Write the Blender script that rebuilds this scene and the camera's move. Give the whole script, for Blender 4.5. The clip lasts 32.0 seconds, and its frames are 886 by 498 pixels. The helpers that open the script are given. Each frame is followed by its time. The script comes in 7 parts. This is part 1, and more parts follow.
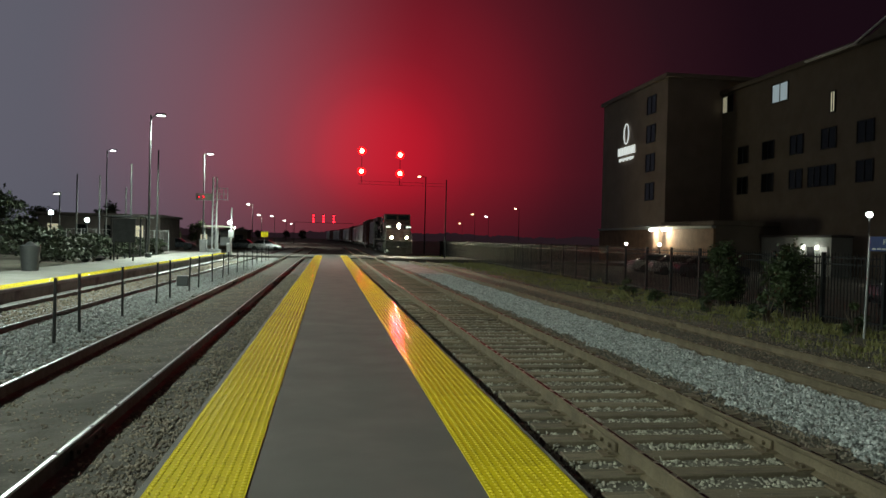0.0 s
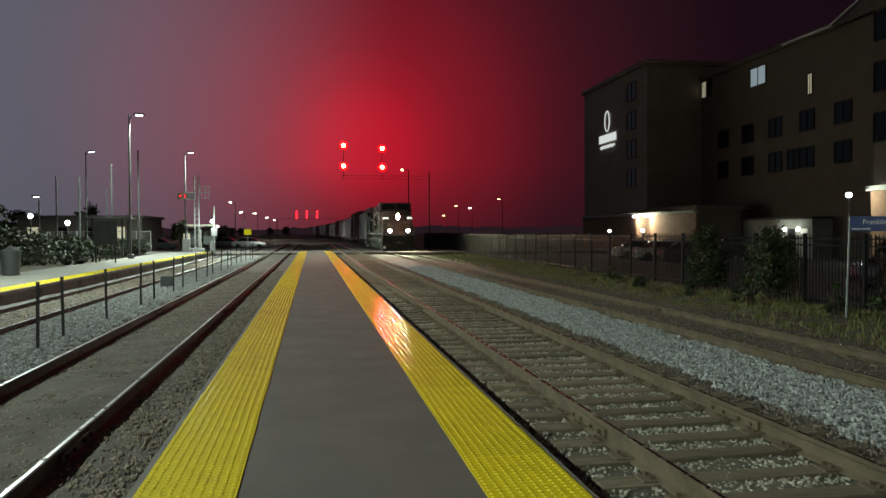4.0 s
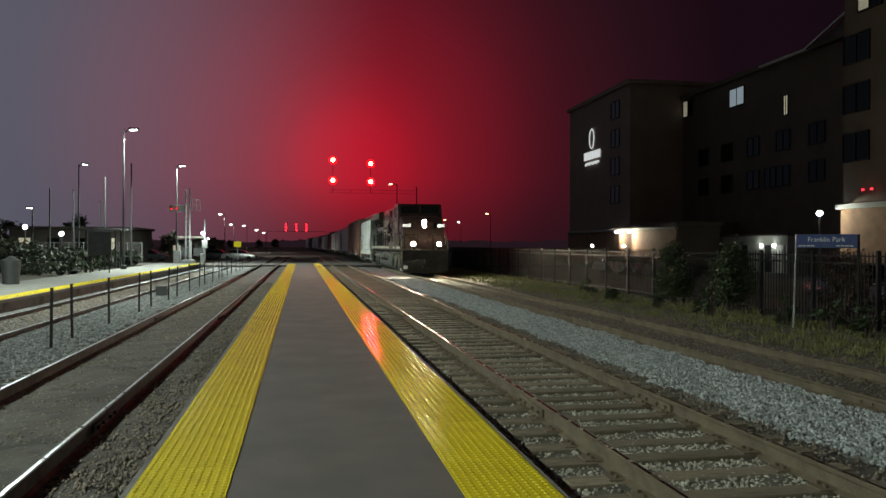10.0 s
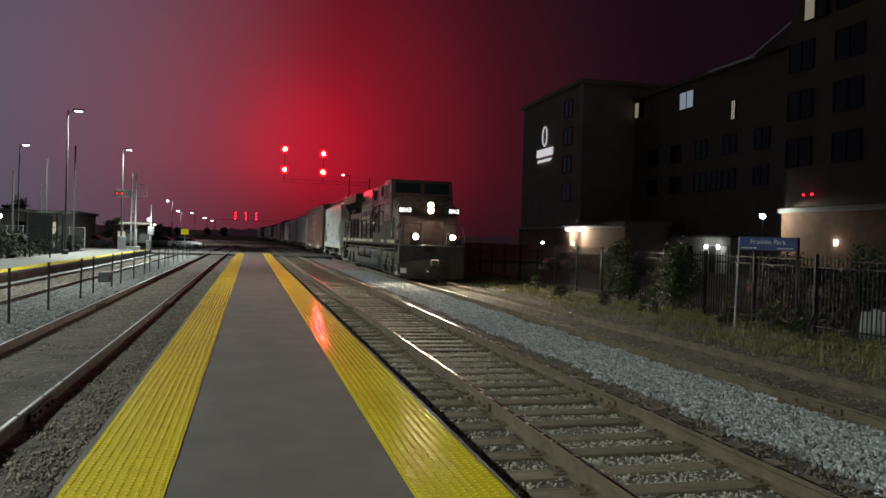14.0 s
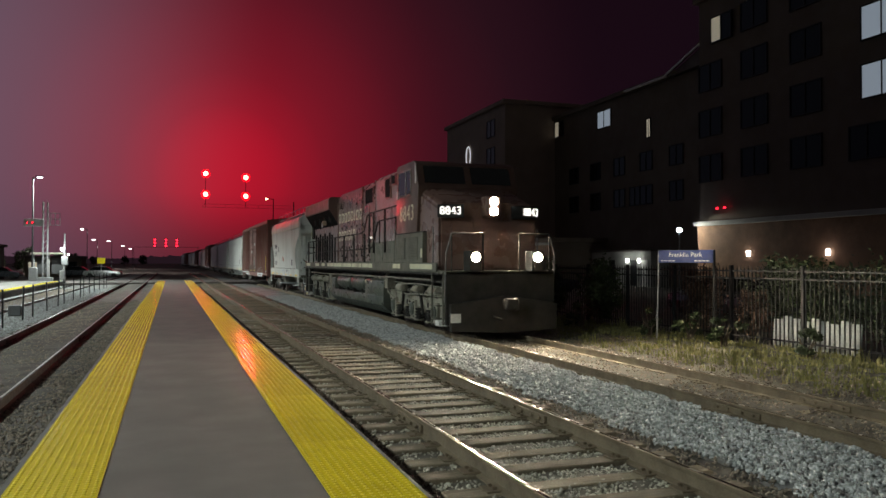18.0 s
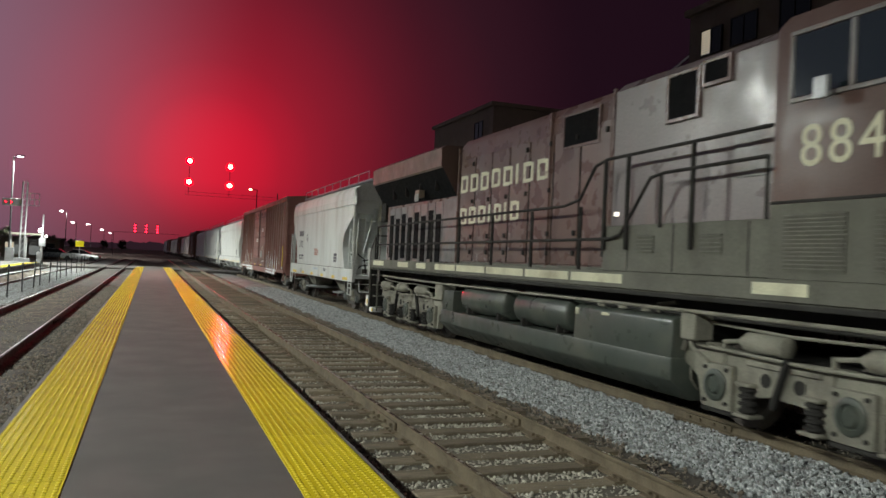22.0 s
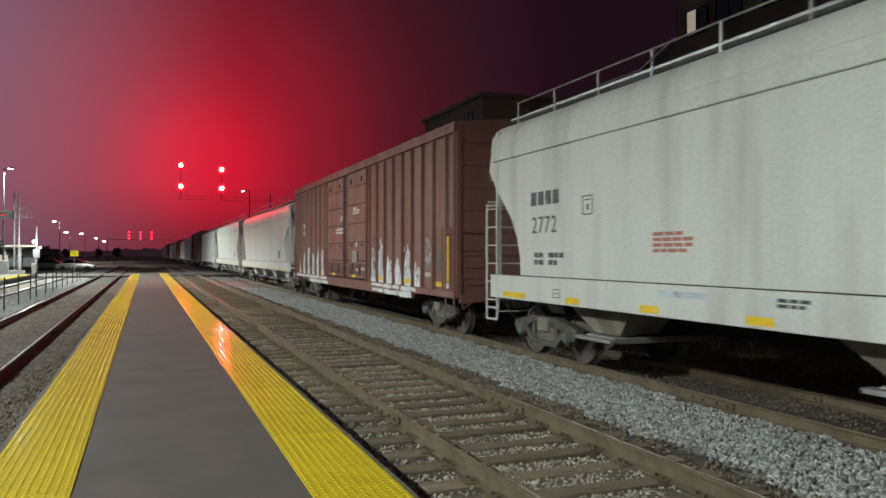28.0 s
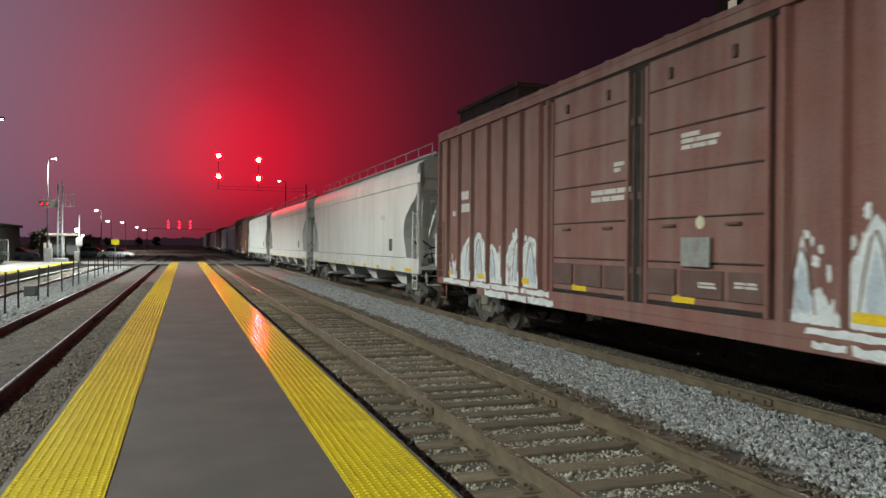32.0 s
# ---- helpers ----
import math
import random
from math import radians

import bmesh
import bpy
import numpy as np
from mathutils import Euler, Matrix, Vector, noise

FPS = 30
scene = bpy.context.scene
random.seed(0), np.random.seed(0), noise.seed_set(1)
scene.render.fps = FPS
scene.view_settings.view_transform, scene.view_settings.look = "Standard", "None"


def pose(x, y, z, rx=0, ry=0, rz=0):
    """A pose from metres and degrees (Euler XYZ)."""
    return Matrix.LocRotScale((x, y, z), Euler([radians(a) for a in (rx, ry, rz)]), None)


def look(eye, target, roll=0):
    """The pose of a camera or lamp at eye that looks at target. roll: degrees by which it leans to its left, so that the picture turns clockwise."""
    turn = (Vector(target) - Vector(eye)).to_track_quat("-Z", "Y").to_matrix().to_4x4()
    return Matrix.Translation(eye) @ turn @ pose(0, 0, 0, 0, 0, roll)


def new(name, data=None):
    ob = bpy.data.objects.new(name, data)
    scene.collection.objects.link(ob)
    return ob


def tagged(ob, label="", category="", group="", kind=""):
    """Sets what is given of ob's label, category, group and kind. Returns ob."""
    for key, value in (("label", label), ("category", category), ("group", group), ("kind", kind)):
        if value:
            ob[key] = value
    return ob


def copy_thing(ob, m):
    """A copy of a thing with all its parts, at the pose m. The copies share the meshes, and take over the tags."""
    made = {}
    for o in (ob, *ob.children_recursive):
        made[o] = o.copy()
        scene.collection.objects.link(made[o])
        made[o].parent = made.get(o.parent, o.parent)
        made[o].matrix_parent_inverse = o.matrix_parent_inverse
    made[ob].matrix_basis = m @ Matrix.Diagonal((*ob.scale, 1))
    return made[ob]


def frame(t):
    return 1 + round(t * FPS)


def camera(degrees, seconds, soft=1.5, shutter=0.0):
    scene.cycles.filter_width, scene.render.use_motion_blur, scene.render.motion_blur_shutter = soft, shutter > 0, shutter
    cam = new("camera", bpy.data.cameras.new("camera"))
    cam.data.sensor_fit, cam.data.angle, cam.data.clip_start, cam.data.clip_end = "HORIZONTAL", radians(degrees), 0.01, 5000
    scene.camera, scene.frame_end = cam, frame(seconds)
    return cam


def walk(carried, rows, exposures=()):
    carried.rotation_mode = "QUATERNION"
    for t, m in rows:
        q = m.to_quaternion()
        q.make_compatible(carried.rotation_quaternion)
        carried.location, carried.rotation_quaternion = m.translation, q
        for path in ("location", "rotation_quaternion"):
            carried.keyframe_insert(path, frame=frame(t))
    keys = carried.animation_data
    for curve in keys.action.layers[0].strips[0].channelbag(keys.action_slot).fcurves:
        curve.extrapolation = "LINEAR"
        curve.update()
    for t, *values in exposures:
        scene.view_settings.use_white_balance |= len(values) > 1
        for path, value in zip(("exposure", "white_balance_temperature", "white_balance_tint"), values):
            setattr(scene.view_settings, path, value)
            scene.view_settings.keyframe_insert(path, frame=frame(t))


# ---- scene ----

# ================= camera: held by hand on the island platform =================
cam = camera(59.18, 32.0, soft=1.5, shutter=0.5)
# seconds, metres forward, tilt, roll, turn
PATH = (
    (0, 1.5, 89.32, -1.44, -8.36), (0.5, 1.5, 89.66, -1.42, -8.17), (1, 1.5, 90.11, -1.35, -8.22), (1.5, 1.5, 90.40, -1.32, -8.45),
    (2, 1.5, 90.52, -1.25, -8.75), (2.5, 1.5, 90.38, -0.94, -8.98), (3, 1.5, 90.03, -0.50, -9.15), (3.5, 1.5, 89.46, -0.06, -9.33),
    (4, 1.5, 88.76, 0.23, -9.51), (4.3, 0.0, 88.46, 0.25, -8.99), (4.5, 0.0, 88.21, 0.27, -9.05), (6.5, 0.0, 87.82, 0.31, -9.33),
    (7, 0.0, 87.95, 0.36, -9.27), (7.5, 0.0, 88.09, 0.28, -9.30), (8, 0.0, 88.28, 0.01, -9.45), (8.5, 0.0, 88.58, -0.29, -9.66),
    (9, 0.0, 88.99, -0.39, -9.85), (9.5, 0.0, 89.47, -0.32, -10.06), (10, 0.0, 89.77, -0.22, -10.29), (10.5, 0.0, 89.90, -0.11, -10.61),
    (11, 0.0, 89.88, -0.13, -10.95), (11.5, 0.0, 89.84, -0.19, -11.17), (12, 0.0, 89.77, -0.38, -11.37), (12.5, 0.0, 89.61, -0.92, -11.79),
    (13, 0.0, 89.45, -1.72, -12.40), (13.5, 0.0, 89.38, -2.07, -13.08), (14, 0.0, 89.35, -1.70, -13.85), (14.5, 0.0, 89.38, -0.99, -14.48),
    (16.5, 0.0, 90.40, -0.13, -17.33), (17, 0.0, 90.49, -0.12, -18.07), (17.5, 0.0, 90.70, -0.13, -18.68), (18, 0.0, 90.95, -0.06, -19.19),
    (18.5, 0.0, 91.14, -0.09, -19.67), (19, 0.0, 91.20, -0.25, -19.95), (19.5, 0.0, 91.27, -0.53, -19.95), (20, 0.0, 91.45, -0.89, -19.81),
    (20.5, 0.0, 91.58, -1.25, -19.75), (21, 0.0, 91.45, -1.64, -19.94), (21.5, 0.0, 91.14, -2.18, -20.29), (22, 0.0, 90.94, -2.71, -20.54),
    (22.5, 0.0, 90.90, -2.85, -20.59), (23, 0.0, 91.01, -2.67, -20.73), (23.5, 0.0, 91.29, -2.26, -21.06), (24, 0.0, 91.54, -1.83, -21.46),
    (24.5, 0.0, 91.69, -1.48, -21.86), (25, 0.0, 91.53, -1.27, -22.11), (25.5, 0.0, 91.34, -1.19, -22.22), (26, 0.0, 91.17, -1.00, -22.13),
    (26.5, 0.0, 91.08, -0.79, -21.97), (28.5, 0.0, 90.00, 0.11, -20.34), (29, 0.0, 89.60, 0.05, -19.82), (29.5, 0.0, 89.42, -0.03, -19.37),
    (30, 0.0, 89.30, -0.13, -18.97), (30.5, 0.0, 89.16, -0.20, -18.68), (31, 0.0, 89.14, -0.25, -18.56), (31.5, 0.0, 89.40, -0.40, -18.49),
    (32, 0.0, 89.73, -0.44, -18.32),
)

walk(cam, [(t, pose(0, fwd, 1.578, tilt, roll, turn)) for t, fwd, tilt, roll, turn in PATH],
     exposures=[(0, -0.3, 6700, -2), (8, -0.36, 6650, 0), (12, -0.5, 6500, 8), (19.3, -0.5, 6500, 13), (20.2, -0.2, 6550, 14), (21.0, 0.0, 6650, 14), (22, 0.06, 6700, 15), (32, 0.06, 6700, 15)])

# ================= night sky, with a red haze glow painted over the line ahead =========
world = bpy.data.worlds.new("night_sky")
scene.world = world
world.use_nodes = True
wn, wl = world.node_tree.nodes, world.node_tree.links
wn.clear()
w_out = wn.new("ShaderNodeOutputWorld")
w_bg = wn.new("ShaderNodeBackground")
w_tc = wn.new("ShaderNodeTexCoord")
w_dot = wn.new("ShaderNodeVectorMath")
w_dot.operation = "DOT_PRODUCT"
w_dot.inputs[1].default_value = (0.0, 0.988, 0.155)
w_ramp = wn.new("ShaderNodeValToRGB")
w_ramp.color_ramp.interpolation = "EASE"
els = w_ramp.color_ramp.elements
# brighter sky behind and overhead, added as unseen fill
els[0].position, els[0].color = 0.20, (0.036, 0.030, 0.029, 1)
els[1].position, els[1].color = 1.0, (0.10, 0.012, 0.022, 1)
els.new(0.70).color = (0.0040, 0.0036, 0.0070, 1)
els.new(0.86).color = (0.0062, 0.0042, 0.0085, 1)
mid = els.new(0.94)
mid.color = (0.024, 0.008, 0.014, 1)
w_bg.inputs["Strength"].default_value = 1.0
wl.new(w_tc.outputs["Generated"], w_dot.inputs[0])
wl.new(w_dot.outputs["Value"], w_ramp.inputs[0])
# a second, cooler glow on the west side, lamp glare painted into the sky
w_dot2 = wn.new("ShaderNodeVectorMath")
w_dot2.operation = "DOT_PRODUCT"
w_dot2.inputs[1].default_value = (-0.55, 0.81, 0.2)
w_ramp2 = wn.new("ShaderNodeValToRGB")
w_ramp2.color_ramp.interpolation = "EASE"
w_ramp2.color_ramp.elements[0].position, w_ramp2.color_ramp.elements[0].color = 0.76, (0, 0, 0, 1)
w_ramp2.color_ramp.elements[1].position, w_ramp2.color_ramp.elements[1].color = 1.0, (0.118, 0.132, 0.180, 1)
w_add = wn.new("ShaderNodeMix")
w_add.data_type, w_add.blend_type = "RGBA", "ADD"
w_add.inputs[0].default_value = 1.0
wl.new(w_tc.outputs["Generated"], w_dot2.inputs[0])
wl.new(w_dot2.outputs["Value"], w_ramp2.inputs[0])
wl.new(w_ramp.outputs[0], w_add.inputs[6])
wl.new(w_ramp2.outputs[0], w_add.inputs[7])
# red glare round the signals ahead, painted into the sky colour
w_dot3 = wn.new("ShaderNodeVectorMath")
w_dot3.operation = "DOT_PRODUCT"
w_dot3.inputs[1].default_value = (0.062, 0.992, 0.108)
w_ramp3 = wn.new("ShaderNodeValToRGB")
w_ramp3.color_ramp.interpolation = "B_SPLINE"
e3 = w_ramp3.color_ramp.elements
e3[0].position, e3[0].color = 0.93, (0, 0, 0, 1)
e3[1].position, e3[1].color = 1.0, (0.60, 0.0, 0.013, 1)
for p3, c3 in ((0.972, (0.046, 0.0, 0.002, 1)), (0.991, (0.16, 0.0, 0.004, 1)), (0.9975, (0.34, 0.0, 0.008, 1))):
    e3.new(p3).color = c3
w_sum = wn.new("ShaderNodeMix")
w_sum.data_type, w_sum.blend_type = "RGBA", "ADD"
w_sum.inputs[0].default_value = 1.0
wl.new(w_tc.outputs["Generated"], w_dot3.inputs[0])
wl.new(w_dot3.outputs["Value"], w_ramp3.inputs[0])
wl.new(w_add.outputs[2], w_sum.inputs[6])
# the painted glow is dimmed towards the horizon
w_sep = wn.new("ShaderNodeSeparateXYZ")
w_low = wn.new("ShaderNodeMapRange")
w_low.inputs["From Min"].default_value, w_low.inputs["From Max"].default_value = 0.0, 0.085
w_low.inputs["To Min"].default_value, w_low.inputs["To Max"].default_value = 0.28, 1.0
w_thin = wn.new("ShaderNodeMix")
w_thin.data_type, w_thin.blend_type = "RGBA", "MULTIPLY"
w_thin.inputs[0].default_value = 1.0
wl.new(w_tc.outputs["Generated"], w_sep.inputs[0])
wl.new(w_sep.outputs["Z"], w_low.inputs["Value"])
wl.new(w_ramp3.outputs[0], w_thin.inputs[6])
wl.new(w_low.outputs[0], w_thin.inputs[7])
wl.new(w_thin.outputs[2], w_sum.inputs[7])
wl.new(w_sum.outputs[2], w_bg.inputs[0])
wl.new(w_bg.outputs[0], w_out.inputs[0])


def lamp(name, kind, place, power, colour, size=0.2, aim=None, spot=150):
    data = bpy.data.lights.new(name, kind)
    data.energy, data.color = power, colour
    if kind == "SPOT":
        data.spot_size, data.spot_blend, data.shadow_soft_size = radians(spot), 0.35, size
    elif kind == "AREA":
        data.size = size
    else:
        data.shadow_soft_size = size
    ob = new(name, data)
    ob.matrix_world = look(place, aim or (place[0], place[1] + 0.01, place[2] - 5))
    return ob


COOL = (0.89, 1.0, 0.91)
# the poles at y 2 and -22 are unseen, added as fill
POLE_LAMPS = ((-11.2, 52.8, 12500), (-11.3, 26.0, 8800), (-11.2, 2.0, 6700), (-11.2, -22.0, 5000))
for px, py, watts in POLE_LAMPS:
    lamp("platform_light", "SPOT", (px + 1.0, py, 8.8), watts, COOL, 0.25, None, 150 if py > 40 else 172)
lamp("street_light_glow", "SPOT", (-10.2, 75.0, 8.7), 16000, COOL, 0.2, None, 168)
for lx, ly, lz in ((-14.9, 159.3, 7.6), (-19.3, 233.2, 7.4)):
    lamp("street_light_glow", "SPOT", (lx - 0.9, ly, lz), 26000, (1.0, 0.95, 0.88), 0.3, None, 165)
lamp("mast_work_light", "POINT", (-8.5, 70.9, 2.6), 260, (0.9, 1.0, 0.95), 0.12)
for sx, sz in ((2.93, 9.6), (2.93, 7.75), (6.53, 9.4), (6.53, 7.7)):
    lamp("signal_glow", "SPOT", (sx, 74.6, sz), 1800, (1.0, 0.02, 0.035), 0.12, (sx, 20, -1), 44)

# ================= materials =================
def ramp2(nt, fac, a, b, p0=0.35, p1=0.65):
    r = nt.nodes.new("ShaderNodeValToRGB")
    r.color_ramp.elements[0].position, r.color_ramp.elements[0].color = p0, (*a, 1)
    r.color_ramp.elements[1].position, r.color_ramp.elements[1].color = p1, (*b, 1)
    nt.links.new(fac, r.inputs[0])
    return r.outputs[0]


def noise_of(nt, coord, scale, detail=4, stretch=None):
    n = nt.nodes.new("ShaderNodeTexNoise")
    n.inputs["Scale"].default_value, n.inputs["Detail"].default_value = scale, detail
    if stretch:
        mp = nt.nodes.new("ShaderNodeMapping")
        mp.inputs["Scale"].default_value = stretch
        nt.links.new(coord, mp.inputs[0])
        coord = mp.outputs[0]
    nt.links.new(coord, n.inputs["Vector"])
    return n.outputs["Fac"]


def surface(name, colour, rough=0.6, metal=0.0, var=0.18, big=0.8, fine=40.0, bump=0.15, dirt=None, dirt_at=(0.52, 0.72),
            stretch=None, dirt_scale=1.6, rand=0.0, spec=0.5):
    """Painted, worn or natural surface: colour uneven at two scales, stains of a second colour, fine relief."""
    m = bpy.data.materials.new(name)
    m.use_nodes = True
    nt = m.node_tree
    bsdf = nt.nodes["Principled BSDF"]
    co = nt.nodes.new("ShaderNodeTexCoord").outputs["Object"]
    lo, hi = [c * (1 - var) for c in colour], [min(1, c * (1 + var)) for c in colour]
    col = ramp2(nt, noise_of(nt, co, big, 5, stretch), lo, hi, 0.3, 0.7)
    grain = noise_of(nt, co, fine, 3)
    mix = nt.nodes.new("ShaderNodeMix")
    mix.data_type, mix.blend_type = "RGBA", "MULTIPLY"
    mix.inputs[0].default_value = 0.55
    nt.links.new(col, mix.inputs[6])
    nt.links.new(ramp2(nt, grain, (0.62, 0.62, 0.62), (1.25, 1.25, 1.25), 0.25, 0.75), mix.inputs[7])
    col = mix.outputs[2]
    if dirt:
        dm = nt.nodes.new("ShaderNodeMix")
        dm.data_type = "RGBA"
        nt.links.new(ramp2(nt, noise_of(nt, co, dirt_scale, 6, stretch), (0, 0, 0), (1, 1, 1), *dirt_at), dm.inputs[0])
        nt.links.new(col, dm.inputs[6])
        dm.inputs[7].default_value = (*dirt, 1)
        col = dm.outputs[2]
    if rand:
        oi = nt.nodes.new("ShaderNodeObjectInfo")
        rm = nt.nodes.new("ShaderNodeMix")
        rm.data_type, rm.blend_type = "RGBA", "MULTIPLY"
        rm.inputs[0].default_value = 1.0
        nt.links.new(col, rm.inputs[6])
        nt.links.new(ramp2(nt, oi.outputs["Random"], (1 - rand,) * 3, (1 + rand,) * 3, 0, 1), rm.inputs[7])
        col = rm.outputs[2]
    nt.links.new(col, bsdf.inputs["Base Color"])
    rr = ramp2(nt, noise_of(nt, co, big * 3, 3), (max(0.02, rough - 0.12),) * 3, (min(1, rough + 0.12),) * 3, 0.3, 0.7)
    nt.links.new(rr, bsdf.inputs["Roughness"])
    bsdf.inputs["Metallic"].default_value = metal
    bsdf.inputs["Specular IOR Level"].default_value = spec
    if bump:
        bp = nt.nodes.new("ShaderNodeBump")
        bp.inputs["Strength"].default_value, bp.inputs["Distance"].default_value = bump, 0.01
        nt.links.new(grain, bp.inputs["Height"])
        nt.links.new(bp.outputs[0], bsdf.inputs["Normal"])
    return m


def glow(name, colour, strength):
    m = bpy.data.materials.new(name)
    m.use_nodes = True
    b = m.node_tree.nodes["Principled BSDF"]
    b.inputs["Base Color"].default_value = (*[c * 0.5 for c in colour], 1)
    b.inputs["Emission Color"].default_value = (*colour, 1)
    b.inputs["Emission Strength"].default_value = strength
    return m


def glassy(name, colour, rough=0.05, spec=0.8):
    m = bpy.data.materials.new(name)
    m.use_nodes = True
    b = m.node_tree.nodes["Principled BSDF"]
    b.inputs["Base Color"].default_value = (*colour, 1)
    b.inputs["Roughness"].default_value = rough
    b.inputs["Specular IOR Level"].default_value = spec
    return m


ASPHALT = surface("worn_asphalt", (0.098, 0.089, 0.086), 0.85, var=0.05, big=0.5, fine=160, bump=0.25, dirt=(0.090, 0.082, 0.079), dirt_at=(0.5, 0.75))
TACTILE = surface("yellow_tactile_plastic", (0.70, 0.56, 0.018), 0.13, var=0.08, big=1.2, fine=50, bump=0.1, dirt=(0.42, 0.29, 0.03), dirt_at=(0.55, 0.85), rand=0.06)
TACTILE_WORN = surface("scuffed_yellow_plastic", (0.68, 0.54, 0.018), 0.7, var=0.08, big=1.2, fine=50, bump=0.1, dirt=(0.42, 0.29, 0.03), dirt_at=(0.55, 0.85), rand=0.06)
TACTILE.node_tree.nodes["Principled BSDF"].inputs["Specular IOR Level"].default_value = 0.32
CONCRETE = surface("pale_concrete", (0.24, 0.235, 0.225), 0.85, var=0.15, big=0.6, fine=60, bump=0.4, dirt=(0.2, 0.19, 0.18))
KERB = surface("dark_edge_concrete", (0.13, 0.125, 0.12), 0.85, var=0.2, big=1.0, fine=60, bump=0.4, dirt=(0.05, 0.048, 0.045))
GROUND = surface("dirty_ground_gravel", (0.112, 0.1, 0.08), 0.95, var=0.35, big=0.35, fine=22, bump=1.0, dirt=(0.055, 0.048, 0.042), dirt_scale=0.7)
SOOT_BED = surface("sooty_dirt_ballast", (0.075, 0.066, 0.056), 0.95, var=0.4, big=1.2, fine=26, bump=1.0, dirt=(0.035, 0.031, 0.028), dirt_scale=1.4)
BALLAST = surface("grey_ballast", (0.20, 0.203, 0.205), 0.9, var=0.3, big=1.5, fine=18, bump=1.0, dirt=(0.1, 0.092, 0.082), dirt_at=(0.48, 0.7))
STONE = surface("ballast_stone", (0.40, 0.42, 0.425), 0.85, var=0.6, big=14, fine=60, bump=0.3, dirt=(0.2, 0.195, 0.19), dirt_scale=6, dirt_at=(0.54, 0.66))
WEST_STONE = surface("dark_grey_ballast_stone", (0.28, 0.29, 0.30), 0.85, var=0.6, big=14, fine=60, bump=0.3, dirt=(0.14, 0.135, 0.13), dirt_scale=6, dirt_at=(0.5, 0.64))
MID_STONE = surface("dusty_ballast_stone", (0.40, 0.38, 0.32), 0.85, var=0.5, big=9, fine=60, bump=0.3, dirt=(0.14, 0.125, 0.105), dirt_scale=6)
BROWN_STONE = surface("oily_ballast_stone", (0.21, 0.175, 0.14), 0.85, var=0.5, big=9, fine=60, bump=0.3, dirt=(0.06, 0.055, 0.05), dirt_scale=6)
TIE = surface("weathered_tie_timber", (0.165, 0.136, 0.094), 0.9, var=0.3, big=2.0, fine=50, bump=0.8, dirt=(0.06, 0.05, 0.042), stretch=(1, 7, 1), rand=0.3)
RAIL_SIDE = surface("rusty_rail_steel", (0.15, 0.118, 0.078), 0.75, metal=0.2, var=0.25, big=2.5, fine=60, bump=0.3)
# rail steel coloured darker for the shade on the west rails' near sides
RAIL_DARK = surface("shaded_rail_steel", (0.035, 0.03, 0.027), 0.7, metal=0.2, var=0.25, big=2.5, fine=60, bump=0.3)
TIE_DARK = surface("dark_tie_timber", (0.062, 0.055, 0.046), 0.9, var=0.3, big=2.0, fine=50, bump=0.8, dirt=(0.03, 0.027, 0.024), stretch=(1, 7, 1), rand=0.3)
RAIL_TOP = surface("polished_rail_head", (0.55, 0.55, 0.55), 0.34, metal=1.0, var=0.12, big=1.5, fine=80, bump=0.05)
RAIL_DULL = surface("dull_rail_head", (0.5, 0.46, 0.40), 0.24, metal=1.0, var=0.2, big=1.5, fine=80, bump=0.1)
STEEL = surface("galvanised_steel", (0.45, 0.46, 0.47), 0.45, metal=0.7, var=0.15, big=3, fine=40, bump=0.1)
DARK_METAL = surface("dark_painted_iron", (0.022, 0.022, 0.024), 0.6, var=0.25, big=3, fine=60, bump=0.2, spec=0.2)
GREY_PAINT = surface("grey_pole_paint", (0.04, 0.042, 0.045), 0.5, var=0.12, big=2, fine=40, bump=0.08)
GRASS = surface("dry_summer_grass", (0.19, 0.185, 0.07), 0.8, var=0.45, big=2.5, fine=20, bump=0.2)
LEAF = surface("shrub_leaf", (0.042, 0.062, 0.022), 0.6, var=0.5, big=3, fine=15, bump=0.15)
DRY_LEAF = surface("withered_vine_leaf", (0.13, 0.075, 0.05), 0.75, var=0.5, big=3, fine=15, bump=0.15)
HEDGE_LEAF = surface("dark_hedge_leaf", (0.02, 0.028, 0.013), 0.7, var=0.5, big=3, fine=15, bump=0.15)
BARK = surface("shrub_bark", (0.10, 0.08, 0.06), 0.9, var=0.3, big=4, fine=40, bump=0.6)
BRICK_TAN = surface("tan_stucco_wall", (0.125, 0.10, 0.078), 0.9, var=0.12, big=0.5, fine=30, bump=0.3)
# lighter copy of the tan stucco, lamplight put into the colour
BRICK_FAR = surface("lamplit_tan_stucco", (0.26, 0.205, 0.17), 0.9, var=0.12, big=0.5, fine=30, bump=0.3)
BRICK_RED = surface("orange_brick_wall", (0.22, 0.13, 0.08), 0.9, var=0.2, big=1.5, fine=24, bump=0.4)
TAG_PALE = surface("weathered_pale_board", (0.36, 0.38, 0.38), 0.7, var=0.2, big=5, fine=40, bump=0.1, dirt=(0.18, 0.18, 0.17), dirt_at=(0.5, 0.7), dirt_scale=5)
OUTBUILDING = surface("pale_outbuilding_render", (0.32, 0.32, 0.30), 0.85, var=0.12, big=1.0, fine=40, bump=0.2)
WHITE_TRIM = surface("white_trim", (0.72, 0.72, 0.70), 0.6, var=0.08, big=2, fine=40, bump=0.05)
ROOF = surface("dark_roofing", (0.10, 0.085, 0.08), 0.9, var=0.2, big=1, fine=30, bump=0.4)
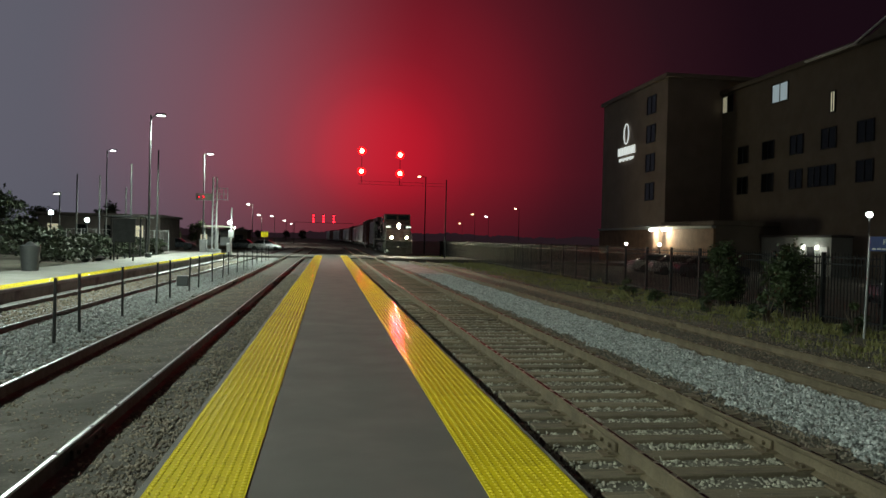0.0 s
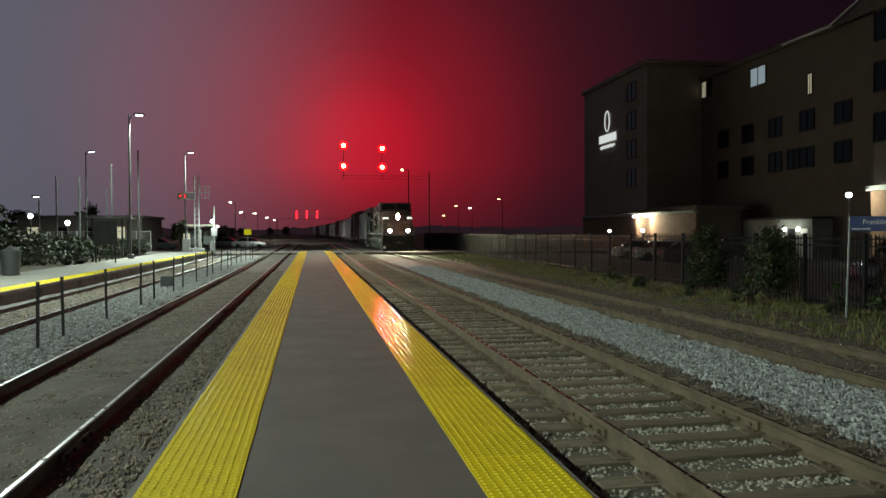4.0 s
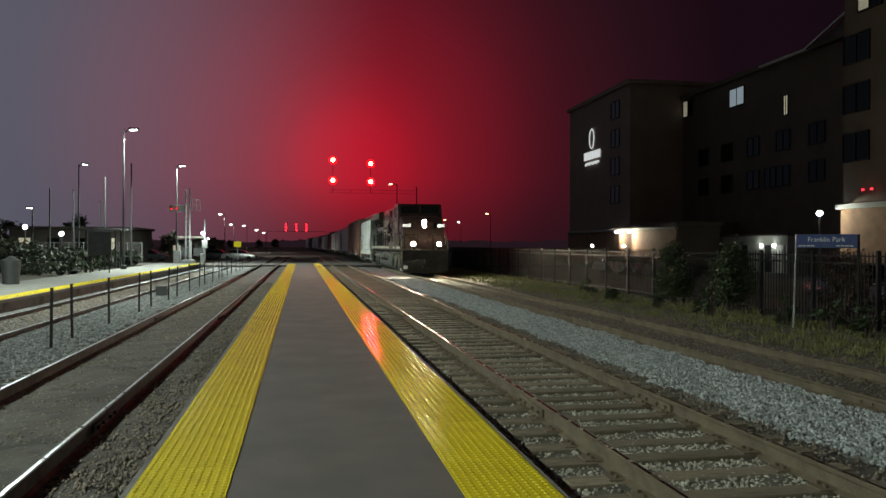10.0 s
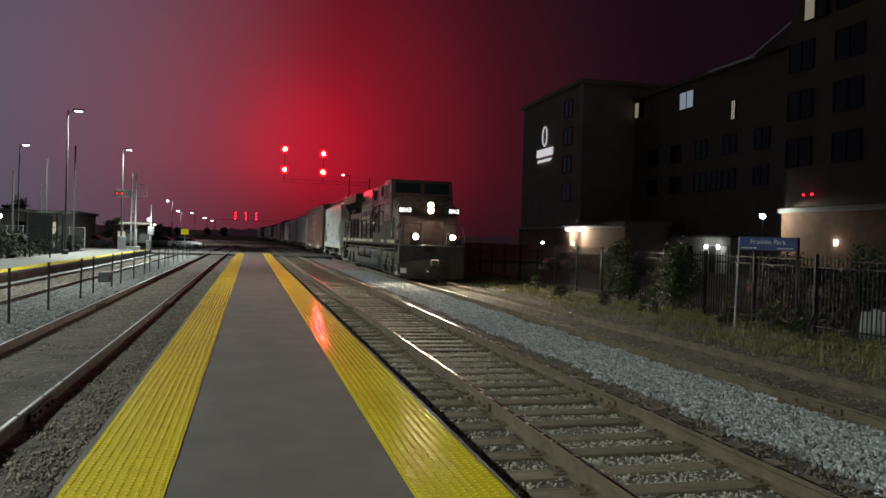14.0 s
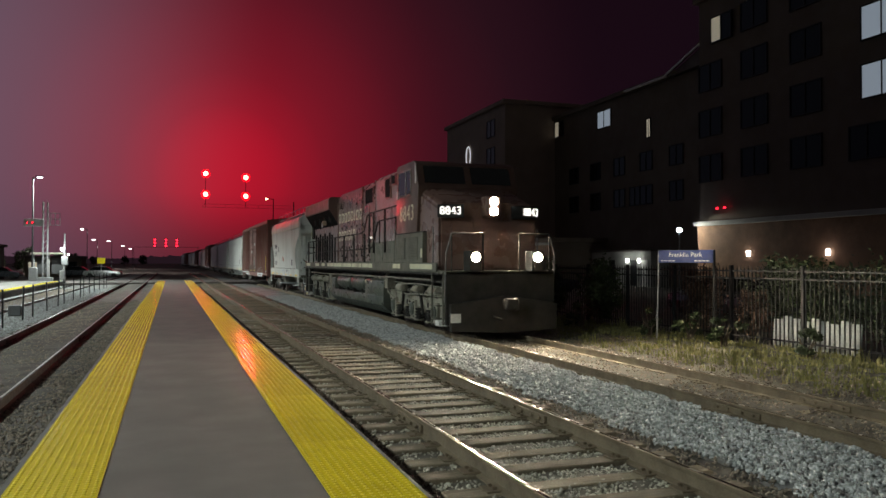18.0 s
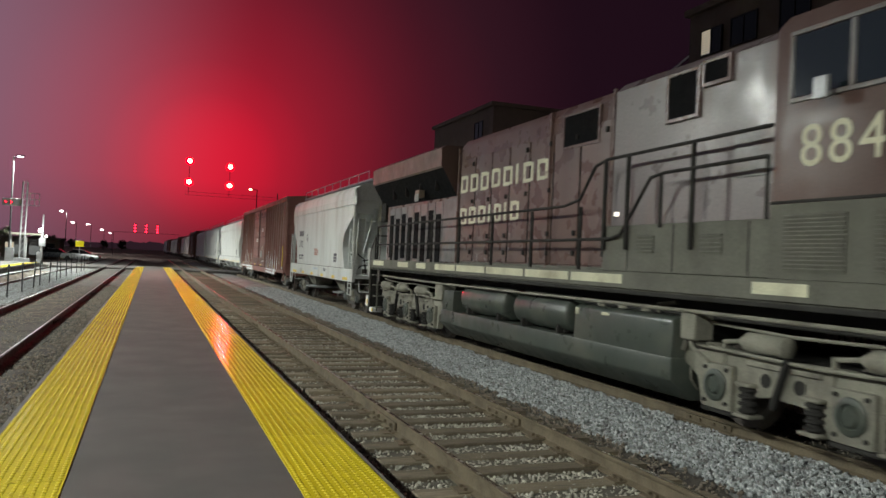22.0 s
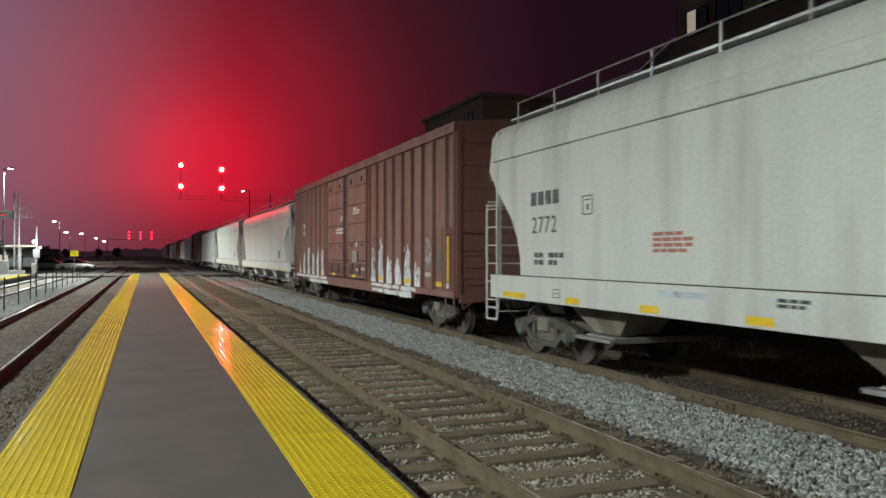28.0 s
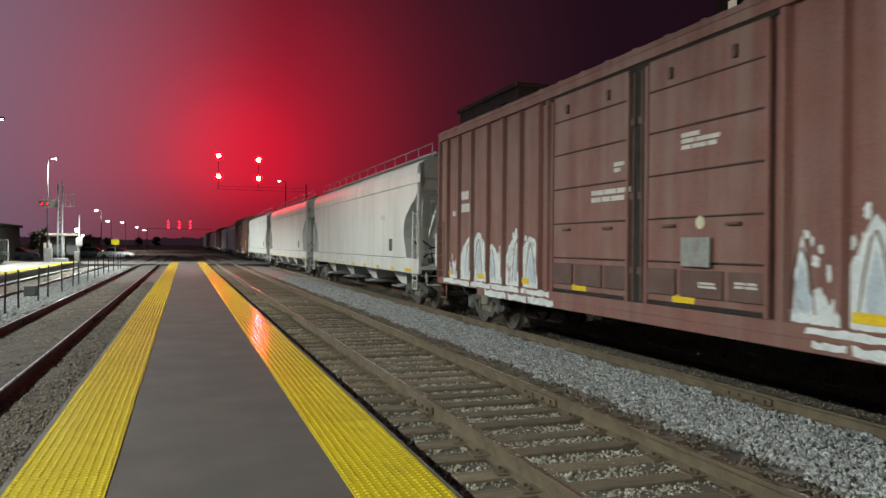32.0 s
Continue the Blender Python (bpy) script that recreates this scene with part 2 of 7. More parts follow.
BLACK = surface("black_signal_paint", (0.012, 0.012, 0.013), 0.55, var=0.2, big=3, fine=40, bump=0.1)
SIGN_BLUE = surface("faded_blue_sign_enamel", (0.05, 0.075, 0.24), 0.4, var=0.12, big=3, fine=40, bump=0.03, dirt=(0.12, 0.13, 0.22), dirt_at=(0.6, 0.9))
LETTER = surface("white_sign_letters", (0.8, 0.8, 0.8), 0.5, var=0.05, big=3, fine=40, bump=0.0)
NIGHT_GLASS = glassy("unlit_window_glass", (0.006, 0.007, 0.008), 0.12, 0.12)
LIT_COOL = glow("window_lit_cool", (0.72, 0.86, 1.0), 0.33)
LIT_WARM = glow("window_lit_warm", (1.0, 0.9, 0.68), 0.45)
LIT_SIGN = glow("lit_sign_letters", (0.95, 0.97, 1.0), 0.8)
LED = glow("lamp_led_white", (0.85, 0.94, 1.0), 60)
LED_SOFT = glow("distant_lamp_white", (0.95, 0.95, 0.9), 14)
SODIUM = glow("distant_lamp_amber", (1.0, 0.72, 0.38), 9)
RED_LENS = glow("signal_red_lens", (1.0, 0.0005, 0.003), 11)
RED_FAR = glow("far_signal_red_lens", (1.0, 0.012, 0.03), 9)
RED_CORE = glow("signal_glare_core", (1.0, 0.42, 0.26), 14)
# faint emission that paints haze over the far woods
HAZE_GLOW = glow("painted_haze_over_woods", (0.020, 0.010, 0.015), 1.0)


# ================= mesh helpers =================
def box(bm, x0, x1, y0, y1, z0, z1, bev=0.0, seg=1):
    vs = [bm.verts.new(p) for p in ((x0, y0, z0), (x1, y0, z0), (x1, y1, z0), (x0, y1, z0), (x0, y0, z1), (x1, y0, z1), (x1, y1, z1), (x0, y1, z1))]
    fs = [bm.faces.new([vs[i] for i in f]) for f in ((0, 3, 2, 1), (4, 5, 6, 7), (0, 1, 5, 4), (1, 2, 6, 5), (2, 3, 7, 6), (3, 0, 4, 7))]
    if bev:
        bmesh.ops.bevel(bm, geom=list({e for f in fs for e in f.edges}), offset=bev, segments=seg, affect="EDGES", profile=0.7)
    return vs


def rod(bm, a, b, r, n=10, r2=None, caps=True):
    a, b = Vector(a), Vector(b)
    q = (b - a).to_track_quat("Z", "Y")
    rings = []
    for c, rr in ((a, r), (b, r if r2 is None else r2)):
        rings.append([bm.verts.new(c + q @ Vector((rr * math.cos(2 * math.pi * i / n), rr * math.sin(2 * math.pi * i / n), 0))) for i in range(n)])
    for i in range(n):
        bm.faces.new((rings[0][i], rings[0][(i + 1) % n], rings[1][(i + 1) % n], rings[1][i]))
    if caps:
        bm.faces.new(rings[0][::-1])
        bm.faces.new(rings[1])


def pipe(bm, pts, r, n=8):
    for a, b in zip(pts, pts[1:]):
        rod(bm, a, b, r, n)


def lathe(bm, prof, centre, axis="X", n=20):
    """Turn a profile of (along, radius) about an axis through centre."""
    c, rings = Vector(centre), []
    for s, r in prof:
        ring = []
        for i in range(n):
            u, v = r * math.cos(2 * math.pi * i / n), r * math.sin(2 * math.pi * i / n)
            ring.append(bm.verts.new(c + Vector({"X": (s, u, v), "Y": (v, s, u), "Z": (u, v, s)}[axis])))
        rings.append(ring)
    for a, b in zip(rings, rings[1:]):
        for i in range(n):
            bm.faces.new((a[i], a[(i + 1) % n], b[(i + 1) % n], b[i]))
    bm.faces.new(rings[0][::-1])
    bm.faces.new(rings[-1])


def prism(bm, pts, axis, a, b, bev=0.0):
    """A polygon of two coordinates pushed along an axis from a to b."""
    def at(p, s):
        return {"X": (s, p[0], p[1]), "Y": (p[0], s, p[1]), "Z": (p[0], p[1], s)}[axis]
    lo, hi = [bm.verts.new(at(p, a)) for p in pts], [bm.verts.new(at(p, b)) for p in pts]
    n = len(pts)
    fs = [bm.faces.new((lo[i], lo[(i + 1) % n], hi[(i + 1) % n], hi[i])) for i in range(n)]
    fs += [bm.faces.new(lo[::-1]), bm.faces.new(hi)]
    if bev:
        bmesh.ops.bevel(bm, geom=list({e for f in fs for e in f.edges}), offset=bev, segments=2, affect="EDGES", profile=0.6)


def mesh_of(name, bm, *mats, smooth=True):
    bmesh.ops.recalc_face_normals(bm, faces=bm.faces)
    me = bpy.data.meshes.new(name)
    bm.to_mesh(me)
    bm.free()
    for m in mats:
        me.materials.append(m)
    if smooth and len(me.polygons):
        me.polygons.foreach_set("use_smooth", [True] * len(me.polygons))
        me.set_sharp_from_angle(angle=0.7)
    return me


def part(name, bm, material, parent, label=""):
    ob = new(name, bm if isinstance(bm, bpy.types.Mesh) else mesh_of(name, bm, material))
    ob.parent = parent
    return tagged(ob, label)


def thing(name, label, category, at=(0, 0, 0), rz=0, group="", kind=""):
    ob = new(name)
    ob.empty_display_size = 0.2
    ob.matrix_world = pose(*at, 0, 0, rz)
    return tagged(ob, label, category, group, kind)


def solid(name, bm, material, label, category="", kind="", group=""):
    return tagged(new(name, mesh_of(name, bm, material)), label, category, group, kind)


def words(text, size, depth, material, m, parent=None, name="lettering", label="", align="CENTER"):
    cu = bpy.data.curves.new(name, "FONT")
    cu.body, cu.size, cu.extrude, cu.align_x, cu.align_y = text, size, depth, align, "CENTER"
    tmp = bpy.data.objects.new("tmp", cu)
    scene.collection.objects.link(tmp)
    me = bpy.data.meshes.new_from_object(tmp.evaluated_get(bpy.context.evaluated_depsgraph_get()))
    bpy.data.objects.remove(tmp)
    me.name = name
    me.materials.clear()
    me.materials.append(material)
    ob = new(name, me)
    ob.parent = parent
    ob.matrix_local = m
    return tagged(ob, label)


# turns lettering to face a side wall or the front
SIDE = Matrix(((0, 0, -1, 0), (-1, 0, 0, 0), (0, 1, 0, 0), (0, 0, 0, 1)))
FRONT = Matrix(((1, 0, 0, 0), (0, 0, -1, 0), (0, 1, 0, 0), (0, 0, 0, 1)))


def shell(name, verts, faces, material):
    me = bpy.data.meshes.new(name)
    me.from_pydata(verts, [], faces)
    me.materials.append(material)
    return me


def uneven(x0, x1, y0, y1, z, step, rough, seed, slope=None):
    """A ground sheet with small bumps."""
    nx, ny = max(2, int((x1 - x0) / step)), max(2, int((y1 - y0) / step))
    xs, ys = np.linspace(x0, x1, nx + 1), np.linspace(y0, y1, ny + 1)
    rs = np.random.RandomState(seed)
    g = rs.rand(ny + 1, nx + 1)
    g = (g + np.roll(g, 1, 0) + np.roll(g, 1, 1) + np.roll(g, -1, 0)) / 4 - 0.5
    X, Y = np.meshgrid(xs, ys)
    Z = z + g * rough
    if slope is not None:
        Z = Z + slope(X, Y)
    v = np.stack([X, Y, Z], -1).reshape(-1, 3).tolist()
    f = [(j * (nx + 1) + i, j * (nx + 1) + i + 1, (j + 1) * (nx + 1) + i + 1, (j + 1) * (nx + 1) + i) for j in range(ny) for i in range(nx)]
    return v, f


# ================= ground =================
bm = bmesh.new()
vs = [bm.verts.new(p) for p in ((-2500, -2500, -0.56), (2500, -2500, -0.56), (2500, 2500, -0.56), (-2500, 2500, -0.56))]
bm.faces.new(vs)
solid("ground", bm, GROUND, "dark dirty ground around the railway", kind="structure")


def bed(name, x0, x1, z, crown, seed, material, label):
    cx, hw = (x0 + x1) / 2, (x1 - x0) / 2
    v, f = uneven(x0, x1, -8, 40, z, 0.14, 0.05, seed, lambda X, Y: crown * (1 - np.clip(np.abs(X - cx) / hw, 0, 1) ** 3) - crown)
    n = len(v)
    v2, f2 = uneven(x0, x1, 40, 130, z, 0.6, 0.05, seed + 1, lambda X, Y: crown * (1 - np.clip(np.abs(X - cx) / hw, 0, 1) ** 3) - crown)
    me = shell(name, v + v2, f + [tuple(i + n for i in q) for q in f2], material)
    return tagged(new(name, me), label, "", "", "structure")


bed("ballast_west", -10, -1.15, -0.36, 0.06, 3, BALLAST, "grey crushed-stone ballast under the tracks beside the platform")
bed("ballast_platform_side", -4.1, -1.13, -0.305, 0.04, 4, SOOT_BED, "dark dirty ballast half burying the ties beside the platform")
bed("ballast_east", 1.7, 5.12, -0.335, 0.05, 5, GROUND, "oily brown ballast under the near track")
bed("ballast_shoulder", 4.75, 6.75, -0.362, 0.04, 7, BALLAST, "loose pale grey ballast between two tracks")
bed("ballast_far_east", 6.55, 9.6, -0.49, 0.03, 9, GROUND, "dirty ballast under the freight track")
bed("verge_soil", 9.4, 30.0, -0.44, 0.06, 11, GROUND, "trodden soil of the verge beside the fence")

# ================= island platform =================
bm = bmesh.new()
box(bm, -1.13, 1.69, -20, 69.0, -0.55, -0.012, 0.01)
plat = solid("platform", bm, KERB, "low island platform with a dark concrete edge", kind="structure")
bm = bmesh.new()
box(bm, -0.458, 1.017, -20, 69.0, -0.02, 0.0)
part("walkway", bm, ASPHALT, plat, "worn grey asphalt walkway")


def tactile_mesh(length):
    """One tactile panel: a plate with rows of flat-topped domes along it."""
    v, f = [], []
    w, t = 0.304, 0.008
    v += [(-w, 0.003, -0.012), (w, 0.003, -0.012), (w, length - 0.003, -0.012), (-w, length - 0.003, -0.012), (-w, 0.003, t), (w, 0.003, t), (w, length - 0.003, t), (-w, length - 0.003, t)]
    f += [(4, 5, 6, 7), (0, 1, 5, 4), (1, 2, 6, 5), (2, 3, 7, 6), (3, 0, 4, 7)]
    ny = int(length / 0.061)
    for j in range(ny):
        for i in range(10):
            cx, cy, n = -0.2745 + 0.061 * i, 0.03 + 0.061 * j, len(v)
            for r, z in ((0.0175, t), (0.0095, t + 0.007)):
                v += [(cx + r * math.cos(a * math.pi / 3), cy + r * math.sin(a * math.pi / 3), z) for a in range(6)]
            f += [(n + k, n + (k + 1) % 6, n + 6 + (k + 1) % 6, n + 6 + k) for k in range(6)] + [tuple(n + 6 + k for k in range(6))]
    me = shell("tactile_panel", v, f, TACTILE)
    me.materials.append(TACTILE_WORN)
    for p in me.polygons:
        p.material_index = 1 if abs(p.normal.z) < 0.95 else 0
    return me


panel = tactile_mesh(1.22)
for px, y0 in ((-0.766, 8.16), (1.325, 8.02)):
    for k in range(-10, 50):
        y = y0 + 1.22 * k
        if y < 67.9:
            ob = part("tactile_panel", panel, None, plat)
            ob.location = (px + random.uniform(-0.004, 0.004), y, random.uniform(-0.001, 0.001))

# ================= tracks =================
RAIL_PROFILE = ((-0.068, -0.171), (0.068, -0.171), (0.068, -0.158), (0.012, -0.14), (0.009, -0.048), (0.034, -0.036), (0.036, -0.006), (0.028, -0.001), (0.015, 0.0),
                (-0.015, 0.0), (-0.028, -0.001), (-0.036, -0.006), (-0.034, -0.036), (-0.009, -0.048), (-0.012, -0.14), (-0.068, -0.158))


def rail_mesh(y0, y1, head, side):
    bm = bmesh.new()
    prism(bm, RAIL_PROFILE, "Y", y0, y1)
    me = mesh_of("rail", bm, side, head, smooth=False)
    for p in me.polygons:
        p.material_index = 1 if p.normal.z > 0.9 and abs(p.center.x) < 0.01 and p.center.z > -0.03 else 0
    return me


def tie_mesh(timber):
    bm = bmesh.new()
    box(bm, -1.28, 1.28, -0.112, 0.112, -0.17, 0.0, 0.012)
    return mesh_of("tie", bm, timber)


def plate_mesh():
    bm = bmesh.new()
    box(bm, -0.18, 0.18, -0.095, 0.095, 0, 0.018, 0.004)
    for sx in (-0.1, 0.1):
        for sy in (-0.05, 0.05):
            box(bm, sx - 0.016, sx + 0.016, sy - 0.014, sy + 0.014, 0.018, 0.042)
    return mesh_of("tie_plate", bm, RAIL_SIDE)


TIE_ME, TIE_DARK_ME, PLATE_ME = tie_mesh(TIE), tie_mesh(TIE_DARK), plate_mesh()


def track(name, xs, z, label, head, y1=130, ties=True, near=46, tie_z=-0.152, seed=1, side=RAIL_SIDE, tie_me=TIE_ME):
    rs = random.Random(seed)
    tr = thing(name, label, "track", (0, 0, 0), kind="structure")
    rm = rail_mesh(-22, y1, head, side)
    for x in xs:
        ob = part("rail", rm, None, tr)
        ob.location = (x, 0, z)
    if ties:
        cx = sum(xs) / 2
        y, k = -9.0, 0
        while y < 75:
            ob = part("tie", tie_me, None, tr)
            ob.location = (cx + rs.uniform(-0.03, 0.03), y, z + tie_z + rs.uniform(-0.012, 0.008))
            ob.rotation_euler = (0, rs.uniform(-0.008, 0.008), rs.uniform(-0.02, 0.02))
            if y < 24 and tie_me is TIE_ME:
                for x in xs:
                    pl = part("tie_plate", PLATE_ME, None, ob)
                    pl.location = (x - ob.location.x, 0, 0)
            y += 0.53 + rs.uniform(-0.02, 0.03)
    # bolted joint bars
    bm = bmesh.new()
    for x in xs:
        for yj in (8.6, 20.4, 32.2):
            for s in (-1, 1):
                box(bm, x + s * 0.014, x + s * 0.045, yj - 0.45, yj + 0.45, z - 0.135, z - 0.05, 0.006)
                for q in (-0.35, -0.14, 0.14, 0.35):
                    rod(bm, (x + s * 0.045, yj + q, z - 0.09), (x + s * 0.075, yj + q, z - 0.09), 0.02, 6)
    part("joint_bars", bm, side, tr)
    return tr


track("track_1", (-2.04, -3.53), -0.15, "railway track with shiny rails on timber ties", RAIL_TOP, seed=2, tie_z=-0.168, side=RAIL_DARK, tie_me=TIE_DARK_ME)
track("track_2", (2.62, 4.12), -0.15, "railway track with worn rails on weathered timber ties", RAIL_DULL, seed=3)
track("track_3", (7.18, 8.68), -0.32, "freight track with dirty rails half sunk in ballast", RAIL_DULL, tie_z=-0.18, seed=4)
track("track_4", (-5.96, -7.46), -0.25, "railway track beside the far platform", RAIL_TOP, tie_z=-0.2, seed=5, side=RAIL_DARK, tie_me=TIE_DARK_ME)

# ================= fence posts between the tracks =================
bm = bmesh.new()
box(bm, -0.024, 0.024, -0.022, 0.022, -0.5, 1.12, 0.005)
box(bm, -0.03, 0.03, -0.028, 0.028, 1.12, 1.14)
post_me = mesh_of("steel_post", bm, DARK_METAL)
rs = random.Random(4)
for y in (9.6, 11.9, 15.4, 16.9, 20.0, 23.3, 25.15, 28.4, 30.2, 33.6, 36.8, 38.6, 42.0, 45.2, 47.1, 50.5, 53.7, 57.0, 60.3, 63.5):
    ob = tagged(new("fence_post", post_me), "dark steel post in the ballast between tracks", "post", "posts between the tracks")
    ob.location = (-4.55 + rs.uniform(-0.03, 0.03), y, -0.36)
    ob.rotation_euler = (rs.uniform(-0.03, 0.03), rs.uniform(-0.03, 0.03), 0)
bm = bmesh.new()
box(bm, -0.2, 0.2, -0.14, 0.14, -0.1, 0.26, 0.02)
ob = solid("relay_box", bm, GREY_PAINT, "small grey relay box between the tracks", "relay box")
ob.location = (-5.1, 30.4, -0.2)

# ================= far platform on the other side =================
bm = bmesh.new()
box(bm, -11.9, -8.32, -20, 70, -0.55, -0.004, 0.015)
plat2 = solid("far_platform", bm, CONCRETE, "pale concrete platform across the tracks", kind="structure")
bm = bmesh.new()
box(bm, -8.335, -8.305, -20, 70, -0.56, -0.1)
part("platform_face", bm, KERB, plat2, "dark platform face")
panel2 = panel.copy()
for k in range(-6, 50):
    if 8 + 1.22 * k < 68.7:
        ob = part("tactile_panel", panel2, None, plat2)
        ob.location = (-8.66, 8 + 1.22 * k, -0.002)


# ================= lamp posts =================
def lamp_post(x, y, height, arm, lit=LED, label="tall galvanised light pole with a lit white head", group="platform light poles"):
    p = thing("light_pole", label, "light pole", (x, y, 0), group=group)
    bm = bmesh.new()
    rod(bm, (0, 0, -0.5), (0, 0, height), 0.085, 14, 0.05)
    lathe(bm, [(-0.5, 0.2), (0.25, 0.2), (0.3, 0.13)], (0, 0, 0), "Z", 14)
    part("pole", bm, GREY_PAINT, p)
    bm = bmesh.new()
    pipe(bm, [(0, 0, height - 0.25), (arm * 0.6, 0, height + 0.02), (arm, 0, height + 0.05)], 0.035, 8)
    part("arm", bm, GREY_PAINT, p)
    bm = bmesh.new()
    box(bm, arm - 0.2, arm + 0.4, -0.17, 0.17, height, height + 0.12, 0.03)
    part("lamp_head", bm, GREY_PAINT, p)
    bm = bmesh.new()
    box(bm, arm - 0.1, arm + 0.3, -0.13, 0.13, height - 0.035, height - 0.002, 0.01)
    part("lamp_panel", bm, lit, p, "lit white lamp panel")
    return p


# two of these posts are unseen additions that carry the fill lamps
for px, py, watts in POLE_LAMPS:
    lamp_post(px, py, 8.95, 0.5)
lamp_post(-11.3, 75.0, 8.85, 0.4)
lamp_post(-20.0, 76.0, 8.9, 0.4)
lamp_post(-21.4, 68.0, 4.5, -0.3, LED_SOFT, "short parking-lot lamp post with a lit head", "parking lot lamps")
for az, el, d, m_ in ((-5.34, 2.16, 160, LED_SOFT), (-4.72, 1.45, 234, LED_SOFT), (-3.82, 1.38, 246, LED_SOFT), (-3.0, 1.07, 316, LED_SOFT), (-2.52, 0.87, 390, LED_SOFT),
                      (13.77, 2.37, 190, SODIUM), (10.6, 1.9, 260, SODIUM), (11.6, 1.75, 270, LED_SOFT), (9.7, 1.2, 300, SODIUM), (6.9, 4.5, 110, SODIUM)):
    x, y, z = d * math.sin(radians(az)), d * math.cos(radians(az)), 1.58 + d * math.tan(radians(el))
    k = d / 100
    p = thing("street_lamp", "distant street lamp on a tall pole, lit at night", "street lamp", (x, y, -0.5), group="distant street lamps")
    bm = bmesh.new()
    rod(bm, (0, 0, 0), (0, 0, z + 0.5), 0.09, 8, 0.06)
    rod(bm, (0, 0, z + 0.45), (-0.9, 0, z + 0.6), 0.04, 6)
    part("pole", bm, DARK_METAL, p)
    bm = bmesh.new()
    lathe(bm, [(z + 0.38, 0.1 * k), (z + 0.5, 0.2 * k), (z + 0.58, 0.14 * k)], (-0.9, 0, 0), "Z", 10)
    part("lamp_head", bm, m_, p, "lit lamp head")

CREAM_PAINT = surface("cream_canopy_paint", (0.28, 0.27, 0.22), 0.6, var=0.1, big=2, fine=40, bump=0.05)
PALE_STEEL = surface("pale_aluminium_paint", (0.3, 0.305, 0.31), 0.5, var=0.12, big=3, fine=40, bump=0.06)
# ================= crossing signal mast by the far platform's end =================
mast = thing("crossing_mast", "grey cantilever signal mast with small red lamps and a ladder cage", "signal mast", (-9.9, 72.0, 0))
bm = bmesh.new()
for x in (-0.17, 0.17):
    for yy in (-0.17, 0.17):
        rod(bm, (x, yy, -0.5), (x, yy, 6.5), 0.045, 8)
for k in range(14):
    z = 0.2 + k * 0.46
    rod(bm, (-0.17, -0.17, z), (0.17, -0.17, z + 0.46), 0.02, 6)
    rod(bm, (-0.17, 0.17, z), (-0.17, -0.17, z + 0.46), 0.02, 6)
part("lattice_mast", bm, PALE_STEEL, mast)
simple_boxes = ((-1.6, -0.1, -0.12, 0.12, 4.5, 5.1), (-0.6, 0.6, -0.3, 0.3, -0.5, 0.25))
for nm, bx in zip(("arm_box", "mast_foot"), simple_boxes):
    bm = bmesh.new()
    box(bm, *bx, 0.02)
    part(nm, bm, PALE_STEEL, mast)
for a, b in [((x, -0.1, 4.6), (x, -0.1, 5.6)) for x in (0.4, 0.75, 1.1)] + [((0.2, -0.1, z), (1.1, -0.1, z)) for z in (4.6, 5.1, 5.6)]:
    bm = bmesh.new()
    rod(bm, a, b, 0.025, 6)
    part("cage_bar", bm, PALE_STEEL, mast)
for x, m_ in ((-1.35, RED_FAR), (-0.95, RED_FAR)):
    bm = bmesh.new()
    lathe(bm, [(-0.18, 0.05), (-0.13, 0.06)], (x, 0, 4.78), "Y", 12)
    part("red_lamp", bm, m_, mast, "small lit red lamp")
    bm = bmesh.new()
    lathe(bm, [(-0.15, 0.13), (-0.12, 0.13)], (x, 0.02, 4.78), "Y", 14)
    part("lamp_target", bm, BLACK, mast)
bm = bmesh.new()
rod(bm, (1.5, -0.3, -0.5), (1.5, -0.3, 3.9), 0.06, 8)
box(bm, 1.25, 1.75, -0.45, -0.15, 1.3, 2.0, 0.03)
part("gate_post", bm, STEEL, mast)
bm = bmesh.new()
lathe(bm, [(-0.62, 0.13), (-0.5, 0.14)], (1.35, 0, 2.6), "Y", 12)
part("white_lamp", bm, LED, mast, "bright white work lamp")
bm = bmesh.new()
lathe(bm, [(-0.62, 0.08), (-0.5, 0.08)], (1.8, 0, 2.15), "Y", 12)
part("white_lamp", bm, LED_SOFT, mast, "small warm work lamp")
for cx, cy, cw, ch in ((-10.7, 71.4, 0.3, 1.3), (-8.45, 70.9, 0.2, 1.05)):
    cab_ = thing("signal_cabinet", "pale grey trackside signal cabinet on a footing", "cabinet", (cx, cy, -0.2), group="signal cabinets")
    bm = bmesh.new()
    box(bm, -cw, cw, -0.3, 0.3, 0.12, ch, 0.03)
    part("body", bm, PALE_STEEL, cab_)
    bm = bmesh.new()
    box(bm, -cw + 0.05, cw - 0.05, -0.315, -0.298, 0.2, ch - 0.08, 0.008)
    part("door", bm, PALE_STEEL, cab_)
    bm = bmesh.new()
    box(bm, -cw - 0.05, cw + 0.05, -0.35, 0.35, -0.2, 0.12, 0.01)
    part("footing", bm, CONCRETE, cab_)
warn = thing("warning_sign", "small yellow warning board on a post by the road", "sign", (-7.42, 95.0, -0.5))
bm = bmesh.new()
rod(bm, (0, 0, 0), (0, 0, 2.6), 0.04, 8)
part("post", bm, STEEL, warn)
bm = bmesh.new()
box(bm, -0.42, 0.42, -0.06, -0.04, 1.85, 2.5, 0.01)
part("board", bm, TACTILE, warn, "yellow board")

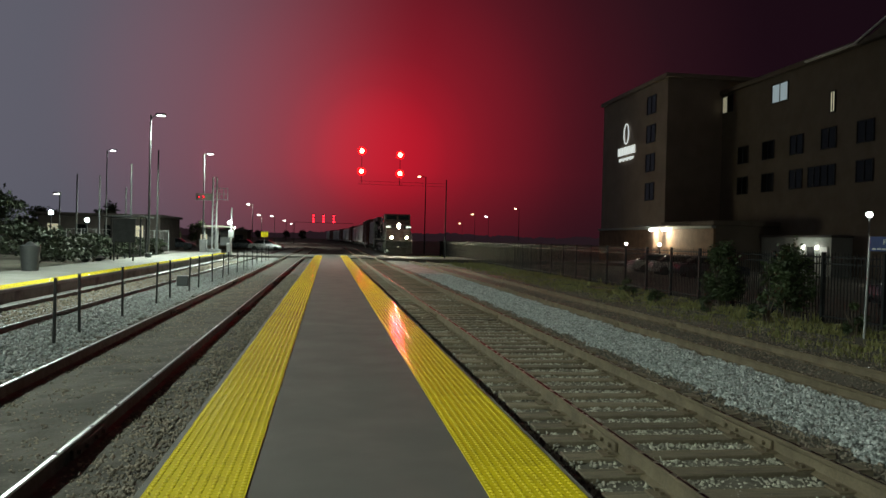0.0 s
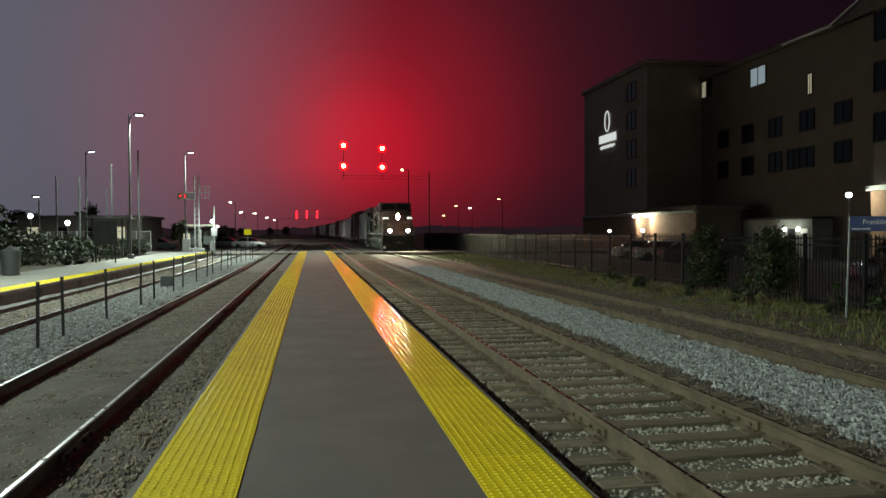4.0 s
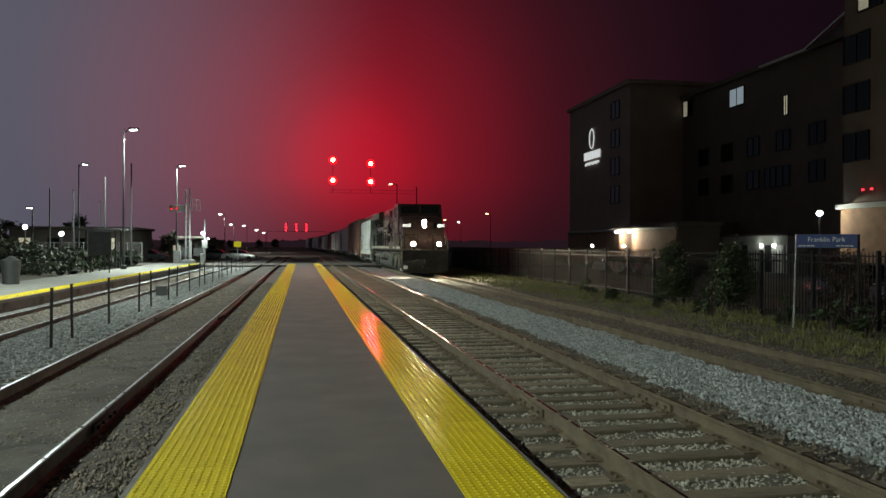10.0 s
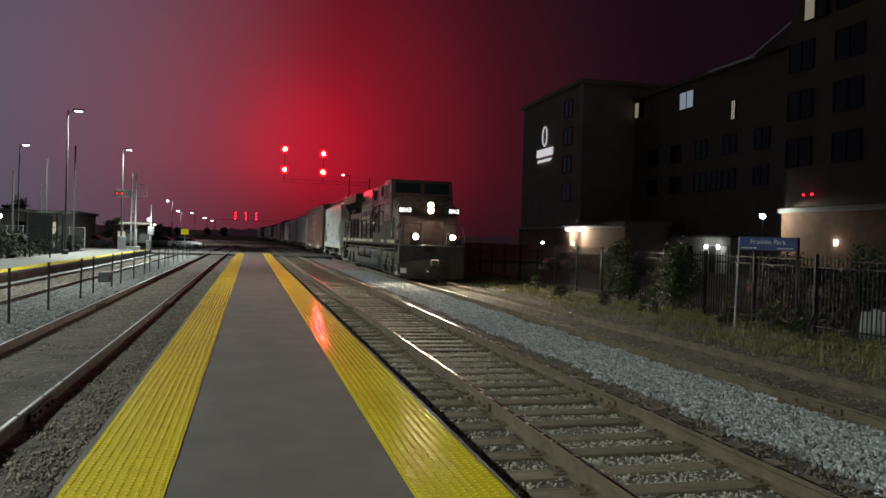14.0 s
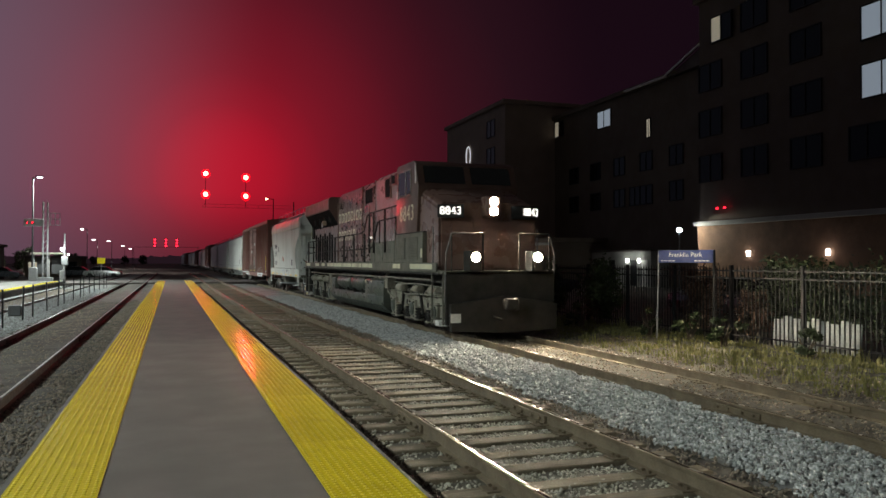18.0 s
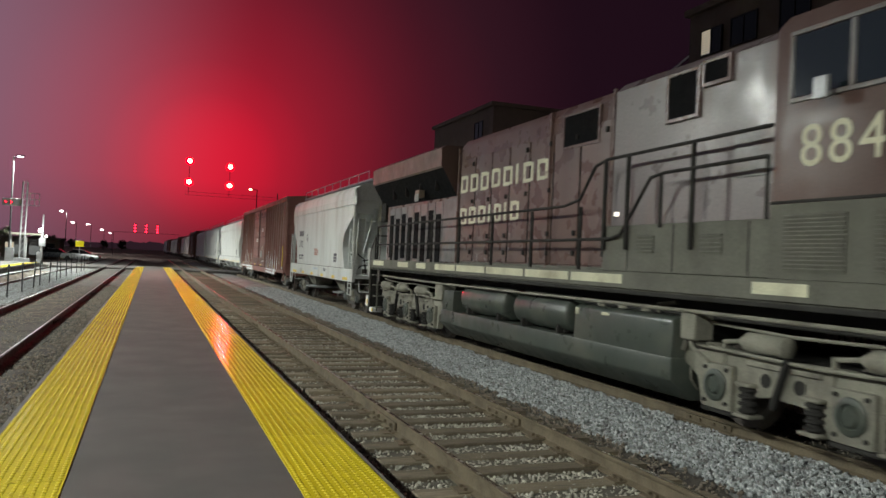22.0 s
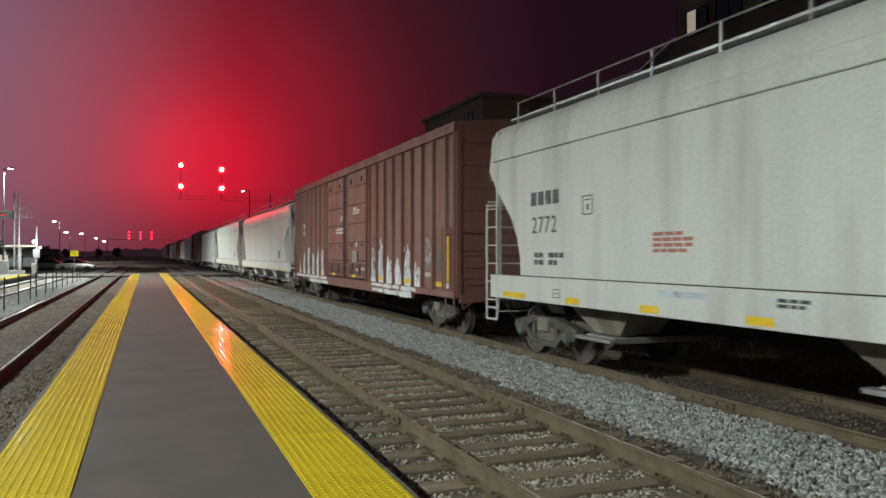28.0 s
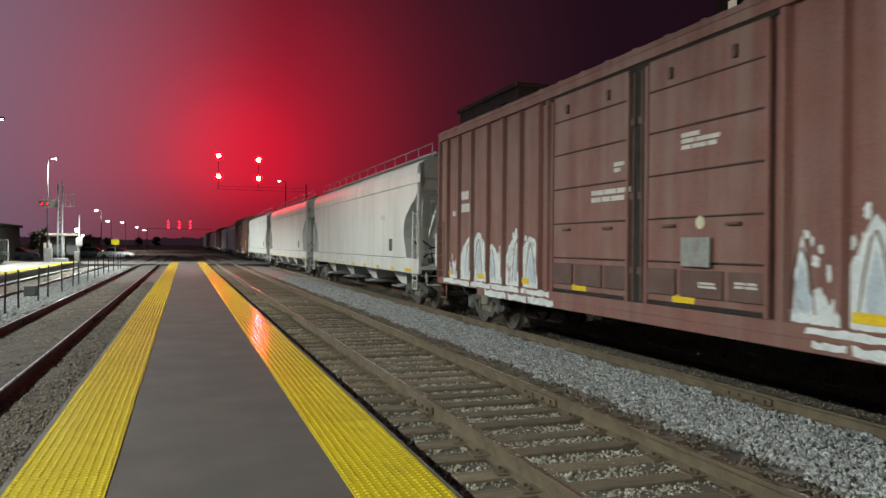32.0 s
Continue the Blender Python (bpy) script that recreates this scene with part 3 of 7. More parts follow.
# ================= signal bridge ahead with four red lamps =================
sig = thing("signal_bridge", "dark cantilever signal bridge with four lit red lamps over the tracks", "signal", (0, 75.0, 0))
bm = bmesh.new()
rod(bm, (11.0, 0, -0.5), (11.0, 0, 7.3), 0.07, 10, 0.05)
part("mast", bm, BLACK, sig)
bm = bmesh.new()
for z in (6.6, 6.9):
    rod(bm, (2.7, 0, z), (11.0, 0, z), 0.011, 8)
for k in range(8):
    rod(bm, (2.7 + k, 0, 6.6), (2.7 + k, 0, 6.9), 0.008, 6)
part("truss_arm", bm, BLACK, sig)
for x, zs in ((2.93, (9.7, 7.78)), (6.53, (9.45, 7.7))):
    bm = bmesh.new()
    rod(bm, (x, 0.08, 6.6), (x, 0.08, zs[0] + 0.3), 0.022, 8)
    part("signal_post", bm, BLACK, sig)
    for z in zs:
        bm = bmesh.new()
        lathe(bm, [(-0.05, 0.36), (-0.02, 0.36)], (x, 0, z), "Y", 20)
        box(bm, x - 0.14, x + 0.14, -0.02, 0.25, z - 0.16, z + 0.16, 0.03)
        head = part("signal_head", bm, BLACK, sig)
        bm = bmesh.new()
        n = 12
        for i in range(n):
            a0, a1 = math.pi * (i / n) - 0.25, math.pi * ((i + 1) / n) - 0.25
            v = [bm.verts.new((x + 0.35 * math.cos(q), yy, z + 0.35 * math.sin(q))) for q in (a0, a1) for yy in (-0.32, -0.06)]
            bm.faces.new((v[0], v[1], v[3], v[2]))
        part("hood", bm, BLACK, head)
        # lens wider than life, its red glare built in as a ring
        bm = bmesh.new()
        lathe(bm, [(-0.1, 0.21), (-0.085, 0.36), (-0.06, 0.375)], (x, 0, z), "Y", 18)
        part("red_lens", bm, RED_LENS, head, "lit red signal lens")
        # white disc for the lamp's overexposed glare
        bm = bmesh.new()
        lathe(bm, [(-0.13, 0.02), (-0.125, 0.17), (-0.102, 0.21)], (x, 0, z), "Y", 16)
        part("lamp_core", bm, RED_CORE, head, "overexposed white centre painted into the red lens")

far = thing("far_signal_bridge", "distant dark signal bridge with three columns of red lamps", "signal", (-1.2, 205, 0))
bm = bmesh.new()
for x in (-7.5, 7.5):
    box(bm, x - 0.05, x + 0.05, -0.05, 0.05, -0.5, 5.2)
box(bm, -7.5, 7.5, -0.05, 0.05, 5.12, 5.2)
part("bridge_frame", bm, BLACK, far)
for x in (-2.7, -0.12, 2.46):
    bm = bmesh.new()
    box(bm, x - 0.3, x + 0.3, -0.1, 0.1, 5.1, 7.35, 0.05)
    head = part("signal_head", bm, BLACK, far)
    bm = bmesh.new()
    bm.free()
    for z in (6.95, 6.2, 5.48):
        bm = bmesh.new()
        lathe(bm, [(-0.2, 0.2), (-0.11, 0.25)], (x, 0, z), "Y", 12)
        part("red_lens", bm, RED_FAR, head, "lit red signal lens")


# ================= plants =================
def foliage(cx, cy, z0, w, d, h, n, seed, size=0.09):
    """A crown of many small leaves grouped in clumps, with gaps and an uneven outline."""
    rs = np.random.RandomState(seed)
    clumps = rs.rand(max(6, n // 60), 3)
    v, f = [], []
    for i in range(n):
        c = clumps[rs.randint(len(clumps))]
        zz = c[2]
        bulge = 0.55 + 0.45 * math.sin(math.pi * min(1, zz * 0.9 + 0.12))
        p = np.array([cx + (c[0] - 0.5) * 2 * w * bulge, cy + (c[1] - 0.5) * 2 * d * bulge, z0 + zz * h]) + rs.randn(3) * (0.16 * w, 0.16 * d, 0.08 * h)
        p[2] = max(p[2], z0 - 0.05)
        a, b, s = rs.rand() * 6.28, (rs.rand() - 0.3) * 1.6, size * (0.6 + 0.8 * rs.rand())
        u = np.array([math.cos(a) * math.cos(b), math.sin(a) * math.cos(b), math.sin(b)])
        q = np.cross(u, rs.randn(3))
        q = q / (np.linalg.norm(q) + 1e-6)
        k = len(v)
        v += [tuple(p - u * s), tuple(p + q * s * 0.45), tuple(p + u * s), tuple(p - q * s * 0.45)]
        f.append((k, k + 1, k + 2, k + 3))
    return v, f


def shrub(x, y, w, d, h, n, seed, label, z0=-0.45, trunk=True, size=0.06, category="shrub", leaf=LEAF):
    sh = thing("shrub", label, category, (x, y, z0))
    part("crown", shell("crown", *foliage(0, 0, 0.15 * h, w, d, 0.85 * h, n, seed, size), leaf), None, sh)
    bm = bmesh.new()
    rr = random.Random(seed)
    for k in range(5):
        a = rr.uniform(0, 6.28)
        tip = (w * 0.6 * math.cos(a), d * 0.6 * math.sin(a), h * rr.uniform(0.5, 0.85))
        mid_ = (tip[0] * 0.35, tip[1] * 0.35, h * 0.3)
        rod(bm, (0.05 * math.cos(a), 0.05 * math.sin(a), -0.1), mid_, 0.04, 6, 0.028)
        rod(bm, mid_, tip, 0.028, 6, 0.008)
    part("trunk", bm, BARK, sh)
    return sh


shrub(13.3, 26.4, 0.5, 0.7, 2.0, 4180, 31, "leafy green vine bush grown over an iron fence")
shrub(13.2, 22.4, 0.5, 0.65, 2.0, 4180, 32, "leafy green vine bush grown over an iron fence")
shrub(14.6, 15.2, 0.5, 1.7, 2.0, 5200, 33, "dark leafy vines climbing an iron fence")
shrub(14.7, 11.2, 0.5, 2.2, 2.3, 6600, 34, "dark leafy vines climbing an iron fence")
shrub(14.8, 7.3, 0.6, 2.0, 2.4, 4840, 36, "dark leafy vines climbing an iron fence")
shrub(14.25, 18.6, 0.3, 0.8, 1.75, 2600, 37, "withered reddish-brown vine hanging behind an iron fence", leaf=DRY_LEAF)
shrub(14.2, 16.3, 0.25, 0.7, 1.2, 1200, 38, "withered reddish-brown vine hanging behind an iron fence", leaf=DRY_LEAF)
for k, (x, y, w, d, h) in enumerate(((-15.5, 46, 2.6, 3.0, 1.9), (-14.6, 53, 1.8, 2.6, 1.6), (-17.5, 40, 2.2, 3.0, 2.2), (-15.6, 61, 1.6, 2.5, 1.5), (-20.5, 52, 2.4, 3.0, 4.2), (-16.0, 33, 1.5, 2.4, 1.5), (-14.0, 66, 1.2, 2.0, 1.3))):
    shrub(x, y, w, d, h, 1500, 50 + k, "dark rounded hedge shrub behind the far platform", z0=-0.3, size=0.16, leaf=HEDGE_LEAF)


def tufts(name, places, seed, label, hmax, blades=9):
    rs = np.random.RandomState(seed)
    v, f = [], []
    for x, y, hh in places:
        for b in range(blades):
            a, lean, h = rs.rand() * 6.28, rs.rand() * 0.5, hh * (0.5 + 0.7 * rs.rand())
            bx, by, w = x + rs.randn() * 0.07, y + rs.randn() * 0.07, 0.012 + 0.012 * rs.rand()
            dx, dy = math.cos(a), math.sin(a)
            k = len(v)
            v += [(bx - dy * w, by + dx * w, -0.5), (bx + dy * w, by - dx * w, -0.5), (bx + dx * lean * h * 0.5 - dy * w * 0.6, by + dy * lean * h * 0.5 + dx * w * 0.6, -0.46 + h * 0.6), (bx + dx * lean * h, by + dy * lean * h, -0.46 + h)]
            f += [(k, k + 1, k + 2), (k + 1, k + 3, k + 2)]
    ob = new(name, shell(name, v, f, GRASS))
    return tagged(ob, label, "grass", "", "stuff")


rs = np.random.RandomState(12)
places = []
while len(places) < 5200:
    y = 4 + 90 * rs.rand() ** 1.6
    x = 9.7 + 3.9 * rs.rand()
    dens = 0.25 + 0.75 * min(1, max(0, (x - 9.9) / 1.8)) if x > 9.9 else 0.1
    dens *= 0.35 + 0.65 * (math.sin(x * 1.7 + y * 0.6) * math.sin(y * 0.37 + 1.3) > -0.25)
    if rs.rand() < dens:
        places.append((x, y, 0.04 + 0.11 * rs.rand() ** 2 + (0.22 * rs.rand() if rs.rand() < 0.08 else 0)))
tufts("verge_grass", places, 13, "dry uneven grass and weeds along the fence", 0.5)
for k, (x, y, w, h) in enumerate(((11.9, 21.3, 0.4, 0.8), (12.4, 18.4, 0.35, 0.75), (12.7, 17.0, 0.4, 0.65), (11.6, 24.0, 0.3, 0.5), (12.6, 15.6, 0.45, 0.7), (11.2, 27.0, 0.35, 0.55), (12.8, 13.2, 0.35, 0.6), (11.8, 31.0, 0.4, 0.6))):
    shrub(x, y, w, w, h, 260, 80 + k, "clump of tall weeds on the verge", size=0.07, category="weeds")

# ================= iron picket fence along the verge =================
fence = thing("iron_fence", "dark iron picket fence with two top rails along the verge", "fence", (13.7, 0, 0))
bm = bmesh.new()
box(bm, -0.045, 0.045, -0.045, 0.045, -0.56, 1.5, 0.006)
fp_me = mesh_of("post", bm, DARK_METAL)
for k in range(40):
    ob = part("post", fp_me, None, fence)
    ob.location = (0, 2.0 + 2.44 * k, 0)
for z in (1.36, 1.18, -0.28):
    bm = bmesh.new()
    box(bm, -0.022, 0.022, -4, 98, z - 0.02, z + 0.02)
    part("rail", bm, DARK_METAL, fence)
bm = bmesh.new()
box(bm, -0.011, 0.011, -0.011, 0.011, -0.42, 1.42)
rod(bm, (0, 0, 1.42), (0, 0, 1.5), 0.014, 4, 0.002)
pk_me = mesh_of("picket", bm, DARK_METAL, smooth=False)
for k in range(290):
    ob = part("picket", pk_me, None, fence)
    ob.location = (0, 4.0 + 0.135 * k, 0)
v, f = [], []
for k in range(400):
    y, n = 43.2 + 0.135 * k, len(v)
    v += [(x, yy, z) for z in (-0.42, 1.47) for x, yy in ((-0.011, y - 0.011), (0.011, y - 0.011), (0.011, y + 0.011), (-0.011, y + 0.011))]
    f += [(n, n + 1, n + 5, n + 4), (n + 1, n + 2, n + 6, n + 5), (n + 2, n + 3, n + 7, n + 6), (n + 3, n, n + 4, n + 7), (n + 4, n + 5, n + 6, n + 7)]
tagged(part("picket_row", shell("picket_row", v, f, DARK_METAL), None, fence), kind="stuff")
# pale board panels leaning behind the fence
for k in range(9):
    bm = bmesh.new()
    box(bm, -0.02, 0.02, -0.13, 0.13, -0.35, 0.44 + 0.05 * math.sin(k * 2.1), 0.01)
    ob = solid("white_board", bm, TAG_PALE, "pale weathered board standing behind the fence", "board", group="boards behind the fence")
    ob.location, ob.rotation_euler = (13.98 + 0.01 * k, 13.0 + 0.3 * k, -0.2), (0, 0.08, 0.1 * math.sin(k))

# ================= station sign =================
sign = thing("station_sign", "blue station name board on two leaning steel posts", "sign", (12.36, 17.87, 0))
dx, dy = 13.22 - 12.36, 16.73 - 17.87
ln = math.hypot(dx, dy)
ang = math.degrees(math.atan2(dy, dx))
sign.matrix_world = pose(12.36, 17.87, 0, 0, 0, ang)
bm = bmesh.new()
rod(bm, (-0.07, 0, -0.56), (0.0, 0, 1.9), 0.026, 8)
part("post", bm, STEEL, sign, "slightly leaning galvanised post")
bm = bmesh.new()
box(bm, ln - 0.03, ln + 0.03, -0.0, 0.06, -0.56, 1.9, 0.006)
part("post", bm, DARK_METAL, sign, "dark square post")
bm = bmesh.new()
box(bm, 0.0, ln, -0.04, -0.01, 1.56, 1.9, 0.008)
board = part("board", bm, SIGN_BLUE, sign)
words("Franklin Park", 0.165, 0.002, LETTER, Matrix.Translation((ln / 2, -0.043, 1.77)) @ FRONT, sign, "station_name", "white lettering")
bm = bmesh.new()
for k in range(4):
    box(bm, 0.06 + k * 0.1, 0.14 + k * 0.1, -0.045, -0.04, 1.6, 1.63)
    box(bm, 0.95 + k * 0.1, 1.03 + k * 0.1, -0.045, -0.04, 1.6, 1.63)
part("small_print", bm, LETTER, sign)

# ================= apartment building across the lot =================
apt = thing("apartment_building", "tan six-storey apartment building, mostly dark, with a few lit windows", "building")


def wing(x, y0, y1, h, depth, mat_):
    bm = bmesh.new()
    box(bm, x, x + depth, y0, y1, -0.56, h)
    part("wall", bm, mat_, apt)
    bm = bmesh.new()
    box(bm, x - 0.35, x + depth + 0.2, y0 - 0.3, y1 + 0.3, h, h + 0.45, 0.05)
    part("cornice", bm, mat_, apt)


wing(34.0, -25, 44.4, 19.2, 22, BRICK_TAN)
wing(40.0, 44.4, 77.3, 17.2, 18, BRICK_TAN)
wing(34.0, 77.3, 96, 18.75, 22, BRICK_FAR)
wing(34.0, 66.5, 77.0, 3.46, 5.99, BRICK_TAN)
bm = bmesh.new()
box(bm, 33.8, 34.0, -25, 44.4, -0.56, 4.0)
box(bm, 33.8, 34.0, 66.5, 96, -0.56, 3.2)
part("brick_base", bm, BRICK_RED, apt, "orange brick ground storey")
bm = bmesh.new()
box(bm, 33.55, 34.05, -25, 44.6, 4.0, 4.3, 0.03)
box(bm, 33.6, 34.05, 66.5, 96, 3.2, 3.45, 0.03)
part("string_course", bm, OUTBUILDING, apt, "pale trim band")
# gabled eaves of the recessed part
bm = bmesh.new()
prism(bm, [(44.4, 17.2), (50.0, 19.0), (55.5, 17.2)], "X", 39.4, 58)
prism(bm, [(44.2, 17.25), (50.0, 19.15), (55.7, 17.25), (55.7, 17.45), (50.0, 19.4), (44.2, 17.45)], "X", 39.2, 39.4)
part("gable", bm, ROOF, apt)
bm = bmesh.new()
prism(bm, [(49.9, 19.1), (55.8, 17.2), (55.8, 17.32), (49.9, 19.25)], "X", 39.1, 39.2)
box(bm, 39.1, 39.4, 55.8, 62.0, 17.18, 17.3)
part("eave_trim", bm, WHITE_TRIM, apt, "pale eave trim")


def window(x, y, z, w, h, lit=None, blind=False):
    fr = 0.07
    bm = bmesh.new()
    for a in ((y - w / 2 - fr, y - w / 2, z - h / 2 - fr, z + h / 2 + fr), (y + w / 2, y + w / 2 + fr, z - h / 2 - fr, z + h / 2 + fr), (y - w / 2, y + w / 2, z + h / 2, z + h / 2 + fr),
              (y - w / 2, y + w / 2, z - h / 2 - fr, z - h / 2), (y - 0.03, y + 0.03, z - h / 2, z + h / 2)):
        box(bm, x - 0.1, x + 0.05, *a)
    win = part("window", bm, DARK_METAL, apt)
    for k, (a, b) in enumerate(((y - w / 2, y - 0.03), (y + 0.03, y + w / 2))):
        bm = bmesh.new()
        box(bm, x - 0.05, x - 0.02, a, b, z - h / 2, z + h / 2)
        m_ = NIGHT_GLASS if lit is None or (k == 0 and blind) else lit
        part("pane", bm, m_, win)
    if blind:
        for q in range(10):
            bm = bmesh.new()
            box(bm, x - 0.075, x - 0.06, y + 0.05, y + w / 2 - 0.02, z - h / 2 + q * h / 10, z - h / 2 + q * h / 10 + h / 22)
            part("blind_slat", bm, WHITE_TRIM, win)


floors = (4.8 + 3.05, 10.9, 14.0, 17.05)
for y in np.arange(-20, 43, 4.15):
    for z in floors:
        if not (z > 10 and 24 < y < 31 and z < 15) and not (z > 16 and y > 40):
            window(34.0, y + 1.0, z, 2.2, 1.7)
window(33.9, 42.0, 16.95, 1.9, 1.6, LIT_WARM, True)
for z in (10.95, 14.0):
    window(33.9, 29.8, z, 2.4, 1.7, LIT_COOL)
window(33.9, 24.5, 14.0, 2.4, 1.8, LIT_COOL)
for y, z, w, m_, bl in ((61.5, 7.6, 1.6, None, False), (76.2, 16.1, 1.9, LIT_WARM, True)):
    window(40.0, y, z, w, 1.6, m_, bl)
for az, z, w, m_, bl in ((30.9, 15.6, 2.4, LIT_COOL, False), (34.0, 13.5, 0.5, LIT_WARM, False)):
    window(40.0, 40.0 / math.tan(radians(az)), z, w, 1.6, m_, bl)
for y in np.arange(46.5, 76, 4.4):
    for z in (7.6, 10.6):
        window(40.0, y, z, 1.8, 1.6)
for z in (7.3, 10.4, 13.5, 16.6):
    window(34.0, 81.2, z, 2.2, 1.8)
# lit name sign on the wall: ring and plain blocks
bm = bmesh.new()
n = 28
for i in range(n):
    a0, a1 = 2 * math.pi * i / n, 2 * math.pi * (i + 1) / n
    rod(bm, (33.85, 88.0 + 0.7 * math.cos(a0), 14.35 + 1.15 * math.sin(a0)), (33.85, 88.0 + 0.7 * math.cos(a1), 14.35 + 1.15 * math.sin(a1)), 0.07, 6)
for k in range(7):
    box(bm, 33.8, 33.9, 90.4 - k * 0.75 - 0.55, 90.4 - k * 0.75, 11.95, 12.85)
for k in range(8):
    box(bm, 33.8, 33.9, 90.0 - k * 0.55 - 0.4, 90.0 - k * 0.55, 11.25 + 0.1 * (k % 2), 11.6)
part("wall_sign", bm, LIT_SIGN, apt, "glowing white wall sign of a ring over blocks")
bm = bmesh.new()
box(bm, 32.3, 33.6, 70.6, 81.0, 3.46, 3.58, 0.02)
part("entrance_canopy", bm, ROOF, apt, "flat canopy over a lit entrance")
# wall lamps of the ground storey
for y in (39.4, 33.2, 25.5):
    bm = bmesh.new()
    box(bm, 33.66, 33.8, y - 0.11, y + 0.11, 1.95, 2.3, 0.02)
    part("wall_lamp", bm, LED_SOFT, apt, "lit white wall lamp")
    lamp("wall_lamp_light", "POINT", (33.35, y, 2.1), 9, (1.0, 0.8, 0.68), 0.1)
for y in (76.1, 79.3):
    bm = bmesh.new()
    box(bm, 33.3, 33.6, y - 0.2, y + 0.2, 3.05, 3.2, 0.02)
    part("wall_lamp", bm, LED, apt, "lit white lamp over an entrance")
    lamp("entrance_light", "SPOT", (32.9, y, 3.0), 1100, (1.0, 0.9, 0.7), 0.1, (33.9, y - 2.2, 1.6), 130)
bm = bmesh.new()
rod(bm, (33.2, 45.6, -0.56), (33.2, 45.6, 3.7), 0.05, 8)
part("lamp_pole", bm, GREY_PAINT, apt)
bm = bmesh.new()
lathe(bm, [(3.65, 0.1), (3.8, 0.2), (3.95, 0.12)], (33.2, 45.6, 0), "Z", 12)
part("lamp_globe", bm, LED, apt, "bright white lamp globe")
lamp("corner_light", "SPOT", (32.3, 44.6, 3.95), 520, (0.95, 1.0, 0.88), 0.15, (33.9, 43.2, 2.2), 120)
# low pale outbuilding in the recess, with two wall lamps
bm = bmesh.new()
box(bm, 38.2, 39.98, 56.4, 66.2, -0.56, 2.5)
part("outbuilding", bm, OUTBUILDING, apt, "low pale outbuilding wall")
bm = bmesh.new()
box(bm, 38.05, 39.98, 56.3, 66.3, 2.5, 2.68, 0.02)
part("outbuilding_roof", bm, ROOF, apt)
for y in (57.3, 59.0, 62.5):
    bm = bmesh.new()
    box(bm, 38.14, 38.2, y - 0.45, y + 0.45, -0.5, 1.75, 0.01)
    part("outbuilding_door", bm, WHITE_TRIM if y < 58 else DARK_METAL, apt)
for y in (58.1, 59.9):
    bm = bmesh.new()
    box(bm, 38.06, 38.2, y - 0.13, y + 0.13, 1.55, 1.85, 0.02)
    part("wall_lamp", bm, LED_SOFT, apt, "lit white wall lamp")
    lamp("outbuilding_light", "POINT", (37.7, y, 1.75), 26, (0.93, 1.0, 0.92), 0.1)
# two small red lights, placed low before the wall near its corner
for q in (0.0, 0.75):
    bm = bmesh.new()
    lathe(bm, [(-0.06, 0.03), (0.0, 0.09), (0.06, 0.03)], (33.7, 42.3 - q, 5.1), "Z", 10)
    part("red_lamp", bm, RED_FAR, apt, "small lit red lamp")
for x, y in ((25.0, 58.0), (25.5, 66.0)):
    p = thing("bollard_lamp", "small lit white bollard lamp in the parking lot", "lamp", (x, y, -0.5), group="lot bollard lamps")
    bm = bmesh.new()
    rod(bm, (0, 0, 0), (0, 0, 2.0), 0.05, 8)
    part("pole", bm, DARK_METAL, p)
    bm = bmesh.new()
    lathe(bm, [(2.0, 0.08), (2.12, 0.16), (2.24, 0.08)], (0, 0, 0), "Z", 10)
    part("globe", bm, LED_SOFT, p, "lit globe")


# ================= parked cars =================
def parked_car(x, y, rz, paint, label):
    c = thing("parked_car", label, "car", (x, y, -0.5), rz, group="cars in the lots")
    bm = bmesh.new()
    prism(bm, [(-2.2, 0.3), (-2.25, 0.62), (-2.1, 0.82), (-1.2, 0.95), (1.5, 0.98), (2.1, 0.9), (2.25, 0.62), (2.2, 0.3)], "X", -0.88, 0.88, 0.06)
    part("body", bm, paint, c)
    bm = bmesh.new()
    prism(bm, [(-1.15, 0.93), (-0.45, 1.42), (0.9, 1.45), (1.65, 0.96)], "X", -0.76, 0.76, 0.05)
    part("cabin", bm, NIGHT_GLASS, c)
    bm = bmesh.new()
    prism(bm, [(-0.42, 1.41), (0.88, 1.44), (0.85, 1.48), (-0.38, 1.45)], "X", -0.7, 0.7)
    part("roof", bm, paint, c)
    for sx in (-0.8, 0.8):
        for sy in (-1.4, 1.4):
            bm = bmesh.new()
            lathe(bm, [(sx - 0.1, 0.28), (sx - 0.09, 0.32), (sx + 0.09, 0.32), (sx + 0.1, 0.28)], (0, sy, 0.32), "X", 16)
            part("wheel", bm, UNDER_CAR, c)
    return c


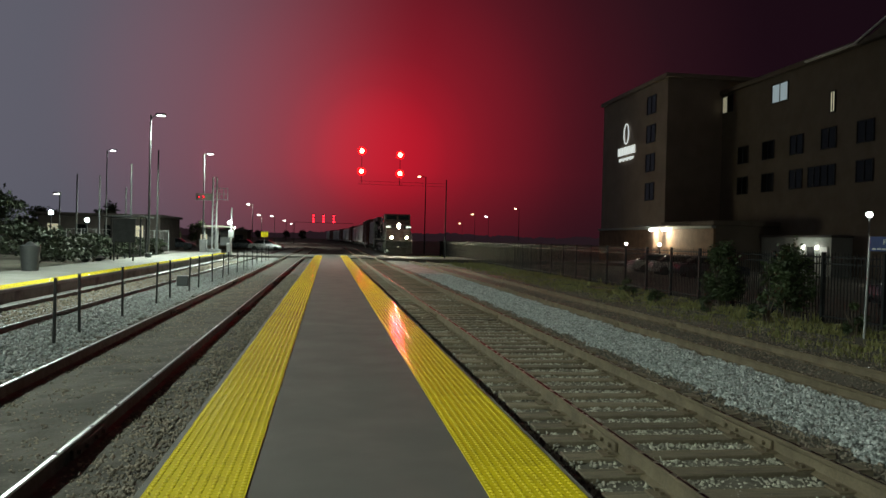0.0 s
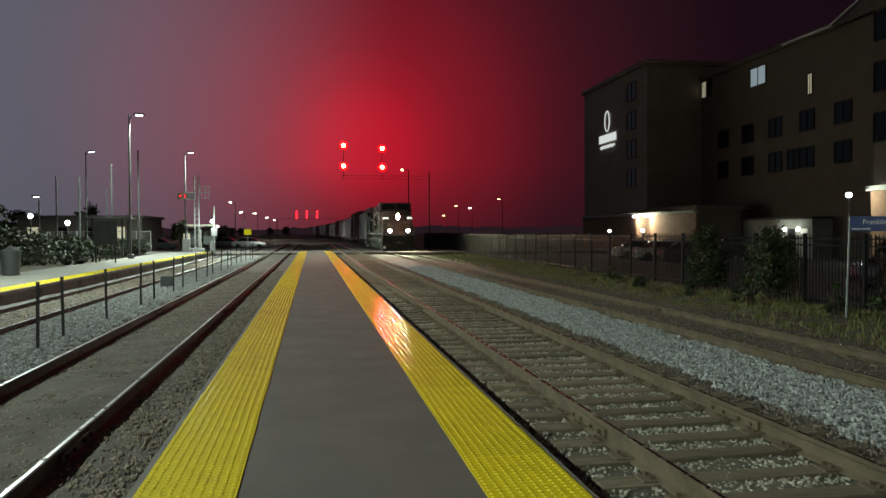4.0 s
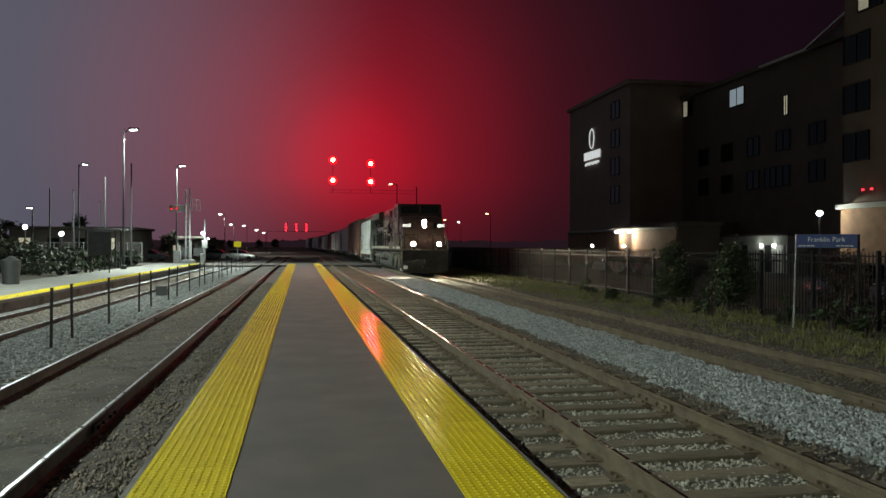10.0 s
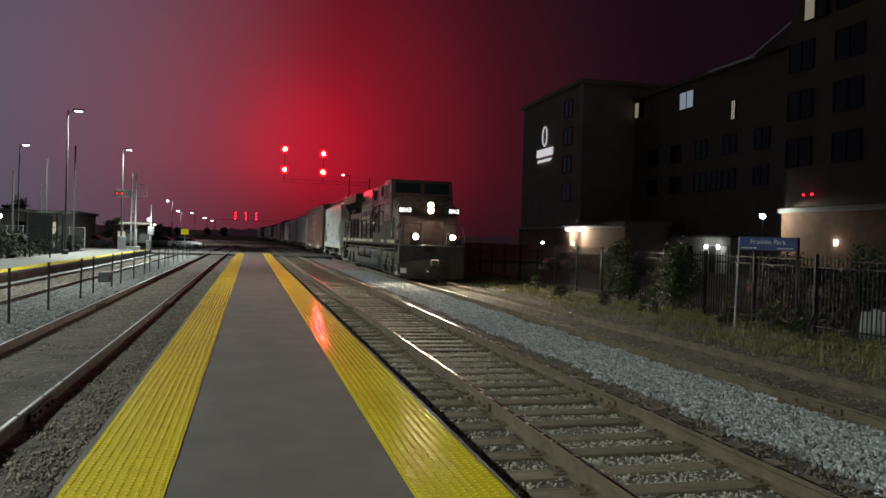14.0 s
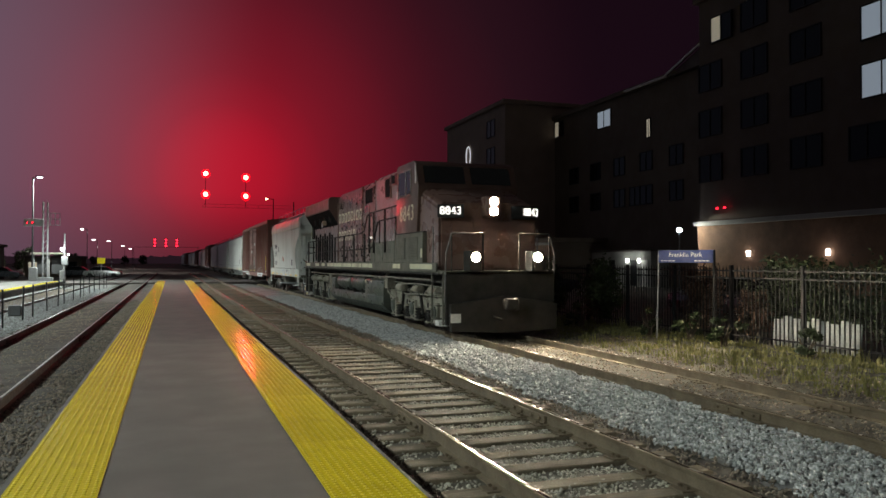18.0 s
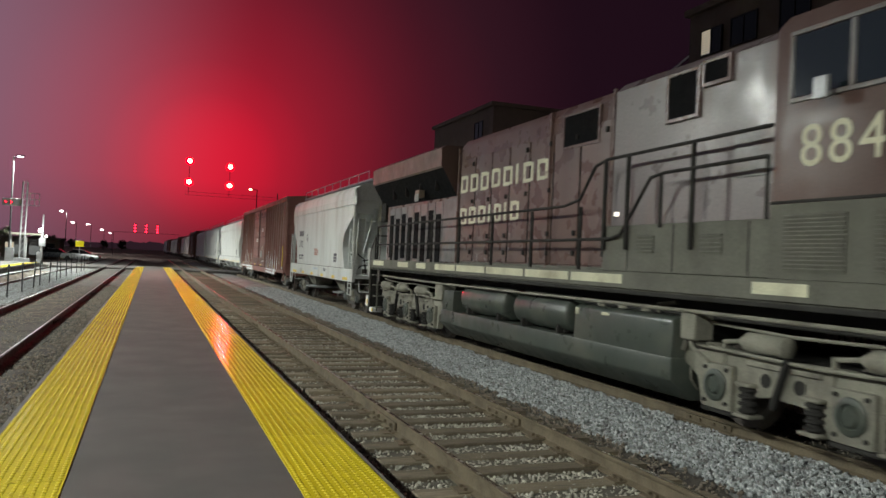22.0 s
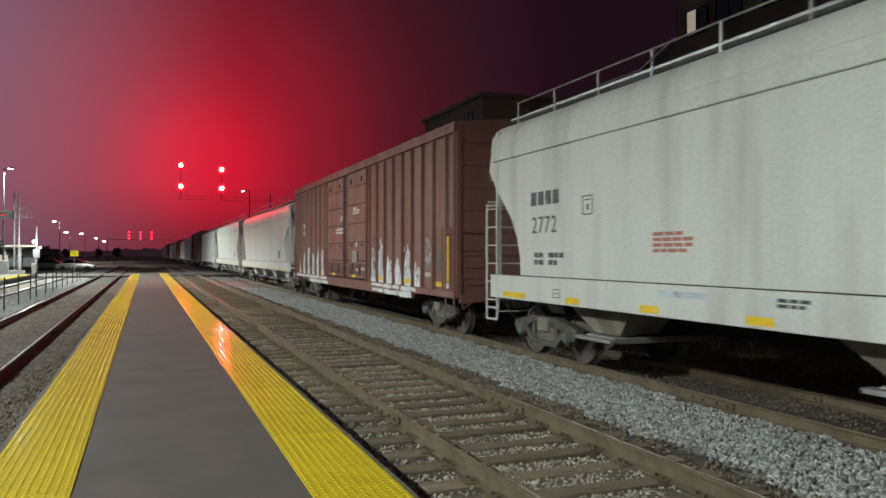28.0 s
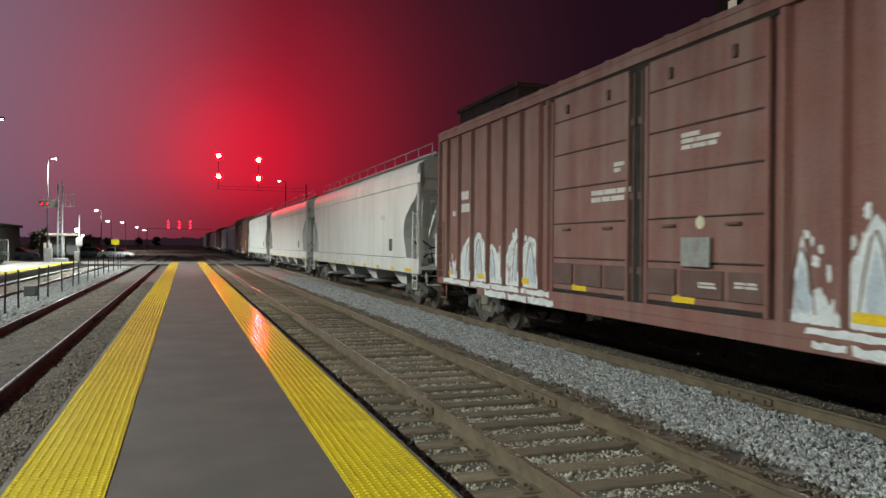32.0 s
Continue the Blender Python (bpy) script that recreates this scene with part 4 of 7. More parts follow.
UNDER_CAR = surface("tyre_rubber", (0.02, 0.02, 0.02), 0.85, var=0.2, big=3, fine=40, bump=0.1)
CAR_SILVER = surface("silver_car_paint", (0.45, 0.46, 0.47), 0.3, metal=0.5, var=0.05, big=2, fine=60, bump=0.0)
CAR_DARK = surface("dark_car_paint", (0.04, 0.045, 0.055), 0.3, metal=0.2, var=0.1, big=2, fine=60, bump=0.0)
for x, y, rz, m_, lab in ((24.0, 52.0, 80, CAR_SILVER, "silver sedan parked behind the fence"), (24.3, 48.5, 80, CAR_DARK, "dark sedan parked behind the fence"), (24.0, 55.5, 82, CAR_SILVER, "silver sedan parked behind the fence"),
                          (20.5, 25.0, 85, CAR_DARK, "dark sedan parked behind the fence"), (20.3, 21.5, 88, CAR_DARK, "dark sedan parked behind the fence"),
                          (-17.0, 57.0, 75, CAR_SILVER, "silver sedan parked beyond the far platform"), (-14.5, 24.5, 80, CAR_DARK, "dark sedan parked beyond the far platform"), (-20.0, 62.0, 80, CAR_DARK, "dark sedan parked beyond the far platform")):
    parked_car(x, y, rz, m_, lab)
for x, y, m_, lab in ((-8.2, 108.0, CAR_SILVER, "silver sedan waiting beyond the crossing"), (-11.5, 112.0, CAR_DARK, "dark sedan parked beyond the crossing"), (-19.0, 104.0, CAR_DARK, "dark sedan parked beyond the crossing")):
    parked_car(x, y, 84, m_, lab)

# ================= far side: low buildings, notice board, wall lamps =================
for x, y, w, d, h, lab in ((-25.5, 100, 13, 12, 3.3, "low dark building beyond the crossing"),):
    b_ = thing("low_building", lab, "building", (x, y, 0))
    bm = bmesh.new()
    box(bm, -w / 2, w / 2, -d / 2, d / 2, -0.56, h)
    part("wall", bm, ROOF, b_)
    bm = bmesh.new()
    box(bm, -w / 2 - 0.3, w / 2 + 0.3, -d / 2 - 0.3, d / 2 + 0.3, h, h + 0.3, 0.04)
    part("roof", bm, ROOF, b_)
    for k in range(int(w / 3)):
        bm = bmesh.new()
        box(bm, -w / 2 + 1.0 + k * 3, -w / 2 + 2.2 + k * 3, -d / 2 - 0.04, -d / 2 + 0.02, 1.0, 2.3)
        part("window", bm, NIGHT_GLASS if k % 3 else LIT_WARM, b_)
for x, y, z in ((-18.4, 57.0, 2.75), (-16.1, 57.0, 2.3)):
    p = thing("work_lamp", "bright white flood lamp on a short post", "lamp", (x, y, -0.5))
    bm = bmesh.new()
    rod(bm, (0, 0, 0), (0, 0, z + 0.5), 0.05, 8)
    part("pole", bm, DARK_METAL, p)
    bm = bmesh.new()
    lathe(bm, [(-0.14, 0.03), (-0.1, 0.12), (0.0, 0.15)], (0, 0, z + 0.5), "Y", 12)
    part("lamp_head", bm, LED, p, "lit lamp head")
board_ = thing("notice_board", "dark notice board on two posts on the far platform", "notice board", (-11.0, 46.0, 0))
bm = bmesh.new()
for x in (-0.5, 0.5):
    rod(bm, (x, 0, -0.1), (x, 0, 2.3), 0.04, 8)
part("frame", bm, DARK_METAL, board_)
bm = bmesh.new()
box(bm, -0.6, 0.6, -0.05, 0.05, 1.0, 2.3, 0.02)
part("panel", bm, DARK_METAL, board_)
for y in (33.4,):
    bm = bmesh.new()
    lathe(bm, [(0.0, 0.3), (0.9, 0.36), (0.95, 0.36), (1.0, 0.2), (1.12, 0.05)], (0, 0, 0), "Z", 16)
    ob = solid("litter_bin", bm, GREY_PAINT, "round grey litter bin on the far platform", "litter bin", group="platform bins")
    ob.location = (-11.3, y, 0)
# utility poles and an open shelter behind the far platform
for x, y, h_ in ((-15.6, 58, 5.4), (-14.6, 61, 4.8), (-13.3, 57, 6.2), (-12.2, 60, 7.5), (-19.5, 66, 6.0)):
    bm = bmesh.new()
    rod(bm, (0, 0, -0.5), (0, 0, h_), 0.075, 8, 0.055)
    ob = solid("utility_pole", bm, GREY_PAINT, "slim grey pole behind the far platform", "pole", group="utility poles")
    ob.location = (x, y, 0)
shel = thing("shelter", "open dark steel shelter behind the far platform", "shelter", (-12.9, 55.0, 0))
for x in (-0.9, 0.9):
    for y in (-0.8, 0.8):
        bm = bmesh.new()
        box(bm, x - 0.05, x + 0.05, y - 0.05, y + 0.05, -0.5, 2.5)
        part("post", bm, DARK_METAL, shel)
bm = bmesh.new()
box(bm, -1.3, 1.3, -1.2, 1.2, 2.5, 2.62, 0.02)
part("roof", bm, DARK_METAL, shel)
# distant line of dark trees
for k in range(26):
    az = -26 + k * 2.6 + random.uniform(-0.6, 0.6)
    d = 240 + random.uniform(-30, 60)
    if -13 < az < 24:
        continue
    t_ = thing("tree", "dark distant tree with a ragged crown", "tree", (d * math.sin(radians(az)), d * math.cos(radians(az)), -0.5), group="distant trees")
    hgt = random.uniform(7, 11)
    part("crown", shell("crown", *foliage(0, 0, hgt * 0.25, hgt * 0.42, hgt * 0.42, hgt * 0.75, 700, 200 + k, 0.6), LEAF), None, t_)
    bm = bmesh.new()
    rod(bm, (0, 0, 0), (0, 0, hgt * 0.5), 0.3, 8, 0.12)
    for q in range(4):
        rod(bm, (0, 0, hgt * 0.35), (hgt * 0.25 * math.cos(q * 1.6), hgt * 0.25 * math.sin(q * 1.6), hgt * 0.65), 0.12, 6, 0.04)
    part("trunk", bm, BARK, t_)
for k in range(18):
    az = -2.2 - k * 1.2 + random.uniform(-0.4, 0.4)
    far_off = az > -9
    d = (430 if far_off else 165) + random.uniform(-18, 30)
    t_ = thing("tree", "dark tree with a ragged crown beyond the crossing", "tree", (d * math.sin(radians(az)), d * math.cos(radians(az)), -0.5), group="trees beyond the crossing")
    hgt = random.uniform(4.5, 7.0) if far_off else random.uniform(3.0, 4.5)
    part("crown", shell("crown", *foliage(0, 0, hgt * 0.2, hgt * 0.4, hgt * 0.4, hgt * 0.8, 1700, 300 + k, 0.055 * hgt), LEAF), None, t_)
    bm = bmesh.new()
    rod(bm, (0, 0, 0), (0, 0, hgt * 0.5), 0.25, 8, 0.1)
    for q in range(4):
        rod(bm, (0, 0, hgt * 0.3), (hgt * 0.25 * math.cos(q * 1.6 + k), hgt * 0.25 * math.sin(q * 1.6 + k), hgt * 0.65), 0.1, 6, 0.03)
    part("trunk", bm, BARK, t_)
for x, y, w, d, h, lit in ((-15.2, 118, 7.0, 6.0, 2.6, (0, 2)), (-33.0, 112, 14.0, 8.0, 3.0, (1, 3, 4))):
    b_ = thing("low_shop", "low dark shop with lit windows beyond the crossing", "building", (x, y, -0.5), group="shops beyond the crossing")
    bm = bmesh.new()
    box(bm, -w / 2, w / 2, 0, d, 0, h)
    part("wall", bm, BRICK_TAN, b_)
    bm = bmesh.new()
    box(bm, -w / 2 - 0.25, w / 2 + 0.25, -0.25, d + 0.25, h, h + 0.25, 0.03)
    part("roof", bm, ROOF, b_)
    n = int(w / 1.7)
    for k in range(n):
        x0 = -w / 2 + 0.45 + k * (w - 0.6) / n
        bm = bmesh.new()
        for q in ((x0 - 0.06, x0, 0.8, 2.0), (x0 + 1.1, x0 + 1.16, 0.8, 2.0), (x0, x0 + 1.1, 0.74, 0.8), (x0, x0 + 1.1, 2.0, 2.06)):
            box(bm, q[0], q[1], -0.05, 0.02, q[2], q[3])
        wn_ = part("window", bm, DARK_METAL, b_)
        bm = bmesh.new()
        box(bm, x0, x0 + 1.1, -0.02, 0.015, 0.8, 2.0)
        part("pane", bm, LIT_WARM if k in lit else NIGHT_GLASS, wn_)
# road crossing beyond the platform's end
bm = bmesh.new()
box(bm, -60, 60, 70.5, 80, -0.56, -0.19)
solid("road", bm, ASPHALT, "asphalt road crossing the tracks", kind="structure")


# ================= loose ballast stones =================
def stones(name, x0, x1, y0, y1, z, n, seed, material, label, smin=0.011, smax=0.027, skip=None):
    rs = np.random.RandomState(seed)
    base = np.array([(1, 0, 0), (-1, 0, 0), (0, 1, 0), (0, -1, 0), (0, 0, 1), (0, 0, -1)], float)
    tri = np.array([(0, 2, 4), (2, 1, 4), (1, 3, 4), (3, 0, 4), (2, 0, 5), (1, 2, 5), (3, 1, 5), (0, 3, 5)])
    u = rs.rand(n, 3)
    c = np.stack([x0 + (x1 - x0) * u[:, 0], y0 + (y1 - y0) * u[:, 1] ** 1.4, z + (u[:, 2] - 0.5) * 0.022], -1)
    if skip is not None:
        c = c[~skip(c)]
        n = len(c)
    s = smin + (smax - smin) * rs.rand(n, 1, 1)
    verts = base[None] * (0.6 + 0.8 * rs.rand(n, 6, 1)) * s * np.array([1, 1, 0.75])
    q = rs.randn(n, 4)
    q /= np.linalg.norm(q, axis=1, keepdims=True)
    w, x, y, zz = q.T
    R = np.stack([1 - 2 * (y * y + zz * zz), 2 * (x * y - zz * w), 2 * (x * zz + y * w), 2 * (x * y + zz * w), 1 - 2 * (x * x + zz * zz), 2 * (y * zz - x * w),
                  2 * (x * zz - y * w), 2 * (y * zz + x * w), 1 - 2 * (x * x + y * y)], -1).reshape(n, 3, 3)
    verts = np.einsum("nij,nkj->nki", R, verts) + c[:, None, :]
    faces = (tri[None] + 6 * np.arange(n)[:, None, None]).reshape(-1, 3)
    me = bpy.data.meshes.new(name)
    me.vertices.add(n * 6)
    me.vertices.foreach_set("co", verts.reshape(-1))
    me.loops.add(len(faces) * 3)
    me.loops.foreach_set("vertex_index", faces.reshape(-1))
    me.polygons.add(len(faces))
    me.polygons.foreach_set("loop_start", np.arange(0, len(faces) * 3, 3))
    me.update(calc_edges=True)
    me.validate()
    me.materials.append(material)
    return tagged(new(name, me), label, "ballast", "", "stuff")


def ragged(c):
    """Where the pale stone has sunk into the dirt along both edges of its strip."""
    y = c[:, 1]
    lo = 4.98 + 0.07 * np.sin(y * 2.3) + 0.06 * np.sin(y * 5.9 + 1.0) + 0.04 * np.sin(y * 13.1)
    hi = 6.62 + 0.05 * np.sin(y * 1.9 + 2.0) + 0.05 * np.sin(y * 7.3)
    return (c[:, 0] < lo) | (c[:, 0] > hi)


stones("loose_ballast", 4.85, 6.75, -3, 45, -0.345, 64000, 61, STONE, "loose pale grey ballast stones between two tracks", 0.013, 0.033, ragged)
stones("loose_ballast", 2.7, 4.05, -3, 30, -0.338, 32000, 62, MID_STONE, "brownish ballast stones between the rails")
stones("loose_ballast", 4.2, 5.02, -3, 30, -0.345, 8000, 63, BROWN_STONE, "dark oily ballast stones beside the rail")
stones("loose_ballast", 1.72, 2.55, -3, 30, -0.345, 11000, 64, MID_STONE, "brownish ballast stones beside the platform")
stones("loose_ballast", -1.97, -1.16, -3, 40, -0.315, 17000, 65, BROWN_STONE, "brownish ballast stones beside the platform")
stones("loose_ballast", -3.45, -2.12, -3, 40, -0.318, 17000, 66, BROWN_STONE, "dark ballast stones between the rails")
stones("loose_ballast", -5.8, -3.65, -3, 60, -0.335, 26000, 67, WEST_STONE, "pale grey ballast stones between two tracks", 0.018, 0.04)
stones("loose_ballast", -7.4, -6.05, 10, 60, -0.36, 7000, 68, BROWN_STONE, "dark ballast stones between the rails", 0.022, 0.05)
stones("loose_ballast", 7.3, 8.55, -3, 40, -0.48, 7000, 69, BROWN_STONE, "dark ballast stones between the rails")
stones("loose_ballast", 8.8, 11.5, 3, 40, -0.45, 9000, 70, BROWN_STONE, "scattered gravel beside the verge")

# wooded horizon strip, its haze painted as a faint glow, far beyond everything
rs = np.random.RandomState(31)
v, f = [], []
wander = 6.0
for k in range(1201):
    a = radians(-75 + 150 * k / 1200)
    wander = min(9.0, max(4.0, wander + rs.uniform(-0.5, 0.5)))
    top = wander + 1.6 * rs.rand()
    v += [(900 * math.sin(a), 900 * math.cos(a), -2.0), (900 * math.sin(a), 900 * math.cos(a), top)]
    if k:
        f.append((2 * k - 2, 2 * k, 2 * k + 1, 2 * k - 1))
tagged(new("backdrop", shell("backdrop", v, f, HAZE_GLOW)), "dark woods on the horizon, with haze painted as a faint glow", "", "", "structure")

shel2 = thing("roadside_shelter", "pale flat-roofed shelter beyond the crossing, dimly lit", "shelter", (-11.2, 84.0, -0.5))
for x in (-1.3, 0.0, 1.3):
    bm = bmesh.new()
    box(bm, x - 0.05, x + 0.05, -0.05, 0.05, 0.0, 2.75)
    part("post", bm, PALE_STEEL, shel2)
bm = bmesh.new()
box(bm, -1.5, 1.5, -0.7, 0.9, 2.75, 2.95, 0.03)
part("roof", bm, CREAM_PAINT, shel2)
for x in (-0.65, 0.65):
    bm = bmesh.new()
    box(bm, x - 0.5, x + 0.5, 0.6, 0.64, 0.9, 2.4)
    part("panel", bm, GREY_PAINT, shel2)
# added lamp without a fitting, to brighten the shelter
lamp("shelter_light", "SPOT", (-11.2, 83.2, 2.2), 45, (1.0, 0.96, 0.85), 0.2, (-11.2, 83.4, -0.5), 150)
gate = thing("mesh_fence", "pale wire-mesh fence with steel posts beyond the far platform", "fence", (-24.0, 78.0, -0.5))
for k in range(8):
    bm = bmesh.new()
    rod(bm, (k * 1.3, 0, 0), (k * 1.3, 0, 2.3), 0.035, 8)
    part("post", bm, PALE_STEEL, gate)
for z in (0.15, 1.2, 2.25):
    bm = bmesh.new()
    rod(bm, (0, 0, z), (9.1, 0, z), 0.02, 6)
    part("rail", bm, PALE_STEEL, gate)
for k in range(7):
    bm = bmesh.new()
    for q in range(9):
        x0 = k * 1.3 + 0.13 * (q + 0.5)
        rod(bm, (x0, 0.0, 0.15), (x0, 0.0, 2.25), 0.006, 4)
    part("wire_panel", bm, PALE_STEEL, gate)

# ================= the freight train =================
WING = surface("dark_wing_paint", (0.15, 0.115, 0.1), 0.5, var=0.15, big=1.2, fine=30, bump=0.08, dirt=(0.2, 0.14, 0.12), dirt_at=(0.45, 0.75))
MAROON = surface("dusty_maroon_paint", (0.155, 0.09, 0.076), 0.31, var=0.14, big=0.9, fine=30, bump=0.08, dirt=(0.165, 0.122, 0.11), dirt_at=(0.45, 0.85), stretch=(1, 1.6, 0.25), dirt_scale=1.1)
# darker than the hood's maroon, for the cab and the wing's end faces
MAROON_DARK = surface("dark_maroon_cab_paint", (0.098, 0.055, 0.045), 0.4, var=0.14, big=0.9, fine=30, bump=0.08, dirt=(0.13, 0.085, 0.072), dirt_at=(0.45, 0.8), stretch=(1, 1.6, 0.25))
FADED = surface("chalky_faded_maroon_paint", (0.2, 0.165, 0.165), 0.34, var=0.12, big=0.7, fine=30, bump=0.05, dirt=(0.2, 0.13, 0.115), dirt_at=(0.52, 0.85), stretch=(1, 1.4, 0.3), dirt_scale=1.2)
SKIRT = surface("road_dust_on_paint", (0.125, 0.122, 0.10), 0.75, var=0.18, big=1.4, fine=30, bump=0.15, dirt=(0.10, 0.096, 0.08))
PATCH = surface("mottled_grey_paint", (0.19, 0.176, 0.174), 0.42, var=0.2, big=1.2, fine=30, bump=0.06, dirt=(0.25, 0.17, 0.15), dirt_at=(0.5, 0.75))
CREAM = surface("faded_cream_reflective", (0.62, 0.60, 0.44), 0.5, var=0.15, big=2, fine=40, bump=0.05, dirt=(0.3, 0.26, 0.18), dirt_at=(0.55, 0.8))
CREAM_WORN = surface("flaking_cream_lettering", (0.70, 0.68, 0.52), 0.6, var=0.12, big=2, fine=40, bump=0.05, dirt=(0.24, 0.15, 0.125), dirt_at=(0.64, 0.70), dirt_scale=7)
BEARING = surface("blue_grey_bearing_paint", (0.10, 0.108, 0.11), 0.6, var=0.2, big=4, fine=40, bump=0.1, dirt=(0.07, 0.065, 0.06))
# car brown darkened, shade put into the colour; also draws graffiti outlines
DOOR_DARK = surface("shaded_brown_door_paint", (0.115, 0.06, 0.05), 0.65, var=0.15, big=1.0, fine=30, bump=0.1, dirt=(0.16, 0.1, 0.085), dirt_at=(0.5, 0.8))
TAG_GREY = surface("weathered_grey_board", (0.30, 0.32, 0.31), 0.6, var=0.2, big=5, fine=40, bump=0.05, dirt=(0.17, 0.12, 0.1), dirt_at=(0.5, 0.7), dirt_scale=5)
CAST = surface("dark_cast_side_frame", (0.095, 0.09, 0.08), 0.75, metal=0.1, var=0.25, big=2.5, fine=40, bump=0.4, dirt=(0.05, 0.045, 0.04))
TRUCK = surface("dusty_cast_steel", (0.25, 0.238, 0.195), 0.8, metal=0.1, var=0.25, big=2.5, fine=40, bump=0.4, dirt=(0.12, 0.105, 0.088))
TANK = surface("dark_grey_tank_paint", (0.06, 0.07, 0.06), 0.36, var=0.2, big=1.2, fine=40, bump=0.12, dirt=(0.13, 0.13, 0.105), dirt_at=(0.5, 0.85))
UNDER = surface("black_underframe", (0.03, 0.028, 0.026), 0.8, var=0.3, big=2, fine=40, bump=0.3, spec=0.25)
WHEEL = surface("worn_wheel_steel", (0.16, 0.14, 0.125), 0.55, metal=0.6, var=0.2, big=2, fine=50, bump=0.15)
SCREEN = surface("black_grille_mesh", (0.010, 0.010, 0.011), 0.95, var=0.2, big=4, fine=90, bump=0.5, spec=0.1)
HOP_GREY = surface("pale_grey_hopper_paint", (0.64, 0.665, 0.65), 0.6, var=0.06, big=0.6, fine=30, bump=0.06, dirt=(0.42, 0.40, 0.37), dirt_at=(0.5, 0.85), stretch=(1, 2.2, 0.3), dirt_scale=0.9)
HOP_WHITE = surface("chalky_hopper_paint", (0.70, 0.715, 0.70), 0.5, var=0.06, big=0.5, fine=30, bump=0.05, dirt=(0.5, 0.48, 0.45), dirt_at=(0.5, 0.9), stretch=(1, 2.2, 0.3), dirt_scale=0.8)
BROWN = surface("oxide_brown_car_paint", (0.225, 0.096, 0.08), 0.65, var=0.14, big=0.8, fine=30, bump=0.1, dirt=(0.26, 0.165, 0.14), dirt_at=(0.45, 0.8), stretch=(1, 2.5, 0.3), dirt_scale=1.0)
YELLOW = surface("yellow_reflective_strip", (0.85, 0.58, 0.02), 0.4, var=0.06, big=3, fine=40, bump=0.03)
WHITE_MARK = surface("white_stencil_paint", (0.62, 0.60, 0.57), 0.6, var=0.1, big=3, fine=40, bump=0.02)
DARK_STENCIL = surface("worn_dark_stencil", (0.085, 0.09, 0.11), 0.6, var=0.2, big=3, fine=40, bump=0.02, dirt=(0.36, 0.37, 0.37), dirt_at=(0.6, 0.72), dirt_scale=6)
BLACK_MARK = surface("dark_stencil_paint", (0.05, 0.05, 0.07), 0.6, var=0.1, big=3, fine=40, bump=0.02)
RED_MARK = surface("faded_red_stencil", (0.42, 0.16, 0.12), 0.6, var=0.1, big=3, fine=40, bump=0.02)
SPRAY = surface("white_spray_paint", (0.72, 0.76, 0.78), 0.6, var=0.12, big=3, fine=30, bump=0.02, dirt=(0.4, 0.3, 0.28), dirt_at=(0.6, 0.72), dirt_scale=3.5)
SPRAY_BLUE = surface("pale_blue_spray_paint", (0.52, 0.60, 0.68), 0.6, var=0.14, big=3, fine=30, bump=0.02, dirt=(0.28, 0.2, 0.18), dirt_at=(0.58, 0.7), dirt_scale=3.5)
SPRAY_GREY = surface("thin_grey_spray_paint", (0.36, 0.35, 0.34), 0.6, var=0.2, big=4, fine=30, bump=0.02, dirt=(0.2, 0.115, 0.095), dirt_at=(0.47, 0.53), dirt_scale=7)
GREY_OVERPAINT = surface("dark_grey_overpaint", (0.12, 0.115, 0.11), 0.6, var=0.2, big=4, fine=30, bump=0.02, dirt=(0.3, 0.3, 0.29), dirt_at=(0.6, 0.66), dirt_scale=6)
BRIGHT = surface("clean_white_enamel", (0.74, 0.74, 0.72), 0.45, var=0.08, big=3, fine=40, bump=0.03, dirt=(0.4, 0.36, 0.3), dirt_at=(0.6, 0.8))
BRACKET = surface("tan_bracket_paint", (0.27, 0.2, 0.15), 0.6, var=0.15, big=3, fine=40, bump=0.05)
CAB_GLASS = glassy("cab_window_glass", (0.008, 0.014, 0.016), 0.06)
HEADLAMP = glow("headlamp_lens", (1.0, 0.86, 0.62), 6500)
DITCHLAMP = glow("ditch_lamp_lens", (1.0, 0.86, 0.62), 2800)
NUMBER_LIT = glow("lit_number_digits", (1.0, 0.98, 0.9), 3.0)
MARKER = glow("small_step_lamp", (1.0, 0.95, 0.8), 1.6)

rng = random.Random(8)


def simple(name, mat_, parent, *boxes, bev=0.0, label=""):
    """One part for each box given; returns the last."""
    for b in boxes:
        bm = bmesh.new()
        box(bm, *b, bev)
        ob = part(name, bm, mat_, parent, label)
    return ob


def rods(name, mat_, parent, r, *paths, n=8, label=""):
    for p in paths:
        bm = bmesh.new()
        pipe(bm, p, r, n)
        part(name, bm, mat_, parent, label)


